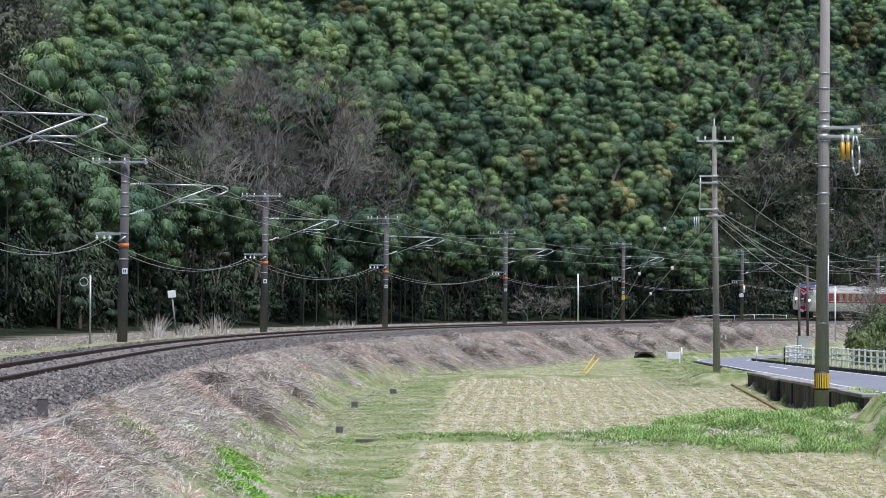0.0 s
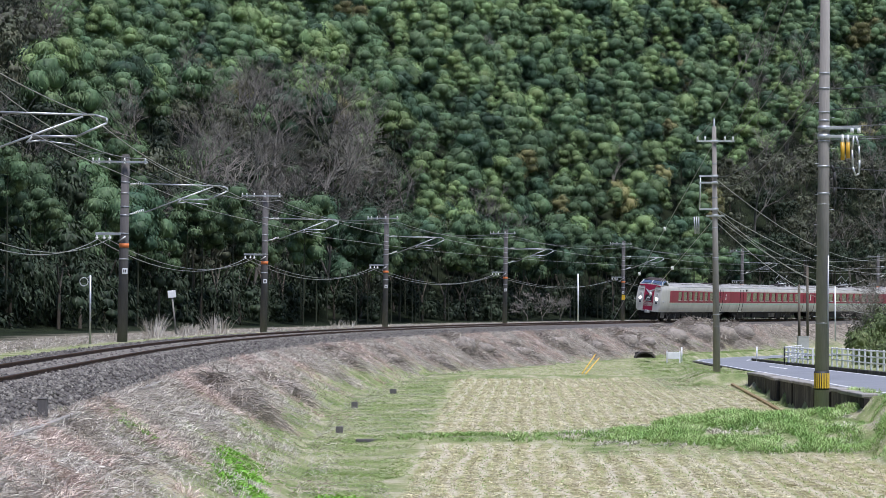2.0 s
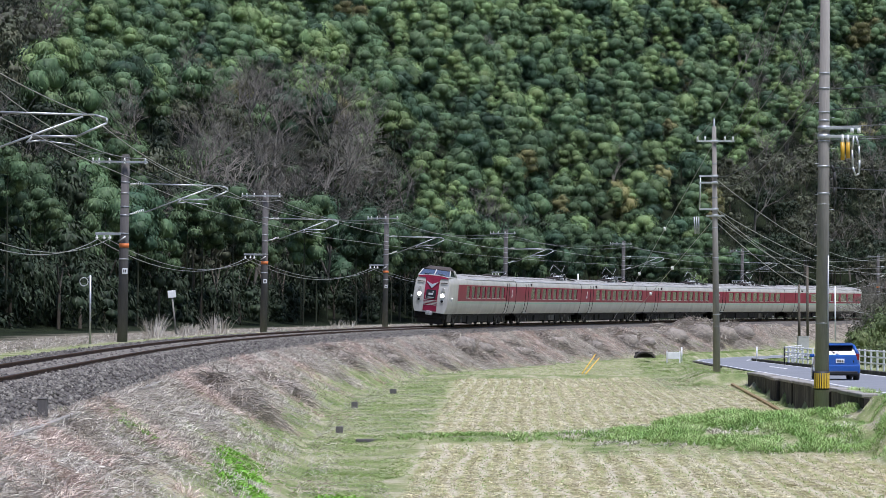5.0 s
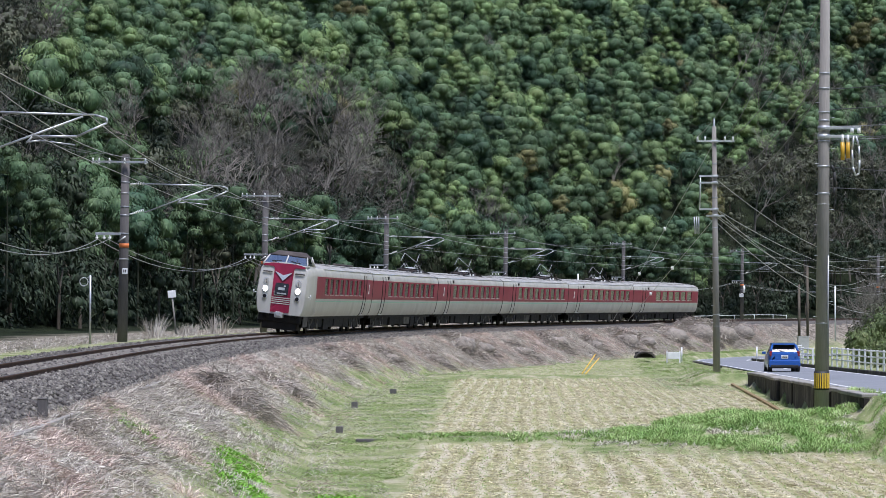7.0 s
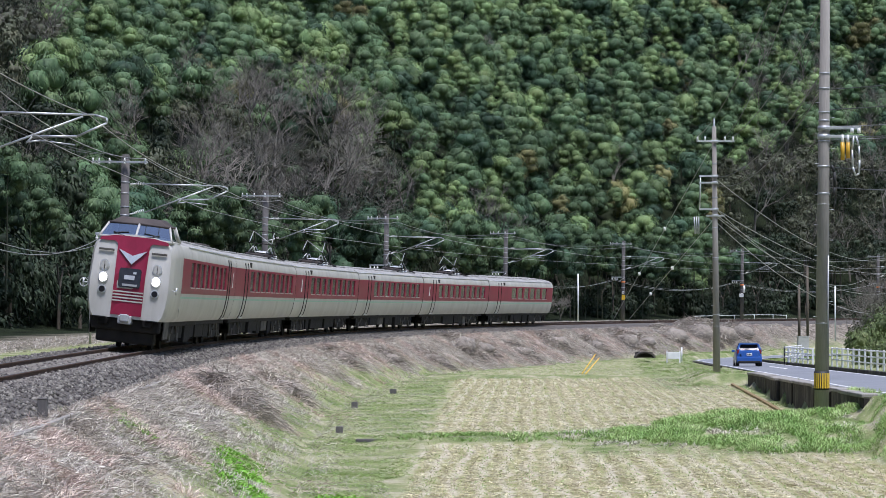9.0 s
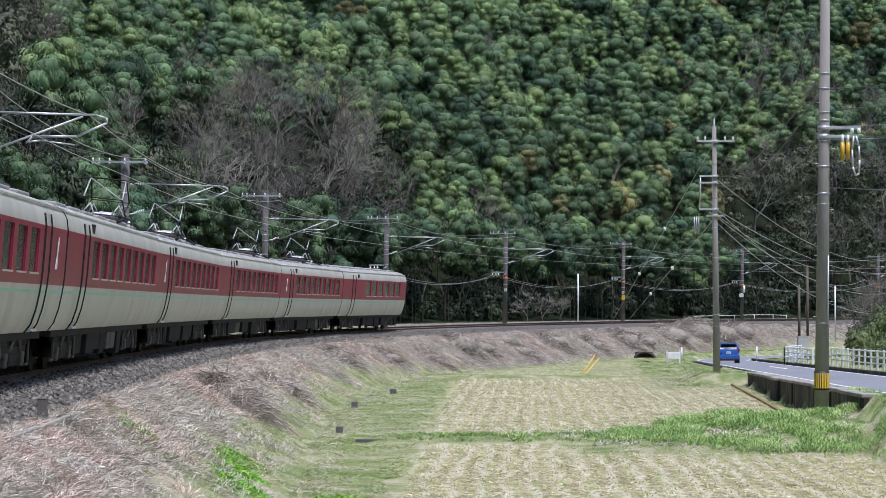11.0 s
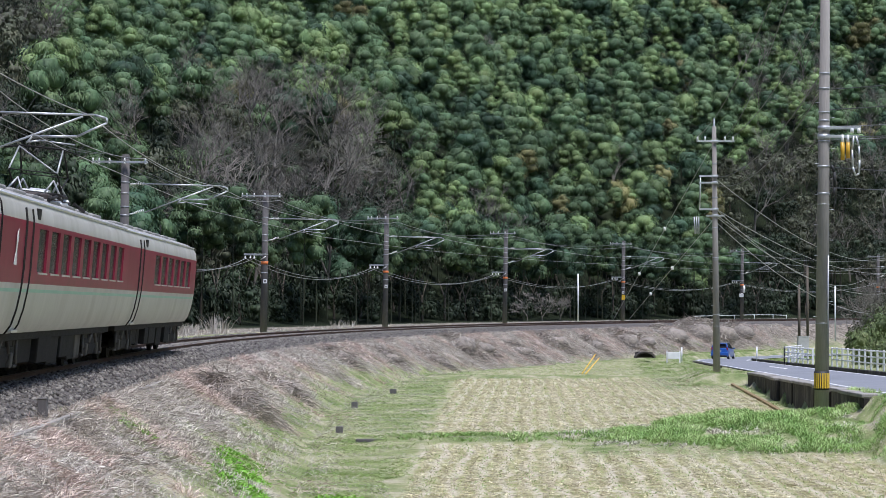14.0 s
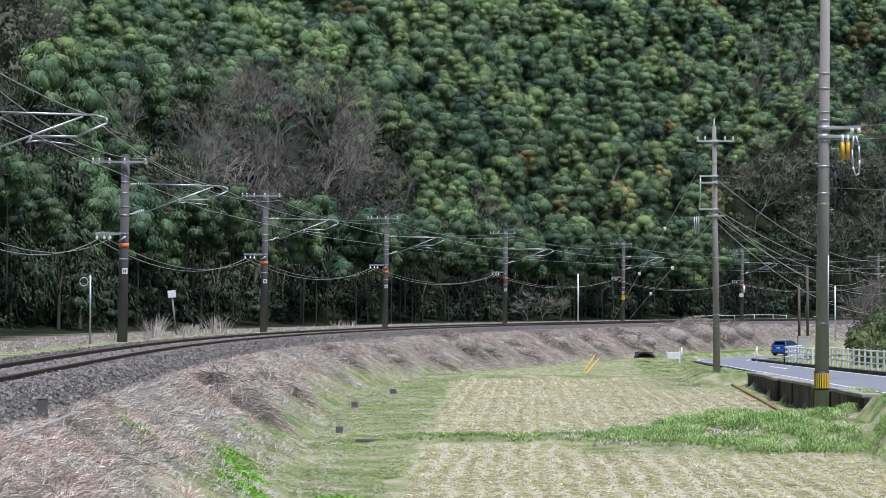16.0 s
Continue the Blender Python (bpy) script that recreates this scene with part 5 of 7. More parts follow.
def make_wall():
    """A stained retaining wall of cast blocks with a coping, along the field side of the lane."""
    w = empty("retaining_wall", Matrix(), "dark stained concrete retaining wall between field and lane", "wall", kind="structure")
    r = random.Random(3)
    ys = list(np.arange(69.5, 119, 3.0)) + [119.5]
    for a, b in zip(ys[:-1], ys[1:]):
        pa, pb = beside(road_index(a), 0), beside(road_index(b), 0)

        def at(y, o, z):
            i = int(np.clip(np.searchsorted(RY, y), 1, len(RY) - 1))
            x = np.interp(y, RY, RX)
            return Vector((x + o, y, z))
        top = 0.02 + r.uniform(-0.03, 0.03)
        proud = r.uniform(-0.04, 0.04) + (0.25 if 97 < a < 101 else 0)
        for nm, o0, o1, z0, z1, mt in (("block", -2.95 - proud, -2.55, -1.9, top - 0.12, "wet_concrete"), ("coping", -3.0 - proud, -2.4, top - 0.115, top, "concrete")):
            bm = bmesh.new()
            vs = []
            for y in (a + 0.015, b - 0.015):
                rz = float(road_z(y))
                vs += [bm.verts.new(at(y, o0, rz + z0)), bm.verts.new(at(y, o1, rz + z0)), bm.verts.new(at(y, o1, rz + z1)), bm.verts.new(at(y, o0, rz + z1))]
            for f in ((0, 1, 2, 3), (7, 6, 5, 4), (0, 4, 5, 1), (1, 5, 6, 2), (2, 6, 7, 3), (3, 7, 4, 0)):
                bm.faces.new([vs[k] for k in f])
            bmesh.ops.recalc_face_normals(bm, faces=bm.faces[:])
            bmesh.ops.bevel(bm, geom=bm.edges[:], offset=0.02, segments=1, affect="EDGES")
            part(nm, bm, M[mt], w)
    for a in np.arange(152, 200, 4.0):
        p, q = beside(road_index(a), -2.75, -0.1), beside(road_index(a + 4.0), -2.75, -0.1)
        if (q - p).length > 0.5:
            bm = bmesh.new()
            dd = q - p
            box(bm, -0.15, 0.15, -dd.length / 2 + 0.02, dd.length / 2 - 0.02, -0.6, 0.12, 0.02, Matrix.Translation((p + q) / 2) @ dd.to_track_quat("Y", "Z").to_matrix().to_4x4())
            part("low_block", bm, M["wet_concrete"], w)
    # a low channel at its foot
    for a, b in zip(ys[6:-1], ys[7:]):
        bm = bmesh.new()
        x0, x1 = float(np.interp(a, RY, RX)), float(np.interp(b, RY, RX))
        tube(bm, (x0 - 3.75, a, -2.5), (x1 - 3.75, b, -2.5), 0.09, n=6)
        part("channel_lip", bm, M["ochre"], w)
    return w


M["ochre"] = mat("rusty_ochre_concrete", [(0.22, 0.15, 0.07), (0.34, 0.25, 0.13)], 2, 0.9)
make_wall()
# kerb on the far side of the lane
k = empty("kerb", Matrix(), "low mossy concrete kerb along the lane", "kerb", kind="structure")
for y in np.arange(60, 206, 3.0):
    i, j = road_index(y), road_index(y + 3.0)
    a, b = beside(i, 2.62, 0.05), beside(j, 2.62, 0.05)
    if (b - a).length > 0.5:
        bm = bmesh.new()
        d = (b - a).normalized()
        m = Matrix.Translation((a + b) / 2) @ d.to_track_quat("Y", "Z").to_matrix().to_4x4()
        box(bm, -0.12, 0.12, -(b - a).length / 2 + 0.01, (b - a).length / 2 - 0.01, -0.35, 0.12, 0.02, m)
        part("kerb_stone", bm, M["wet_concrete"], k)
# broken middle marking
for y in (138,):
    i = road_index(y)
    p, q = beside(i, 0.4, 0.007), beside(road_index(150), 0.4, 0.007)
    tagged(mesh_np("lane_mark", [p + Vector((-0.12, 0, 0)), p + Vector((0.12, 0, 0)), q + Vector((0.12, 0, 0)), q + Vector((-0.12, 0, 0))], [(0, 1, 2, 3)], M["line"]), "worn white dash on the lane", "road marking", kind="structure")


def make_fence(points, label):
    """White posts with three rails between."""
    f = empty("railing", Matrix(), label, "railing", "white railings by the lane")
    for p in points:
        cube("post", (p.x - 0.055, p.x + 0.055, p.y - 0.055, p.y + 0.055, p.z - 0.2, p.z + 1.05), M["white_paint"], f, bevel=0.015)
    for p, q in zip(points[:-1], points[1:]):
        for z in (0.3, 0.64, 0.98):
            bar("rail", [(p + Vector((0, 0, z)), q + Vector((0, 0, z)), 0.04)], M["white_paint"], f, n=8)
    return f


def along(a, b, n):
    a, b = Vector(a), Vector(b)
    return [a.lerp(b, i / (n - 1)) for i in range(n)]


make_fence(along((23.67, 165.00, -2.38), (23.61, 152.00, -2.27), 7), "white concrete railing beside the lane")
make_fence(along((23.67, 165.00, -2.38), (28.01, 186.00, -2.60), 6), "white railing turning away from the lane")
make_fence(along((23.86, 146.00, -2.12), (23.65, 122.00, -1.95), 13), "white concrete railing beside the lane")


def make_pole(base, high, lean=0.0, r0=0.215, r1=0.125):
    p = empty("utility_pole", Matrix.Translation(base), "tall grey concrete utility pole beside the lane", "utility pole", "utility poles")
    bar("shaft", [((0, 0, -0.5), (lean * high, 0, high), r0, r1)], M["pole"], p, n=20)
    for z in (2.4, 5.9):
        bar("shaft_ring", [((lean * z, 0, z), (lean * z, 0, z + 0.02), r0 - (r0 - r1) * z / high + 0.006)], M["band_steel"], p, n=20)
    for k in range(int(high / 0.9)):
        z = 2.6 + k * 0.45
        if z < high:
            x = lean * z + (0.16 if k % 2 else -0.16)
            bar("step_bolt", [((x, -0.1, z), (x + (0.12 if k % 2 else -0.12), -0.16, z), 0.009)], M["steel"], p, n=5)
    return p


def crossarm(pole, z, x0, x1, lean, y=-0.16):
    bm = bmesh.new()
    box(bm, lean * z + x0, lean * z + x1, y - 0.04, y + 0.04, z - 0.04, z + 0.04, 0.006)
    a = part("crossarm", bm, M["steel"], pole, "galvanised crossarm")
    bar("clamp", [((lean * z, 0, z - 0.07), (lean * z, 0, z + 0.07), 0.19)], M["band_steel"], a, n=16)
    return a


NEAR_BASE, FAR_BASE = Vector((11.12, 70.00, -1.50)), Vector((14.49, 126.00, -2.03))
near_pole = make_pole(NEAR_BASE, 14.0, 0.0133)
far_pole = make_pole(FAR_BASE, 13.0, -0.0085, 0.2, 0.11)


def dress_near_pole(p):
    sleeve = bar("guard_sleeve", [((0.01, 0, 0.45), (0.01, 0, 1.0), 0.226)], M["black"], p, "black and yellow striped guard sleeve", n=24)
    for k in range(9):
        a = radians(200 + k * 17.5)
        bm = bmesh.new()
        x, y = math.cos(a) * 0.229 + 0.01, math.sin(a) * 0.229
        box(bm, -0.02, 0.02, -0.003, 0.003, 0.5, 0.95, 0, Matrix.Translation((x, y, 0)) @ Matrix.Rotation(a + math.pi / 2, 4, "Z"))
        part("stripe", bm, M["yellow"], sleeve)
    for z in (6.2, 7.0, 7.75, 8.35, 8.6, 9.3, 9.75):
        bar("band", [((0.0133 * z, 0, z), (0.0133 * z, 0, z + 0.05), 0.218 - 0.0064 * z + 0.006)], M["band_steel"], p, n=20)
    for z, x1 in ((8.15, 1.05), (7.9, 1.0)):
        crossarm(p, z, 0.0, x1, 0.0133)
    for x, mt, z0, r in ((0.62, "yellow", 7.2, 0.06), (0.78, "yellow", 7.25, 0.06)):
        bar("cutout_fuse", [((x, -0.2, z0), (x, -0.2, 7.72), r)], M["amber"], p, "amber fuse holder", n=10)
        bar("fuse_cap", [((x, -0.2, 7.72), (x, -0.2, 7.95), 0.05, 0.03)], M["porcelain"], p, n=10)
    for x in (0.9, 1.1):
        bar("insulator", [((x, -0.2, 8.0), (x, -0.2, 8.14), 0.06, 0.045)], M["porcelain"], p, n=10)
    bm = bmesh.new()
    pts = [(0.95, 7.9), (0.9, 7.5), (0.92, 7.0), (1.0, 6.75), (1.1, 6.8), (1.12, 7.2), (1.1, 7.6), (1.02, 7.9)]
    for (xa, za), (xb, zb) in zip(pts[:-1], pts[1:]):
        tube(bm, (xa, -0.2, za), (xb, -0.2, zb), 0.03, n=6)
    part("jumper_loop", bm, M["steel"], p, "looped grey cable", True)
    bm = bmesh.new()
    pts = [(0.3, 7.05), (0.38, 6.85), (0.4, 6.4), (0.34, 6.15)]
    for (xa, za), (xb, zb) in zip(pts[:-1], pts[1:]):
        tube(bm, (xa, -0.18, za), (xb, -0.18, zb), 0.045, n=6)
    part("cable_sleeve", bm, M["black"], p, "black cable sleeve", True)
    bar("riser_pipe", [((0.16, -0.16, 1.6), (0.2, -0.15, 4.4), 0.025)], M["band_steel"], p)


M["amber"] = mat("amber_fuse", [(0.48, 0.27, 0.02), (0.60, 0.36, 0.04)], 4, 0.3, bump=0)
dress_near_pole(near_pole)


def dress_far_pole(p):
    L = -0.0085
    for z, x0, x1 in ((12.2, -0.95, 1.05), (10.35, -0.85, 0.12), (10.0, -0.85, 0.12), (8.6, -0.85, 0.12), (8.25, -0.5, 0.5)):
        crossarm(p, z, x0, x1, L)
    bar("top_rod", [((L * 13, 0, 12.2), (L * 13, 0, 13.45), 0.035)], M["steel"], p)
    for x in (-0.9, -0.5, 0.55, 0.98):
        bar("insulator", [((L * 12.2 + x, -0.16, 12.24), (L * 12.2 + x, -0.16, 12.45), 0.06, 0.04)], M["porcelain"], p, n=10)
    bar("rack_post", [((-0.9, -0.16, 8.55), (-0.85, -0.16, 10.4), 0.03)], M["steel"], p)
    for k in range(3):
        bar("hanging_cutout", [((-1.15 + 0.1 * k, -0.2, 7.3), (-1.2 + 0.12 * k, -0.2, 8.2), 0.035)], M["band_steel"], p)
    for z in (3.0, 6.0, 7.6, 9.2, 11.0):
        bar("band", [((L * z, 0, z), (L * z, 0, z + 0.05), 0.2 - 0.0069 * z + 0.008)], M["band_steel"], p, n=16)


dress_far_pole(far_pole)

# wires of the lane's poles
TOP2 = FAR_BASE + Vector((-0.1, 0, 0))
TOP1 = NEAR_BASE + Vector((0.1, 0, 0))
lines = []
for dx, z2, z1, dx1, sag in ((0.98, 12.45, 13.6, 0.9, 0.8), (0.55, 12.45, 13.6, -0.5, 0.9), (-0.9, 12.45, 13.6, -0.9, 0.9), (0.1, 10.3, 10.2, 0.2, 0.9), (0.1, 9.9, 9.7, 0.2, 1.1)):
    lines.append(hang(TOP2 + Vector((dx, -0.16, z2)), TOP1 + Vector((dx1, 0, z1)), sag))
for strand in lines:
    cable("power_line", [strand], 0.016, M["wire"], "thin dark power lines between the utility poles", "wire")
far_ends = [Vector((46.43, 262.00, 4.43)), Vector((46.43, 262.00, 5.99)), Vector((46.52, 240.00, 3.32)), Vector((46.52, 240.00, 5.03)), Vector((42.69, 215.00, 1.58)), Vector((50.78, 262.00, 7.23))]
lines = [hang(TOP2 + Vector((0.1, 0, z)), e, s, 20) for z, e, s in zip((8.6, 8.3, 8.2, 8.6, 7.9, 10.2), far_ends, (2.0, 1.6, 2.0, 1.4, 2.4, 2.2))]
for strand in lines:
    cable("telephone_line", [strand], 0.018, M["wire_bright"], "sagging telephone cables leading along the valley", "wire")
lines = [hang(TOP1 + Vector((0.2, 0, z)), Vector((x, y, zz)), s) for z, x, y, zz, s in ((8.7, 26, 60, 9.2, 0.5), (9.3, 26, 60, 9.9, 0.5), (8.2, 26, 70, 8.6, 0.4), (7.8, 24, 70, 8.2, 0.4), (7.0, 26, 75, 7.0, 0.6), (6.4, 26, 75, 6.3, 0.5), (7.9, 26, 85, 9.0, 0.4))]
for strand in lines:
    cable("service_wire", [strand], 0.014, M["wire"], "thin dark service wires leaving the near pole", "wire")
# stays of the far pole down to the field bank
for x0, y0, z0 in ((15.37, 215.00, 0.21), (16.75, 215.00, 0.21)):
    for k in (0.35, 0.62):
        q = (TOP2 + Vector((-0.1, 0, 12.0 if x0 < 16 else 8.0))).lerp(Vector((x0, y0, z0)), k)
        tagged(bar("stay_insulator", [(q - Vector((0, 0, 0.12)), q + Vector((0, 0, 0.12)), 0.09)], M["porcelain"]), "white egg insulator on a stay wire", "insulator", "stay insulators")
    cable("stay_wire", [[TOP2 + Vector((-0.1, 0, 12.0 if x0 < 16 else 8.0)), Vector((x0, y0, z0))]], 0.016, M["wire_bright"], "taut steel stay wire of the utility pole", "wire")


# ---- small things beside the track ----
def post_with_ring():
    b = (-13.64, 92.00, 0.16)
    p = empty("trackside_post", Matrix.Translation(b), "thin pale steel post with a ring at its top", "post")
    bar("rod", [((0, 0, -0.2), (0, 0, 2.45), 0.04)], M["steel"], p)
    bm = bmesh.new()
    n = 20
    for k in range(n):
        a, c = 6.283 * k / n, 6.283 * (k + 1) / n
        tube(bm, (-0.25 + 0.16 * math.cos(a), 0, 2.2 + 0.16 * math.sin(a)), (-0.25 + 0.16 * math.cos(c), 0, 2.2 + 0.16 * math.sin(c)), 0.02, n=6)
    part("ring", bm, M["steel"], p, smooth=True)
    bar("bracket", [((-0.1, 0, 2.35), (0, 0, 2.4), 0.03)], M["steel"], p)


def leaning_sign():
    b = (-11.35, 101.00, 0.44)
    p = empty("trackside_sign", Matrix.Translation(b) @ Matrix.Rotation(radians(-6), 4, "Y"), "leaning post with a small white board beside the track", "sign")
    bar("post", [((0, 0, -0.2), (0, 0, 1.5), 0.035)], M["concrete"], p)
    cube("board", (-0.17, 0.17, -0.06, -0.035, 1.35, 1.66), M["white_paint"], p, "small white board", bevel=0.02)


def white_post(b, h, r=0.05, lb="thin pale post beside the track"):
    p = empty("marker_post", Matrix.Translation(b), lb, "post", "marker posts")
    bar("rod", [((0, 0, -0.2), (0, 0, h), r)], M["white_paint"], p)
    bar("cap", [((0, 0, h), (0, 0, h + 0.03), r * 1.1, r * 0.6)], M["white_paint"], p)


post_with_ring()
leaning_sign()
white_post((12.72, 224.00, 0.21), 4.3, 0.07)
white_post((19.05, 190.00, -2.77), 0.95, 0.06, "short white post at the bend of the lane")
white_post((25.84, 196.00, -2.90), 1.0, 0.06, "short white post at the bend of the lane")
white_post((31.32, 190.00, -1.15), 4.2, 0.06, "thin grey post by the crossing")


def dark_post(b, h):
    p = empty("timber_post", Matrix.Translation(b), "dark weathered timber post by the crossing", "post", "timber posts")
    bar("shaft", [((0, 0, -0.3), (0, 0, h), 0.13, 0.11)], M["bark"], p, n=10)
    bar("top", [((0, 0, h), (0, 0, h + 0.06), 0.12, 0.05)], M["bark"], p, n=10)


dark_post((30.68, 205.00, -2.08), 5.4)
dark_post((34.01, 222.00, -2.21), 7.5)


def cabinet():
    b = (30.52, 202.00, -2.17)
    c = empty("relay_cabinet", Matrix.Translation(b), "pale grey trackside relay cabinet", "cabinet")
    cube("body", (-0.42, 0.5, -0.3, 0.3, 0.0, 1.05), M["cab_grey"], c, bevel=0.02)
    cube("door", (-0.36, 0.44, -0.325, -0.302, 0.08, 0.98), M["cab_grey"], c, bevel=0.01)
    cube("lid", (-0.46, 0.54, -0.34, 0.34, 1.05, 1.1), M["cab_grey"], c, bevel=0.01)


M["cab_grey"] = mat("pale_cabinet_paint", [(0.42, 0.42, 0.40), (0.52, 0.52, 0.49)], 2, 0.6)
cabinet()


def white_box():
    b = (17.25, 178.00, -2.59)
    c = empty("water_gate_box", Matrix.Translation(b), "white painted box with two posts at the field corner", "box")
    cube("body", (-0.48, 0.42, -0.15, 0.15, 0.1, 0.6), M["white_paint"], c, bevel=0.02)
    for x in (-0.5, 0.45):
        cube("post", (x - 0.05, x + 0.05, -0.08, 0.08, -0.2, 0.72), M["white_paint"], c, bevel=0.01)


white_box()


def culvert():
    b = (15.99, 188.00, -2.64)
    c = empty("culvert", Matrix.Translation(b), "dark culvert mouth under dead grass", "culvert")
    bm = bmesh.new()
    pts = [(math.cos(a) * 0.8, math.sin(a) * 0.5) for a in np.linspace(0, math.pi, 12)]
    pin = [(x * 0.8, z * 0.8) for x, z in pts]
    rows = [[bm.verts.new((x, y, z)) for x, z in q] for q, y in ((pts, -0.3), (pin, -0.3), (pin, 1.6), (pts, 1.6))]
    for a, d in zip(rows, rows[1:] + rows[:1]):
        for i in range(11):
            bm.faces.new([a[i], a[i + 1], d[i + 1], d[i]])
    bmesh.ops.recalc_face_normals(bm, faces=bm.faces[:])
    part("mouth", bm, M["wet_concrete"], c)
    # Added black panel; it stands in for the darkness inside the pipe.
    cube("back", (-0.7, 0.7, 1.5, 1.6, 0, 0.45), M["black"], c, bevel=0)


culvert()


def block(b, w, h, d, lb, turn=0):
    bm = bmesh.new()
    box(bm, -w / 2, w / 2, -d / 2, d / 2, -0.2, h, 0.02)
    ob = part("concrete_block", bm, M["mast"])
    ob.matrix_basis = Matrix.Translation(b) @ Matrix.Rotation(radians(turn), 4, "Z")
    tagged(ob, lb, "concrete block", "blocks in the turf")


block((-2.07, 69.00, -2.60), 0.92, 0.17, 0.25, "low weathered concrete slab in the turf", 4)
block((-3.45, 93.00, -2.51), 0.24, 0.2, 0.24, "small dark concrete block in the turf")
block((-3.22, 74.00, -2.49), 0.22, 0.17, 0.2, "small dark concrete block in the turf")
block((-2.26, 108.00, -2.44), 0.3, 0.12, 0.2, "small dark concrete block in the turf")


def stub():
    b = (-6.89, 41.00, -0.67)
    p = empty("concrete_marker", Matrix.Translation(b), "short weathered concrete marker post by the ballast", "marker post")
    cube("shaft", (-0.08, 0.08, -0.08, 0.08, -0.3, 0.46), M["mast"], p, bevel=0.012)
    cube("head", (-0.085, 0.085, -0.085, 0.085, 0.46, 0.49), M["mast"], p, bevel=0.012)


stub()


def ballast_kerb(a, c, lb):
    a, c = Vector(a), Vector(c)
    k = empty("ballast_kerb", Matrix(), lb, "kerb", "kerbs at the ballast foot")
    d = c - a
    n = max(2, int(d.length / 0.6))
    for i in range(n):
        p = a + d * ((i + 0.5) / n)
        bm = bmesh.new()
        box(bm, -0.06, 0.06, -d.length / n / 2 + 0.008, d.length / n / 2 - 0.008, -0.25, 0.1, 0.015, Matrix.Translation(p) @ d.to_track_quat("Y", "Z").to_matrix().to_4x4())
        part("stone", bm, M["concrete"], k)


ballast_kerb(by_track(-66, 3.0, -0.35), by_track(-57.5, 2.95, -0.35), "broken concrete kerb at the foot of the ballast")
ballast_kerb(by_track(-46, 2.9, -0.33), by_track(-40, 2.85, -0.33), "half-buried concrete kerb at the foot of the ballast")


def sticks():
    a, c = Vector((8.04, 141.00, -2.71)), Vector((8.18, 140.00, -2.61))
    for (p, q) in (((8.04, 141.00, -2.74), (9.14, 143.00, -1.47)), ((8.18, 140.00, -2.68), (9.37, 143.00, -1.68))):
        st = empty("marker_stick", Matrix.Translation(p), "leaning yellow stick in the field edge", "stick", "yellow sticks")
        d = Vector(q) - Vector(p)
        bar("rod", [((0, 0, -0.1), d, 0.03)], M["yellow"], st)
        bar("tip", [(d, d * 1.03, 0.03, 0.01)], M["yellow"], st)


sticks()


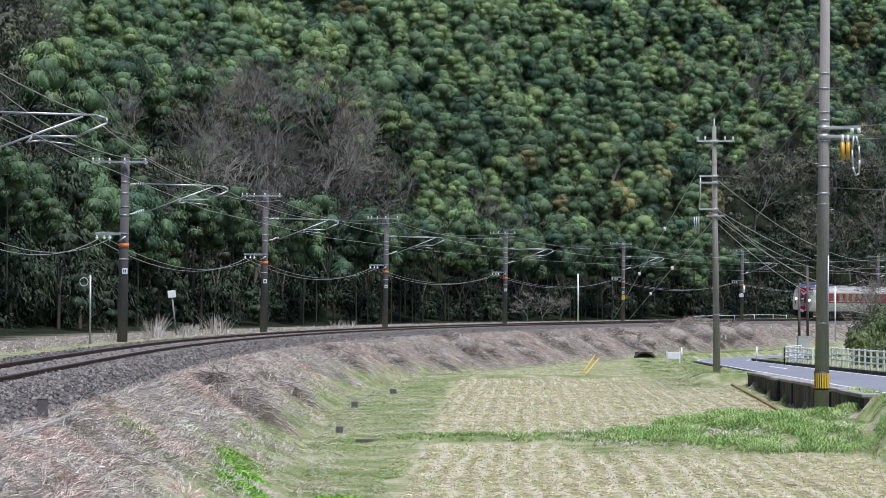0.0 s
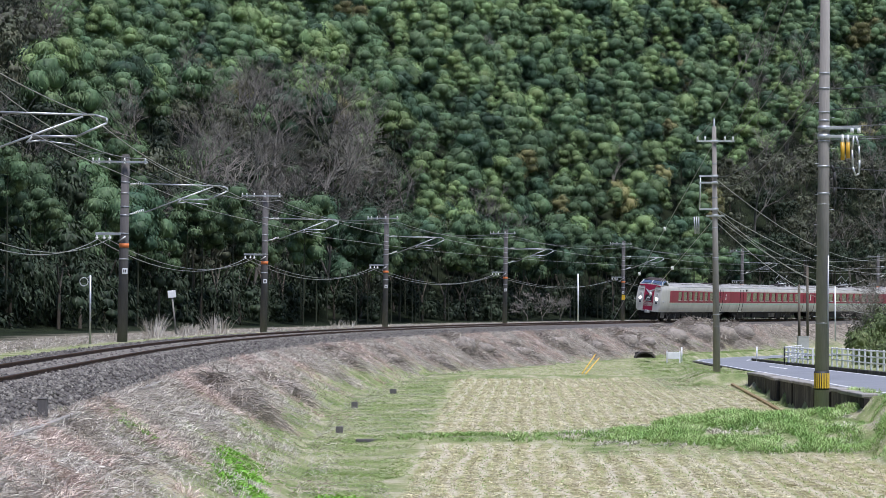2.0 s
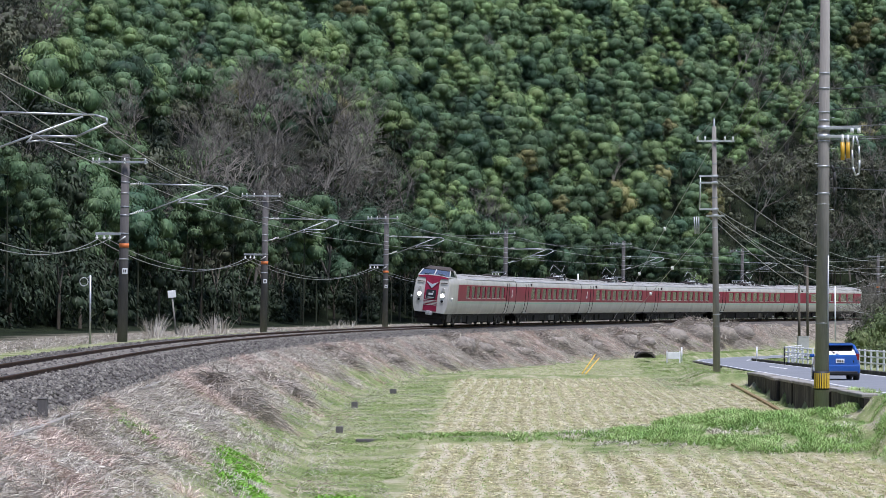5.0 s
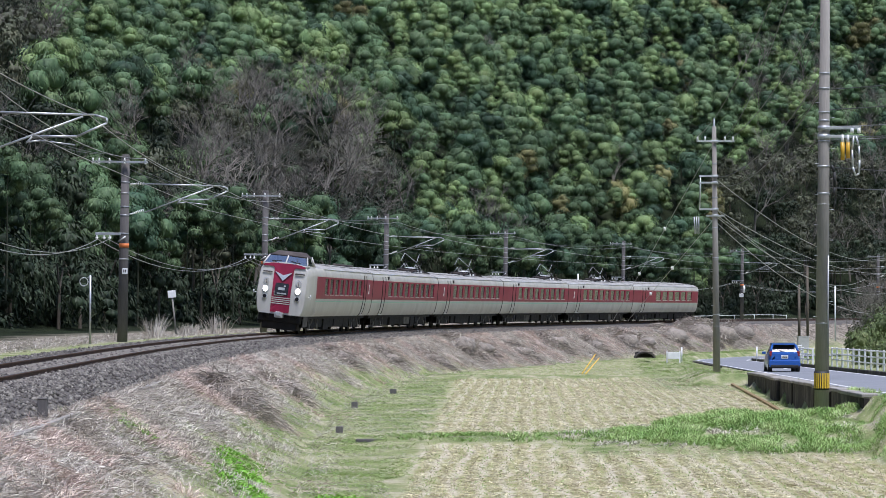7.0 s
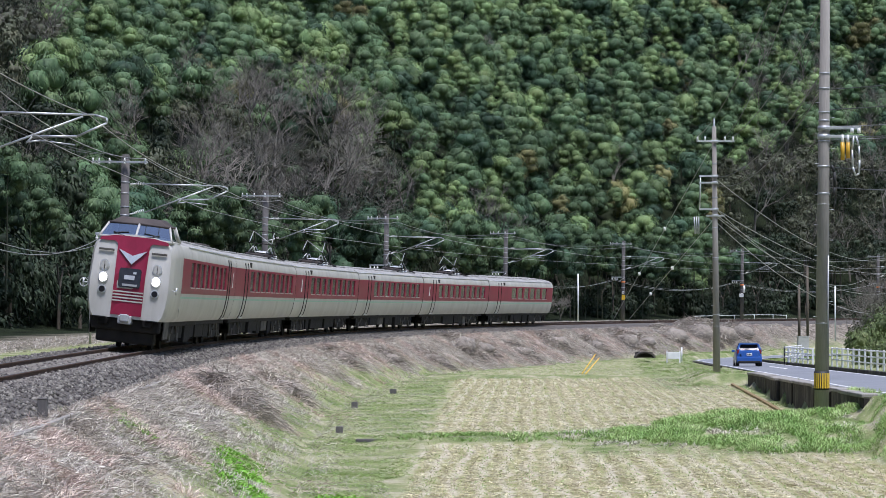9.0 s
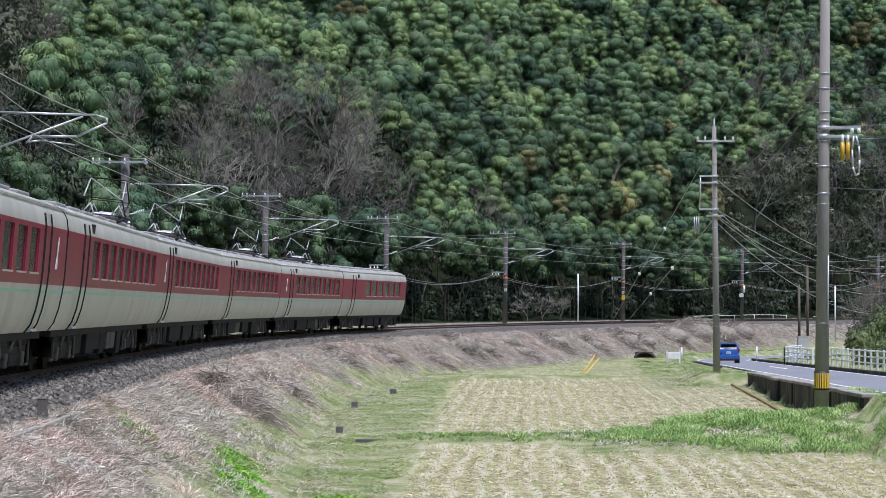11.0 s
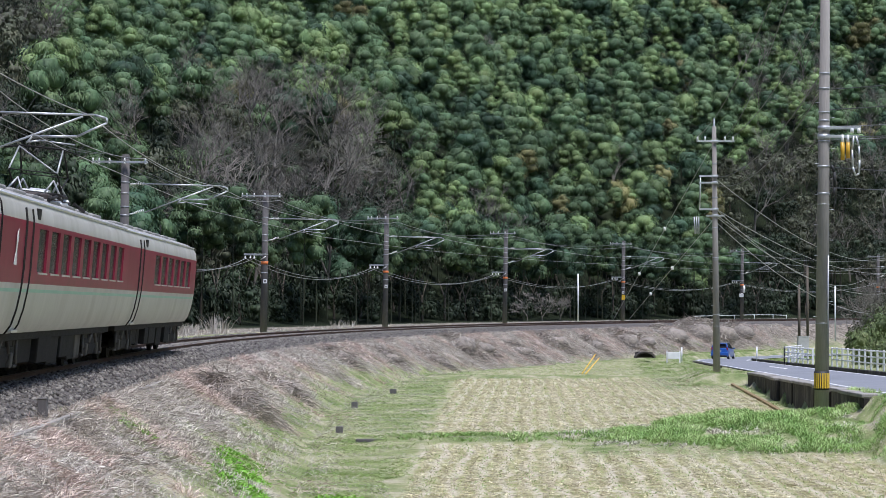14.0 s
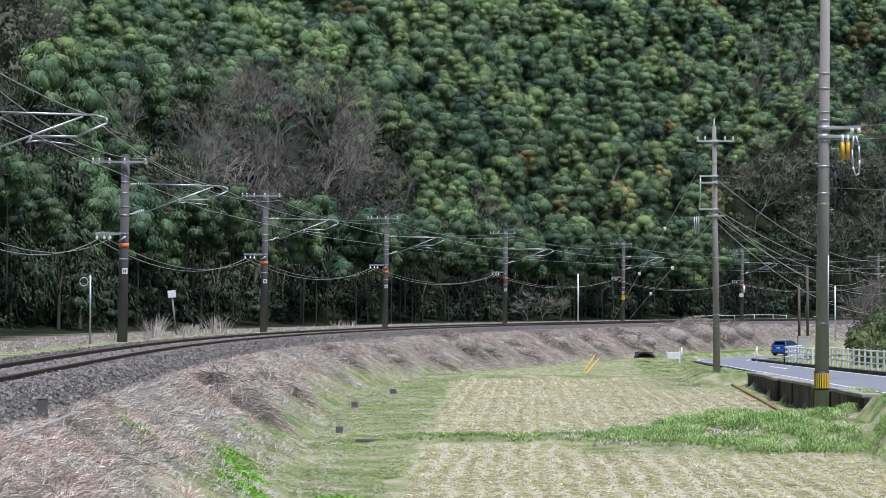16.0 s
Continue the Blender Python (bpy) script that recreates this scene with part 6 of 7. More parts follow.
# ---- the blue car ----
def make_car():
    car = empty("hatchback_car", Matrix(), "metallic blue compact hatchback driving along the lane", "car")
    L, W = 2.0, 0.845
    # (station along the car, half width at waist, roof half width, waist height, roof height)
    bm = bmesh.new()
    prof = [(-1.98, 0.62, 0.52, 0.62), (-1.96, 0.35, 0.70, 0.95), (-1.85, 0.25, 0.80, 1.02), (-1.2, 0.22, 0.845, 0.98), (0.0, 0.2, 0.845, 0.92), (1.0, 0.22, 0.83, 0.88), (1.6, 0.25, 0.74, 0.76), (1.95, 0.3, 0.5, 0.6)]
    rings = []
    for y, z0, w, z1 in prof:
        rings.append([bm.verts.new(v) for v in ((-w * 0.92, y, z0), (-w, y, z0 + 0.2), (-w * 0.985, y, (z0 + z1) / 2 + 0.08), (-w * 0.93, y, z1), (w * 0.93, y, z1), (w * 0.985, y, (z0 + z1) / 2 + 0.08), (w, y, z0 + 0.2), (w * 0.92, y, z0))])
    for a, c in zip(rings[:-1], rings[1:]):
        for i in range(8):
            bm.faces.new([a[i], a[(i + 1) % 8], c[(i + 1) % 8], c[i]])
    bm.faces.new(rings[0])
    bm.faces.new(rings[-1][::-1])
    bmesh.ops.recalc_face_normals(bm, faces=bm.faces[:])
    body = part("body", bm, M["car_blue"], car, "glossy blue body", True)
    body.data.set_sharp_from_angle(angle=radians(38))
    # cabin
    bm = bmesh.new()
    low = [(-1.86, 0.72, 1.0), (-1.1, 0.77, 0.98), (0.0, 0.77, 0.93), (1.05, 0.72, 0.9)]
    top = [(-1.55, 0.56, 1.38), (-0.9, 0.58, 1.43), (-0.1, 0.58, 1.44), (0.35, 0.54, 1.38)]
    rows = [([bm.verts.new((-w, y, z)), bm.verts.new((-w2, y2, z2)), bm.verts.new((w2, y2, z2)), bm.verts.new((w, y, z))]) for (y, w, z), (y2, w2, z2) in zip(low, top)]
    for a, c in zip(rows[:-1], rows[1:]):
        for i in range(3):
            bm.faces.new([a[i], a[i + 1], c[i + 1], c[i]])
    bm.faces.new(rows[0])
    bm.faces.new(rows[-1][::-1])
    bmesh.ops.recalc_face_normals(bm, faces=bm.faces[:])
    part("cabin_glass", bm, M["lens"], car, "dark tinted windows")
    bm = bmesh.new()
    rr = [[bm.verts.new((sx * w, y, z + 0.015)) for sx in (-1, -0.4, 0.4, 1)] for y, w, z in ((-1.68, 0.56, 1.37), (-0.9, 0.6, 1.435), (-0.1, 0.6, 1.445), (0.35, 0.55, 1.385))]
    for a, c in zip(rr[:-1], rr[1:]):
        for i in range(3):
            bm.faces.new([a[i], a[i + 1], c[i + 1], c[i]])
    r = bmesh.ops.extrude_face_region(bm, geom=bm.faces[:])
    bmesh.ops.translate(bm, verts=[v for v in r["geom"] if isinstance(v, bmesh.types.BMVert)], vec=(0, 0, 0.03))
    bmesh.ops.recalc_face_normals(bm, faces=bm.faces[:])
    part("roof", bm, M["car_blue"], car)
    cube("rear_spoiler", (-0.55, 0.55, -1.8, -1.55, 1.38, 1.42), M["car_blue"], car, bevel=0.015)
    bar("rear_pillar", [((-0.73, -1.84, 1.0), (-0.57, -1.56, 1.38), 0.07)], M["car_blue"], car)
    bar("rear_pillar", [((0.73, -1.84, 1.0), (0.57, -1.56, 1.38), 0.07)], M["car_blue"], car)
    bm = bmesh.new()
    box(bm, -0.80, 0.80, -2.02, -1.8, 0.28, 0.62, 0.06)
    part("rear_bumper", bm, M["car_blue"], car)
    cube("lower_bumper", (-0.7, 0.7, -2.03, -1.9, 0.22, 0.36), M["black"], car, bevel=0.03)
    pl = cube("number_plate", (-0.17, 0.17, -2.0, -1.975, 0.68, 0.85), M["white_paint"], car, "white registration plate with plain bars", bevel=0.005)
    for k in range(3):
        cube("mark", (-0.12 + 0.09 * k, -0.05 + 0.09 * k, -2.006, -2.001, 0.71, 0.79), M["under_grey"], pl, bevel=0)
    for sx in (-1, 1):
        cube("tail_light", (sx * 0.70 - 0.07, sx * 0.70 + 0.07, -1.96, -1.75, 0.80, 1.06), M["tail"], car, "red tail light", bevel=0.03)
        cube("wing_mirror", (sx * 0.87 - 0.1, sx * 0.87 + 0.1, 0.62, 0.74, 0.9, 1.03), M["car_blue"], car, bevel=0.03)
    bar("rear_wiper", [((0.0, -1.87, 1.04), (-0.3, -1.8, 1.12), 0.015)], M["black"], car)
    for y in (-1.27, 1.28):
        for sx in (-1, 1):
            wh = bar("wheel", [((sx * 0.60, y, 0.3), (sx * 0.82, y, 0.3), 0.3)], M["black"], car, n=24)
            bar("rim", [((sx * 0.80, y, 0.3), (sx * 0.83, y, 0.3), 0.2)], M["alu"], wh, n=16)
    bm = bmesh.new()
    box(bm, -0.7, 0.7, -1.8, 1.8, 0.18, 0.3)
    part("underbody", bm, M["black"], car)
    return car


def paint(name, color):
    m = mat(name, [tuple(c * 0.9 for c in color), color], 3, 0.3, 0.0, 0.0, 30, 0.05)
    m.node_tree.nodes["Principled BSDF"].inputs["Coat Weight"].default_value = 0.6
    return m


M["car_blue"] = paint("metallic_blue_paint", (0.018, 0.095, 0.38))
M["tail"] = mat("red_lamp_lens", [(0.20, 0.018, 0.02), (0.28, 0.025, 0.03)], 5, 0.2, bump=0)
BLUE_CAR = make_car()


def car_on_lane(y, o=-0.9):
    x = float(np.interp(y, RY, RX))
    tx, ty = float(np.interp(y, RY, RTX)), float(np.interp(y, RY, RTY))
    z = float(road_z(y))
    slope = -0.015 if y < 219 else 0.0
    f = Vector((tx, ty, slope * ty)).normalized()
    r = f.cross(Vector((0, 0, 1))).normalized()
    u = r.cross(f)
    m = Matrix((r, f, u)).transposed().to_4x4()
    m.translation = (x + ty * o, y - tx * o, z + 0.006)
    return m

# ---- grasses ----
M.update({
    "straw": mat("dead_grass", [(0.38, 0.335, 0.275), (0.53, 0.48, 0.41), (0.64, 0.60, 0.53)], 0.8, 0.85, bump=0, fine=5, fine_amount=0.15, island=0.4, spec=0.2),
    "straw_pink": mat("reddish_dead_grass", [(0.42, 0.32, 0.26), (0.58, 0.46, 0.39), (0.70, 0.60, 0.52)], 0.8, 0.85, bump=0, fine=5, fine_amount=0.15, island=0.4, spec=0.2),
    "bramble": mat("dead_bramble", [(0.24, 0.21, 0.18), (0.38, 0.335, 0.285), (0.52, 0.465, 0.40)], 0.8, 0.85, bump=0, fine=5, fine_amount=0.2, island=0.4, spec=0.2),
    # Darker than the bramble stems: the mounds' inner shade is put into it.
    "heart": mat("matted_growth_shade_tone", [(0.17, 0.15, 0.125), (0.32, 0.28, 0.235)], 3, 0.95, bump=1.0, fine=12, fine_amount=0.5),
    "stubble": mat("rice_stubble", [(0.52, 0.46, 0.30), (0.66, 0.60, 0.42), (0.76, 0.71, 0.54)], 0.6, 0.85, bump=0, fine=5, fine_amount=0.15, island=0.35, spec=0.2),
    "turf": mat("short_green_grass", [(0.21, 0.30, 0.09), (0.31, 0.40, 0.14), (0.44, 0.47, 0.24)], 0.5, 0.7, bump=0, fine=5, fine_amount=0.15, island=0.35, spec=0.25),
    "lush": mat("lush_green_grass", [(0.15, 0.27, 0.06), (0.27, 0.40, 0.12), (0.44, 0.53, 0.23)], 1.3, 0.6, bump=0, fine=5, fine_amount=0.15, island=0.35, spec=0.3),
    "bright": mat("bright_spring_leaves", [(0.16, 0.36, 0.03), (0.22, 0.45, 0.05), (0.28, 0.50, 0.09)], 0.9, 0.6, bump=0, fine=5, fine_amount=0.15, island=0.3, spec=0.3),
})
BLADE = np.array([(0, 1, 3, 2), (2, 3, 5, 4)])


def blades(roots, dirs, length, width, bend, r):
    """Bent blades of two quads; bend pulls the tip down, in parts of the length."""
    n = len(roots)
    d = dirs / (np.linalg.norm(dirs, axis=1, keepdims=True) + 1e-9)
    side = np.cross(d, r.normal(size=(n, 3)) * 0.4 + np.array([0.3, 1.0, 0.2]))
    side /= np.linalg.norm(side, axis=1, keepdims=True) + 1e-9
    L = (length * r.uniform(0.55, 1.35, n))[:, None]
    W = (width * r.uniform(0.7, 1.3, n))[:, None]
    down = np.array([0, 0, -1.0])
    p1 = roots + d * L * 0.5 + down * L * bend * 0.2
    p2 = roots + d * L + down * L * bend
    v = np.stack([roots - side * W, roots + side * W, p1 - side * W * 0.8, p1 + side * W * 0.8, p2 - side * W * 0.15, p2 + side * W * 0.15], 1)
    return v


def blade_object(name, vs, material, label, category, plain=False):
    v = np.concatenate(vs)
    if plain:
        v = v[:, (0, 1, 5, 4)]
        return tagged(mesh_np(name, v.reshape(-1, 3), np.arange(len(v) * 4).reshape(-1, 4), M[material]), label, category, kind="stuff")
    q = (BLADE[None] + (np.arange(len(v)) * 6)[:, None, None]).reshape(-1, 4)
    return tagged(mesh_np(name, v.reshape(-1, 3), q, M[material]), label, category, kind="stuff")


def on_land(x, y, lift=0.0):
    return np.stack([x, y, land(x, y) + lift], 1)


def beside_line(s, off):
    x, y, th = np.interp(s, S_AX, X_AX), np.interp(s, S_AX, Y_AX), np.interp(s, S_AX, T_AX)
    return x + off * np.cos(th), y - off * np.sin(th)


def clumps(centres, per, spread, length, width, bend, r, up=0.9, lift=0.0):
    """Tufts whose blades lean out from the middle."""
    k = len(centres)
    a = r.uniform(0, 6.283, (k, per))
    rad = spread * np.sqrt(r.rand(k, per))
    x = (centres[:, None, 0] + np.cos(a) * rad).ravel()
    y = (centres[:, None, 1] + np.sin(a) * rad).ravel()
    out = 0.75 * r.rand(k, per)
    d = np.stack([np.cos(a) * out, np.sin(a) * out, np.full((k, per), up)], 2).reshape(-1, 3) + r.normal(size=(k * per, 3)) * 0.18
    return blades(on_land(x, y, lift), d, length, width, bend, r)


def field_left(y):
    return -1.1 + (y - 50) * 0.0217


def make_grasses():
    r = np.random.RandomState(21)
    # dead grass lying over the embankment
    n = 190000
    near = r.rand(n)
    s = -72 + 245 * near**1.55
    off = 2.7 + 4.55 * r.rand(n) ** 1.15
    x, y = beside_line(s, off)
    w1, w2 = wobble(x, y, 3.0, 8), wobble(x, y, 9.0, 9)
    edge = off + 0.5 * w1 + 0.5 * w2 - 2.2 * smooth(105, 170, y)
    keep = (edge < 4.9) | (r.rand(n) < 0.10)
    x, y, off = x[keep], y[keep], off[keep]
    m = len(x)
    flow = wobble(x, y, 2.5, 41) * 2.2
    d = np.stack([np.cos(flow) * 0.4 + 0.1, np.sin(flow) * 0.4 - 0.1, r.uniform(-0.1, 0.7, m)], 1) + r.normal(size=(m, 3)) * np.array([0.75, 0.75, 0.35])
    pink = wobble(x, y, 3.5, 44) + 0.5 * wobble(x, y, 0.8, 47) > 0.35
    dark = (wobble(x, y, 2.0, 45) + 0.7 * wobble(x, y, 0.6, 46) > 0.95) & ~pink
    p = on_land(x, y, 0.02)
    for mask, nm, mt, lb in ((~pink & ~dark, "dead_grass", "straw", "matted pale dead grass on the railway bank"), (pink, "dead_grass", "straw_pink", "reddish dead grass on the railway bank"), (dark, "dead_bramble", "bramble", "dark dead bramble stems on the railway bank")):
        blade_object(nm, [blades(p[mask], d[mask], 0.30, 0.0058, 0.3, r)], mt, lb, "dead grass")
    # standing tufts over the matted grass
    n = 900
    s = -66 + 190 * r.rand(n) ** 1.3
    x, y = beside_line(s, r.uniform(3.1, 6.0, n))
    ok = wobble(x, y, 3.5, 48) > -0.1
    c, pink = np.stack([x, y], 1)[ok], (wobble(x, y, 3.5, 44) > 0.1)[ok]
    blade_object("straw_tufts", [clumps(c[~pink], 34, 0.22, 0.42, 0.0055, 0.6, r, 0.7)], "straw", "pale tufts of dead grass standing on the bank", "dead grass")
    blade_object("straw_tufts", [clumps(c[pink], 34, 0.22, 0.45, 0.0055, 0.6, r, 0.7)], "straw_pink", "reddish tufts of dead grass standing on the bank", "dead grass")
    # tangled mounds
    vs, hearts = [], []
    for s0, o0, rad, high, cnt in ((-33, 4.2, 1.2, 0.75, 1300), (18, 4.0, 1.0, 0.6, 600), (62, 4.2, 1.5, 1.0, 900), (67, 4.6, 1.2, 0.7, 500), (92, 4.6, 1.5, 0.9, 700), (116, 4.8, 1.8, 1.1, 800), (121, 5.2, 1.5, 0.8, 600), (133, 4.6, 2.2, 1.2, 900), (143, 4.2, 2.4, 1.7, 1200), (149, 4.6, 2.6, 1.6, 1200), (156, 4.5, 2.0, 1.3, 800), (47, 5.0, 1.2, 0.5, 400), (104, 5.0, 1.4, 0.6, 500), (-15, 4.6, 1.0, 0.5, 500), (34, 4.4, 1.0, 0.6, 400), (78, 5.2, 1.3, 0.6, 400)):
        cx, cy = beside_line(s0, o0)
        a, q = r.uniform(0, 6.283, cnt), r.rand(cnt) ** 0.5
        x, y = cx + np.cos(a) * q * rad, cy + np.sin(a) * q * rad
        p = on_land(x, y, 0.0)
        p[:, 2] += high * (1 - q**2) * r.uniform(0.35, 1.0, cnt)
        d = np.stack([np.cos(a) + r.normal(size=cnt) * 0.9, np.sin(a) + r.normal(size=cnt) * 0.9, r.uniform(-0.2, 0.7, cnt)], 1)
        vs.append(blades(p, d, 0.75, 0.009 + 0.00006 * max(cy - 60, 0), 0.5, r))
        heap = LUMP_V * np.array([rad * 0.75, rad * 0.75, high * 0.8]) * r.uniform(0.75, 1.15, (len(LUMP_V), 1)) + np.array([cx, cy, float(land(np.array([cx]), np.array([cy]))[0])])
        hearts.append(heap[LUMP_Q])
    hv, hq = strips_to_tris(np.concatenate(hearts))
    tagged(mesh_np("bramble_heart", hv, hq, M["heart"], smooth=True), "matted dead growth inside the bramble mounds, with their inner shade in its colour", "bramble", kind="stuff")
    blade_object("bramble_thicket", vs, "bramble", "tangled grey bramble mounds on the bank", "bramble")
    # turf at the foot of the bank and round the fields
    n = 380000
    y = 44 + 150 * r.rand(n) ** 1.7
    x = r.uniform(-8.5, 1.5, n) + 0.09 * (y - 44) * r.rand(n)
    extra = []
    for x0, x1, y0, y1, m in ((2.5, 13, 62, 80, 14000), (8, 20, 116, 165, 22000), (-2, 20, 134, 195, 30000)):
        extra.append((r.uniform(x0, x1, m), r.uniform(y0, y1, m)))
    x, y = np.concatenate([x, *[e[0] for e in extra]]), np.concatenate([y, *[e[1] for e in extra]])
    n, more = len(x), np.arange(len(x)) >= n
    off, s = off_track(x, y)
    w1, w2 = wobble(x, y, 3.0, 8), wobble(x, y, 9.0, 9)
    edge = off + 0.5 * w1 + 0.5 * w2 - 2.2 * smooth(105, 170, y)
    lf = field_left(y)
    ro = off_road(x, y)
    bare = wobble(x, y, 2.2, 51) + 0.5 * wobble(x, y, 0.9, 52)
    zone = (edge > 2.9 + 1.4 * r.rand(n)) & (ro < -3.1) & ((x < lf + 0.3 * w1) | (abs(y - 70 - 0.1 * x) < 1.5) | (abs(y - 134.5) < 2.4) | ((y > 180) & (r.rand(n) < 0.6)))
    zone |= more & (edge > 4.3) & (ro < -3.0) & ((y > 116) | (land(x, y) > field_z(y) + 0.03))
    zone &= (bare < 0.75) | (r.rand(n) < 0.25)
    x, y = x[zone], y[zone]
    d = r.normal(size=(len(x), 3)) * np.array([0.7, 0.7, 0.35]) + np.array([0, 0, 0.5])
    dry = r.rand(len(x)) < 0.3 + 0.3 * wobble(x, y, 3.0, 53)
    p = on_land(x, y)
    blade_object("turf", [blades(p[~dry], d[~dry], 0.11, 0.0068, 0.4, r)], "turf", "short green turf at the foot of the bank", "grass", True)
    blade_object("dry_turf", [blades(p[dry], d[dry], 0.16, 0.0062, 0.6, r)], "straw", "dry stalks among the turf", "dead grass", True)
    # stubble in rows
    rows, cols = np.meshgrid(np.arange(0, 17, 0.3), np.arange(47, 131, 0.2))
    u, y = rows.ravel() + 0.0133 * (cols.ravel() - 50) + r.normal(size=rows.size) * 0.03, cols.ravel() + r.normal(size=rows.size) * 0.06
    x = field_left(y) + 0.3 + u
    swath = 0.5 + 0.5 * np.sin((u - 0.0133 * (y - 50)) / 0.6 * 6.283 + 0.7 * wobble(x, y, 14, 60))
    ok = (land(x, y) < field_z(y) + 0.16) & (off_road(x, y) < -3.9) & (abs(y - 70 - 0.1 * x) > 2.6) & ~((x > 2.6) & (y > 65) & (y < 77)) & (r.rand(len(x)) < 0.15 + 0.85 * swath)
    x, y, swath = x[ok], y[ok], swath[ok]
    c = np.stack([x, y], 1)
    blade_object("rice_stubble", [clumps(c, 5, 0.06, 0.085, 0.008, 0.35, r)], "stubble", "cut rice stubble in straight rows", "stubble", True)
    n = 230000
    y = 46 + 85 * r.rand(n) ** 1.25
    u = r.uniform(0, 17, n)
    x = field_left(y) + 0.2 + u
    swath = 0.5 + 0.5 * np.sin((u - 0.0133 * (y - 50)) / 0.6 * 6.283 + 0.7 * wobble(x, y, 14, 60))
    patch = wobble(x, y, 5.0, 61)
    ok = (land(x, y) < field_z(y) + 0.16) & (off_road(x, y) < -3.9) & (abs(y - 70 - 0.1 * x) > 2.3) & ~((x > 2.8) & (y > 65) & (y < 76)) & (r.rand(n) < np.clip(0.04 + 0.95 * swath**2 + 0.2 * patch, 0, 1))
    x, y = x[ok], y[ok]
    d = r.normal(size=(len(x), 3)) * np.array([1, 1, 0.1]) + np.array([0, 0, 0.06])
    blade_object("straw_litter", [blades(on_land(x, y, 0.02), d, 0.17, 0.0066, 0.1, r)], "stubble", "chopped straw lying in swaths on the field", "straw", True)
    n = 30000
    y = 46 + 85 * r.rand(n) ** 1.25
    u = r.uniform(0, 17, n)
    x = field_left(y) + 0.2 + u
    swath = 0.5 + 0.5 * np.sin((u - 0.0133 * (y - 50)) / 0.6 * 6.283 + 0.7 * wobble(x, y, 14, 60))
    ok = (land(x, y) < field_z(y) + 0.16) & (off_road(x, y) < -3.9) & (r.rand(n) < 0.9 - 0.75 * swath)
    x, y = x[ok], y[ok]
    d = r.normal(size=(len(x), 3)) * 0.6 + np.array([0, 0, 0.8])
    blade_object("field_weeds", [blades(on_land(x, y), d, 0.07, 0.014, 0.3, r)], "turf", "low olive weeds between the stubble rows", "weeds", True)
    # lush bank beside the near pole
    k = 3000
    x, y = r.uniform(2.2, 14.5, k), r.uniform(52, 76, k)
    ok = (off_road(x, y) < -2.7) & (wobble(x, y, 1.8, 70) > -0.95) & (r.rand(k) < smooth(2.5, 8, x) + 0.1) & ((abs(y - 68.8) < 1.2 + 6 * smooth(4, 11, x)) | (x > 9)) & (land(x, y) > field_z(y) + 0.08)
    c = np.stack([x, y], 1)[ok]
    big = wobble(c[:, 0], c[:, 1], 1.7, 71) > -0.1
    blade_object("bank_grass", [clumps(c[big], 120, 0.26, 0.44, 0.0055, 0.7, r, 0.7), clumps(c[~big], 60, 0.25, 0.24, 0.006, 0.6, r)], "lush", "lush green tufts on the field bank", "grass")
    c = np.stack([r.uniform(3.5, 14, 260), r.uniform(61, 75, 260)], 1)
    c = c[(off_road(c[:, 0], c[:, 1]) < -2.7) & (land(c[:, 0], c[:, 1]) > field_z(c[:, 1]) + 0.08)]
    blade_object("bank_straw", [clumps(c, 30, 0.3, 0.3, 0.008, 0.8, r, 0.5)], "straw", "dead stalks on the field bank", "dead grass")
    c = np.stack([r.uniform(-1.5, 6, 70), 70 + r.normal(size=70) * 0.8], 1)
    blade_object("ridge_grass", [clumps(c, 30, 0.2, 0.22, 0.0095, 0.5, r)], "lush", "green tufts along the field ridge", "grass")
    # low tufts along the wall and lane
    i = r.randint(0, len(RX), 900)
    o = np.where(r.rand(900) < 0.5, r.uniform(-7.5, -2.95, 900), r.uniform(2.8, 5.0, 900))
    x, y = RX[i] + RTY[i] * o + r.normal(size=900) * 0.3, RY[i] - RTX[i] * o + r.normal(size=900) * 0.8
    ok = (y > 66) & (y < 245) & ((y > 118) | (o > -3.7)) & (np.abs(off_road(x, y)) > 2.75)
    c = np.stack([x, y], 1)[ok]
    blade_object("verge_grass", [clumps(c, 36, 0.3, 0.26, 0.011, 0.5, r)], "turf", "rough verge grass beside the lane", "grass", True)
    # spring growth in bright patches
    vs = []
    for cx, cy, rad, cnt in ((-4.35, 50.5, 0.6, 900), (-3.8, 47.5, 0.9, 1500), (-2.75, 46.5, 1.0, 1800), (-2.2, 48.5, 0.7, 800), (-4.5, 53.5, 0.45, 500), (-6.25, 47.6, 0.33, 700), (-5.95, 46.4, 0.3, 500)):
        cnt *= 2
        a, q = r.uniform(0, 6.283, cnt), np.sqrt(r.rand(cnt)) * r.uniform(0.7, 1.25, cnt)
        x, y = cx + np.cos(a) * q * rad, cy + np.sin(a) * q * rad * 2.2
        d = r.normal(size=(cnt, 3)) * 0.8 + np.array([0, 0, 0.8])
        vs.append(blades(on_land(x, y, 0.03), d, 0.10, 0.013, 0.5, r))
    blade_object("spring_growth", vs, "bright", "bright green spring weeds at the foot of the bank", "weeds")
    # tall dry reeds behind the track
    def reeds(c, per, length, mt, lb):
        blade_object("reeds", [clumps(np.array(c), per, 0.4, length, 0.009, 0.3, r, 1.3)], mt, lb, "reeds")

    reeds([beside_line(14.0, -4.6), beside_line(12.5, -4.3), beside_line(15.5, -4.9), beside_line(27.0, -4.2), beside_line(29, -4.4), beside_line(28.2, -4.0)], 34, 1.35, "straw", "tall dry reeds beside the track")
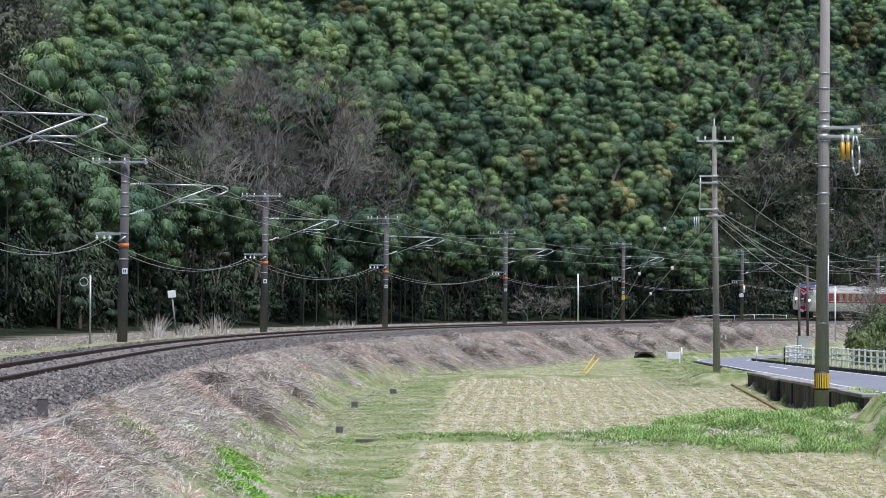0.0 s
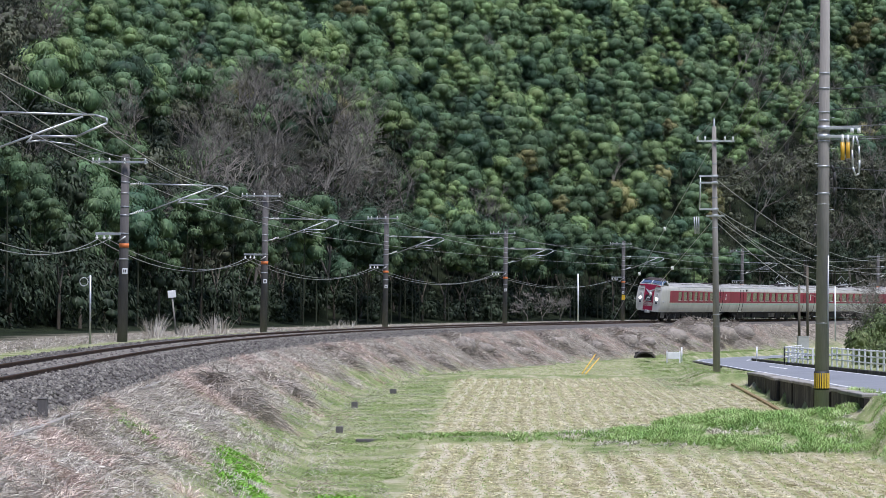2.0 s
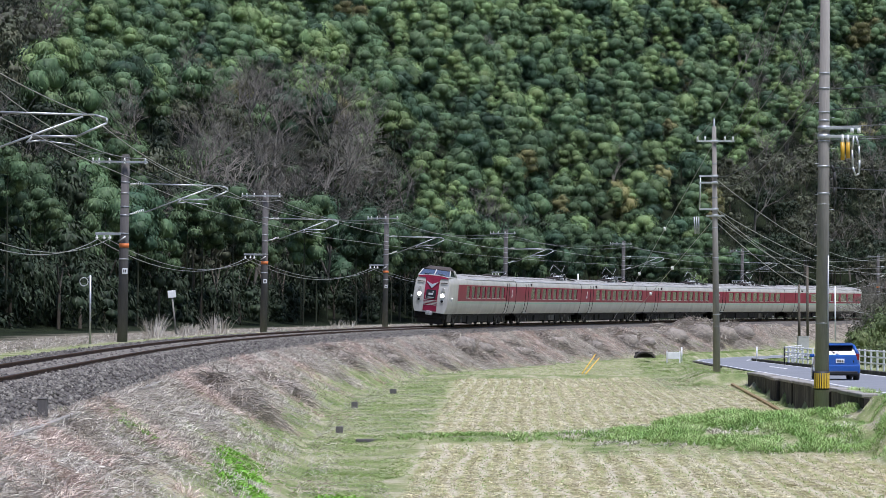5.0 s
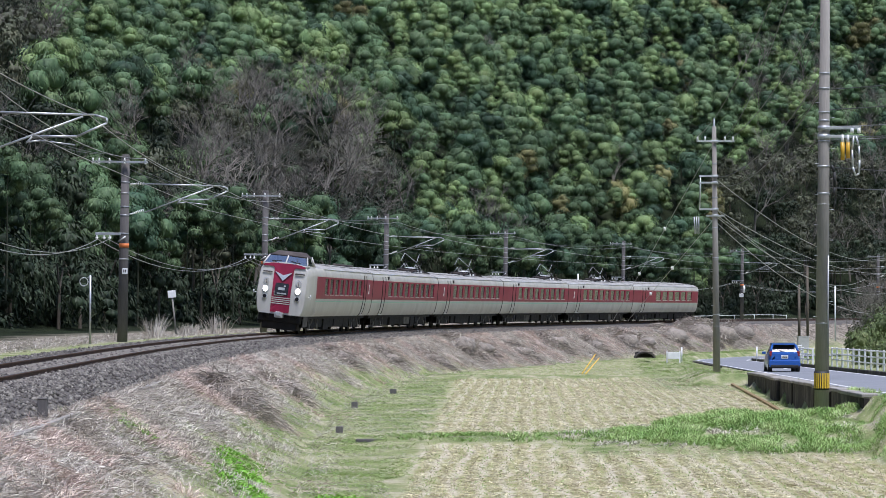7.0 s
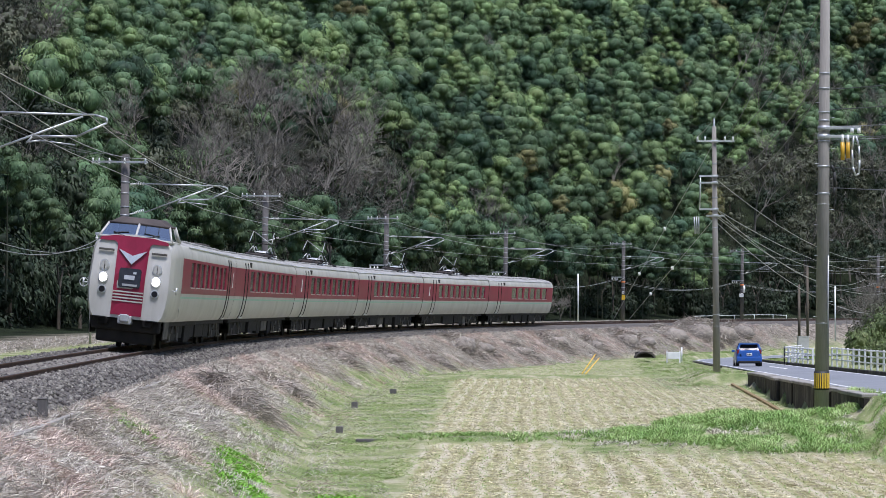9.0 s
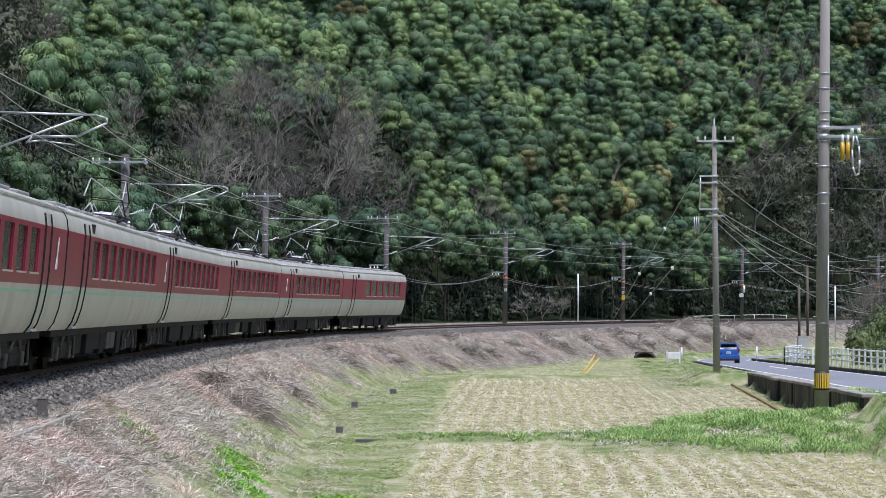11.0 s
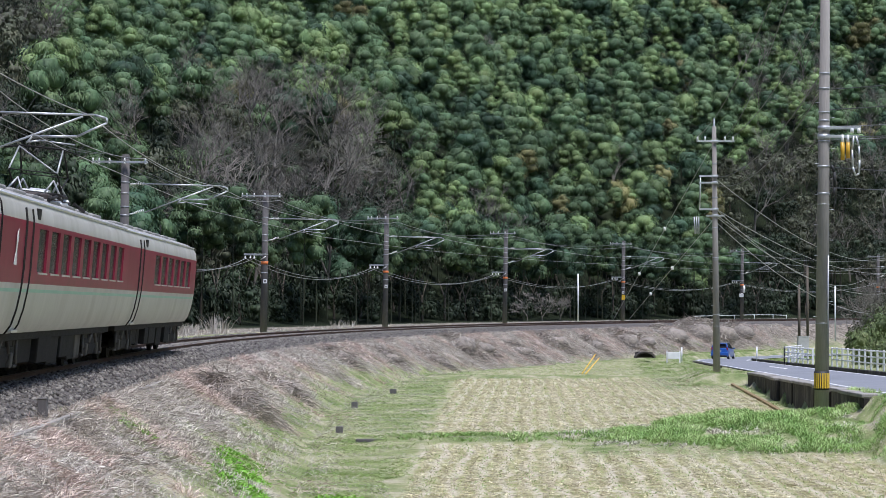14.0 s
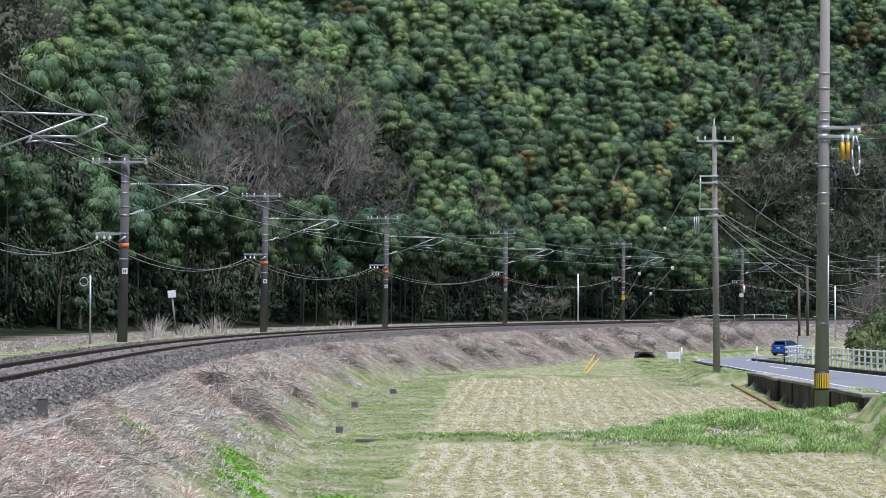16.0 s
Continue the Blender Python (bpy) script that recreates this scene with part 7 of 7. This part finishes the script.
    reeds([beside_line(20 + k, -4.2 - 0.15 * k) for k in range(6)] + [beside_line(60, -4), beside_line(63.5, -4), beside_line(4.0, -4.5)], 40, 0.7, "straw", "tall dry reeds beside the track")
    # dead verge on the far side of the track
    n = 16000
    s = -30 + 230 * r.rand(n)
    x, y = beside_line(s, -r.uniform(3.0, 8.0, n))
    d = r.normal(size=(n, 3)) * 0.7 + np.array([0, 0, 0.6])
    blade_object("far_verge", [blades(on_land(x, y), d, 0.3, 0.011, 0.5, r)], "straw", "dead grass verge behind the track", "dead grass", True)


make_grasses()


# ---- shrubs by the lane's end ----
def shrub(b, sc, kind, lb, seed):
    t = empty("shrub", Matrix.Translation(b), lb, "shrub", "shrubs near the lane")
    vv, tt = strips_to_tris(round_crown(seed, 2600, 1.5 * sc, 1.5 * sc, 0.2, 0.06))
    vv[:, 2] -= 1.2 * sc
    mesh_np("crown", vv, tt, M[kind], t)
    v, q = rods_mesh(branches(seed, 4.5 * sc, 1.2, 5, 0.05, 0.012), 3)
    mesh_np("branch", v, q, M["twig"], t)


for i, (b, sc, kind) in enumerate((((30.97, 168.00, -1.65), 1.5, "shrub_leaf"), ((32.93, 172.00, -0.91), 1.9, "shrub_leaf"), ((31.04, 174.00, -1.97), 1.0, "shrub_leaf"), ((29.43, 150.00, -1.33), 1.6, "shrub_leaf"), ((33.44, 185.00, -0.64), 1.3, "grey_leaf"))):
    if "shrub_leaf" not in M:
        M["shrub_leaf"] = leaf_mat("shrub_leaves", [(0.08, 0.115, 0.04), (0.12, 0.155, 0.06), (0.17, 0.19, 0.08)])
    shrub(b, sc, kind, "overgrown green shrub with bare vines beside the railing", 90 + i)


def bare_shrub(b, high, seed):
    t = empty("bare_shrub", Matrix.Translation(b), "leafless grey shrub behind the track", "shrub", "bare shrubs")
    rods = branches(seed, high, 1.3, 6, 0.05, 0.014)
    v, q = rods_mesh([x for x in rods if x[2] > 0.02], 4)
    mesh_np("trunk", v, q, M["twig"], t)
    v, q = rods_mesh([x for x in rods if x[2] <= 0.02], 2)
    mesh_np("crown", v, q, M["twig"], t)


for i, b in enumerate(((9.28, 222.00, 0.22), (11.06, 226.00, 0.20), (7.89, 220.00, 0.23), (33.16, 195.00, -1.21), (33.22, 190.00, -1.15), (38.61, 215.00, 0.56))):
    bare_shrub(b, 3.4 if i < 3 else 5.0, 120 + i)


def low_rail():
    f = empty("guard_rail", Matrix(), "low white guard rail behind the far track", "guard rail")
    pts = [Vector(p) for p in ((27.76, 262.00, -0.11), (30.20, 266.00, -0.07), (33.09, 270.00, -0.03), (35.86, 274.00, 0.01), (38.29, 276.00, 0.00), (40.29, 279.00, -0.08))]
    for p in pts:
        bar("post", [(p - Vector((0, 0, 0.2)), p + Vector((0, 0, 0.55)), 0.035)], M["white_paint"], f)
    for p, q in zip(pts[:-1], pts[1:]):
        bar("rail", [(p + Vector((0, 0, 0.5)), q + Vector((0, 0, 0.5)), 0.03)], M["white_paint"], f)


low_rail()

# ---- what moves ----
def motions():
    for i, car in enumerate(TRAIN):
        walk(car, [(k * 0.5, car_pose(nose_at(k * 0.5) + CAR * (i + 0.5))) for k in range(33)])

    times = (0.0, 1.5, 3.5, 4.2, 5.6, 7.0, 8.0, 9.0, 10.5, 11.5, 12.5, 13.5, 14.5, 15.2, 16.0)
    places = (24.0, 44.0, 72.5, 85.0, 105.0, 124.0, 138.0, 152.5, 170.0, 183.0, 196.0, 211.0, 224.5, 230.5, 235.5)
    walk(BLUE_CAR, [(t, car_on_lane(y)) for t, y in zip(times, places)])


motions()
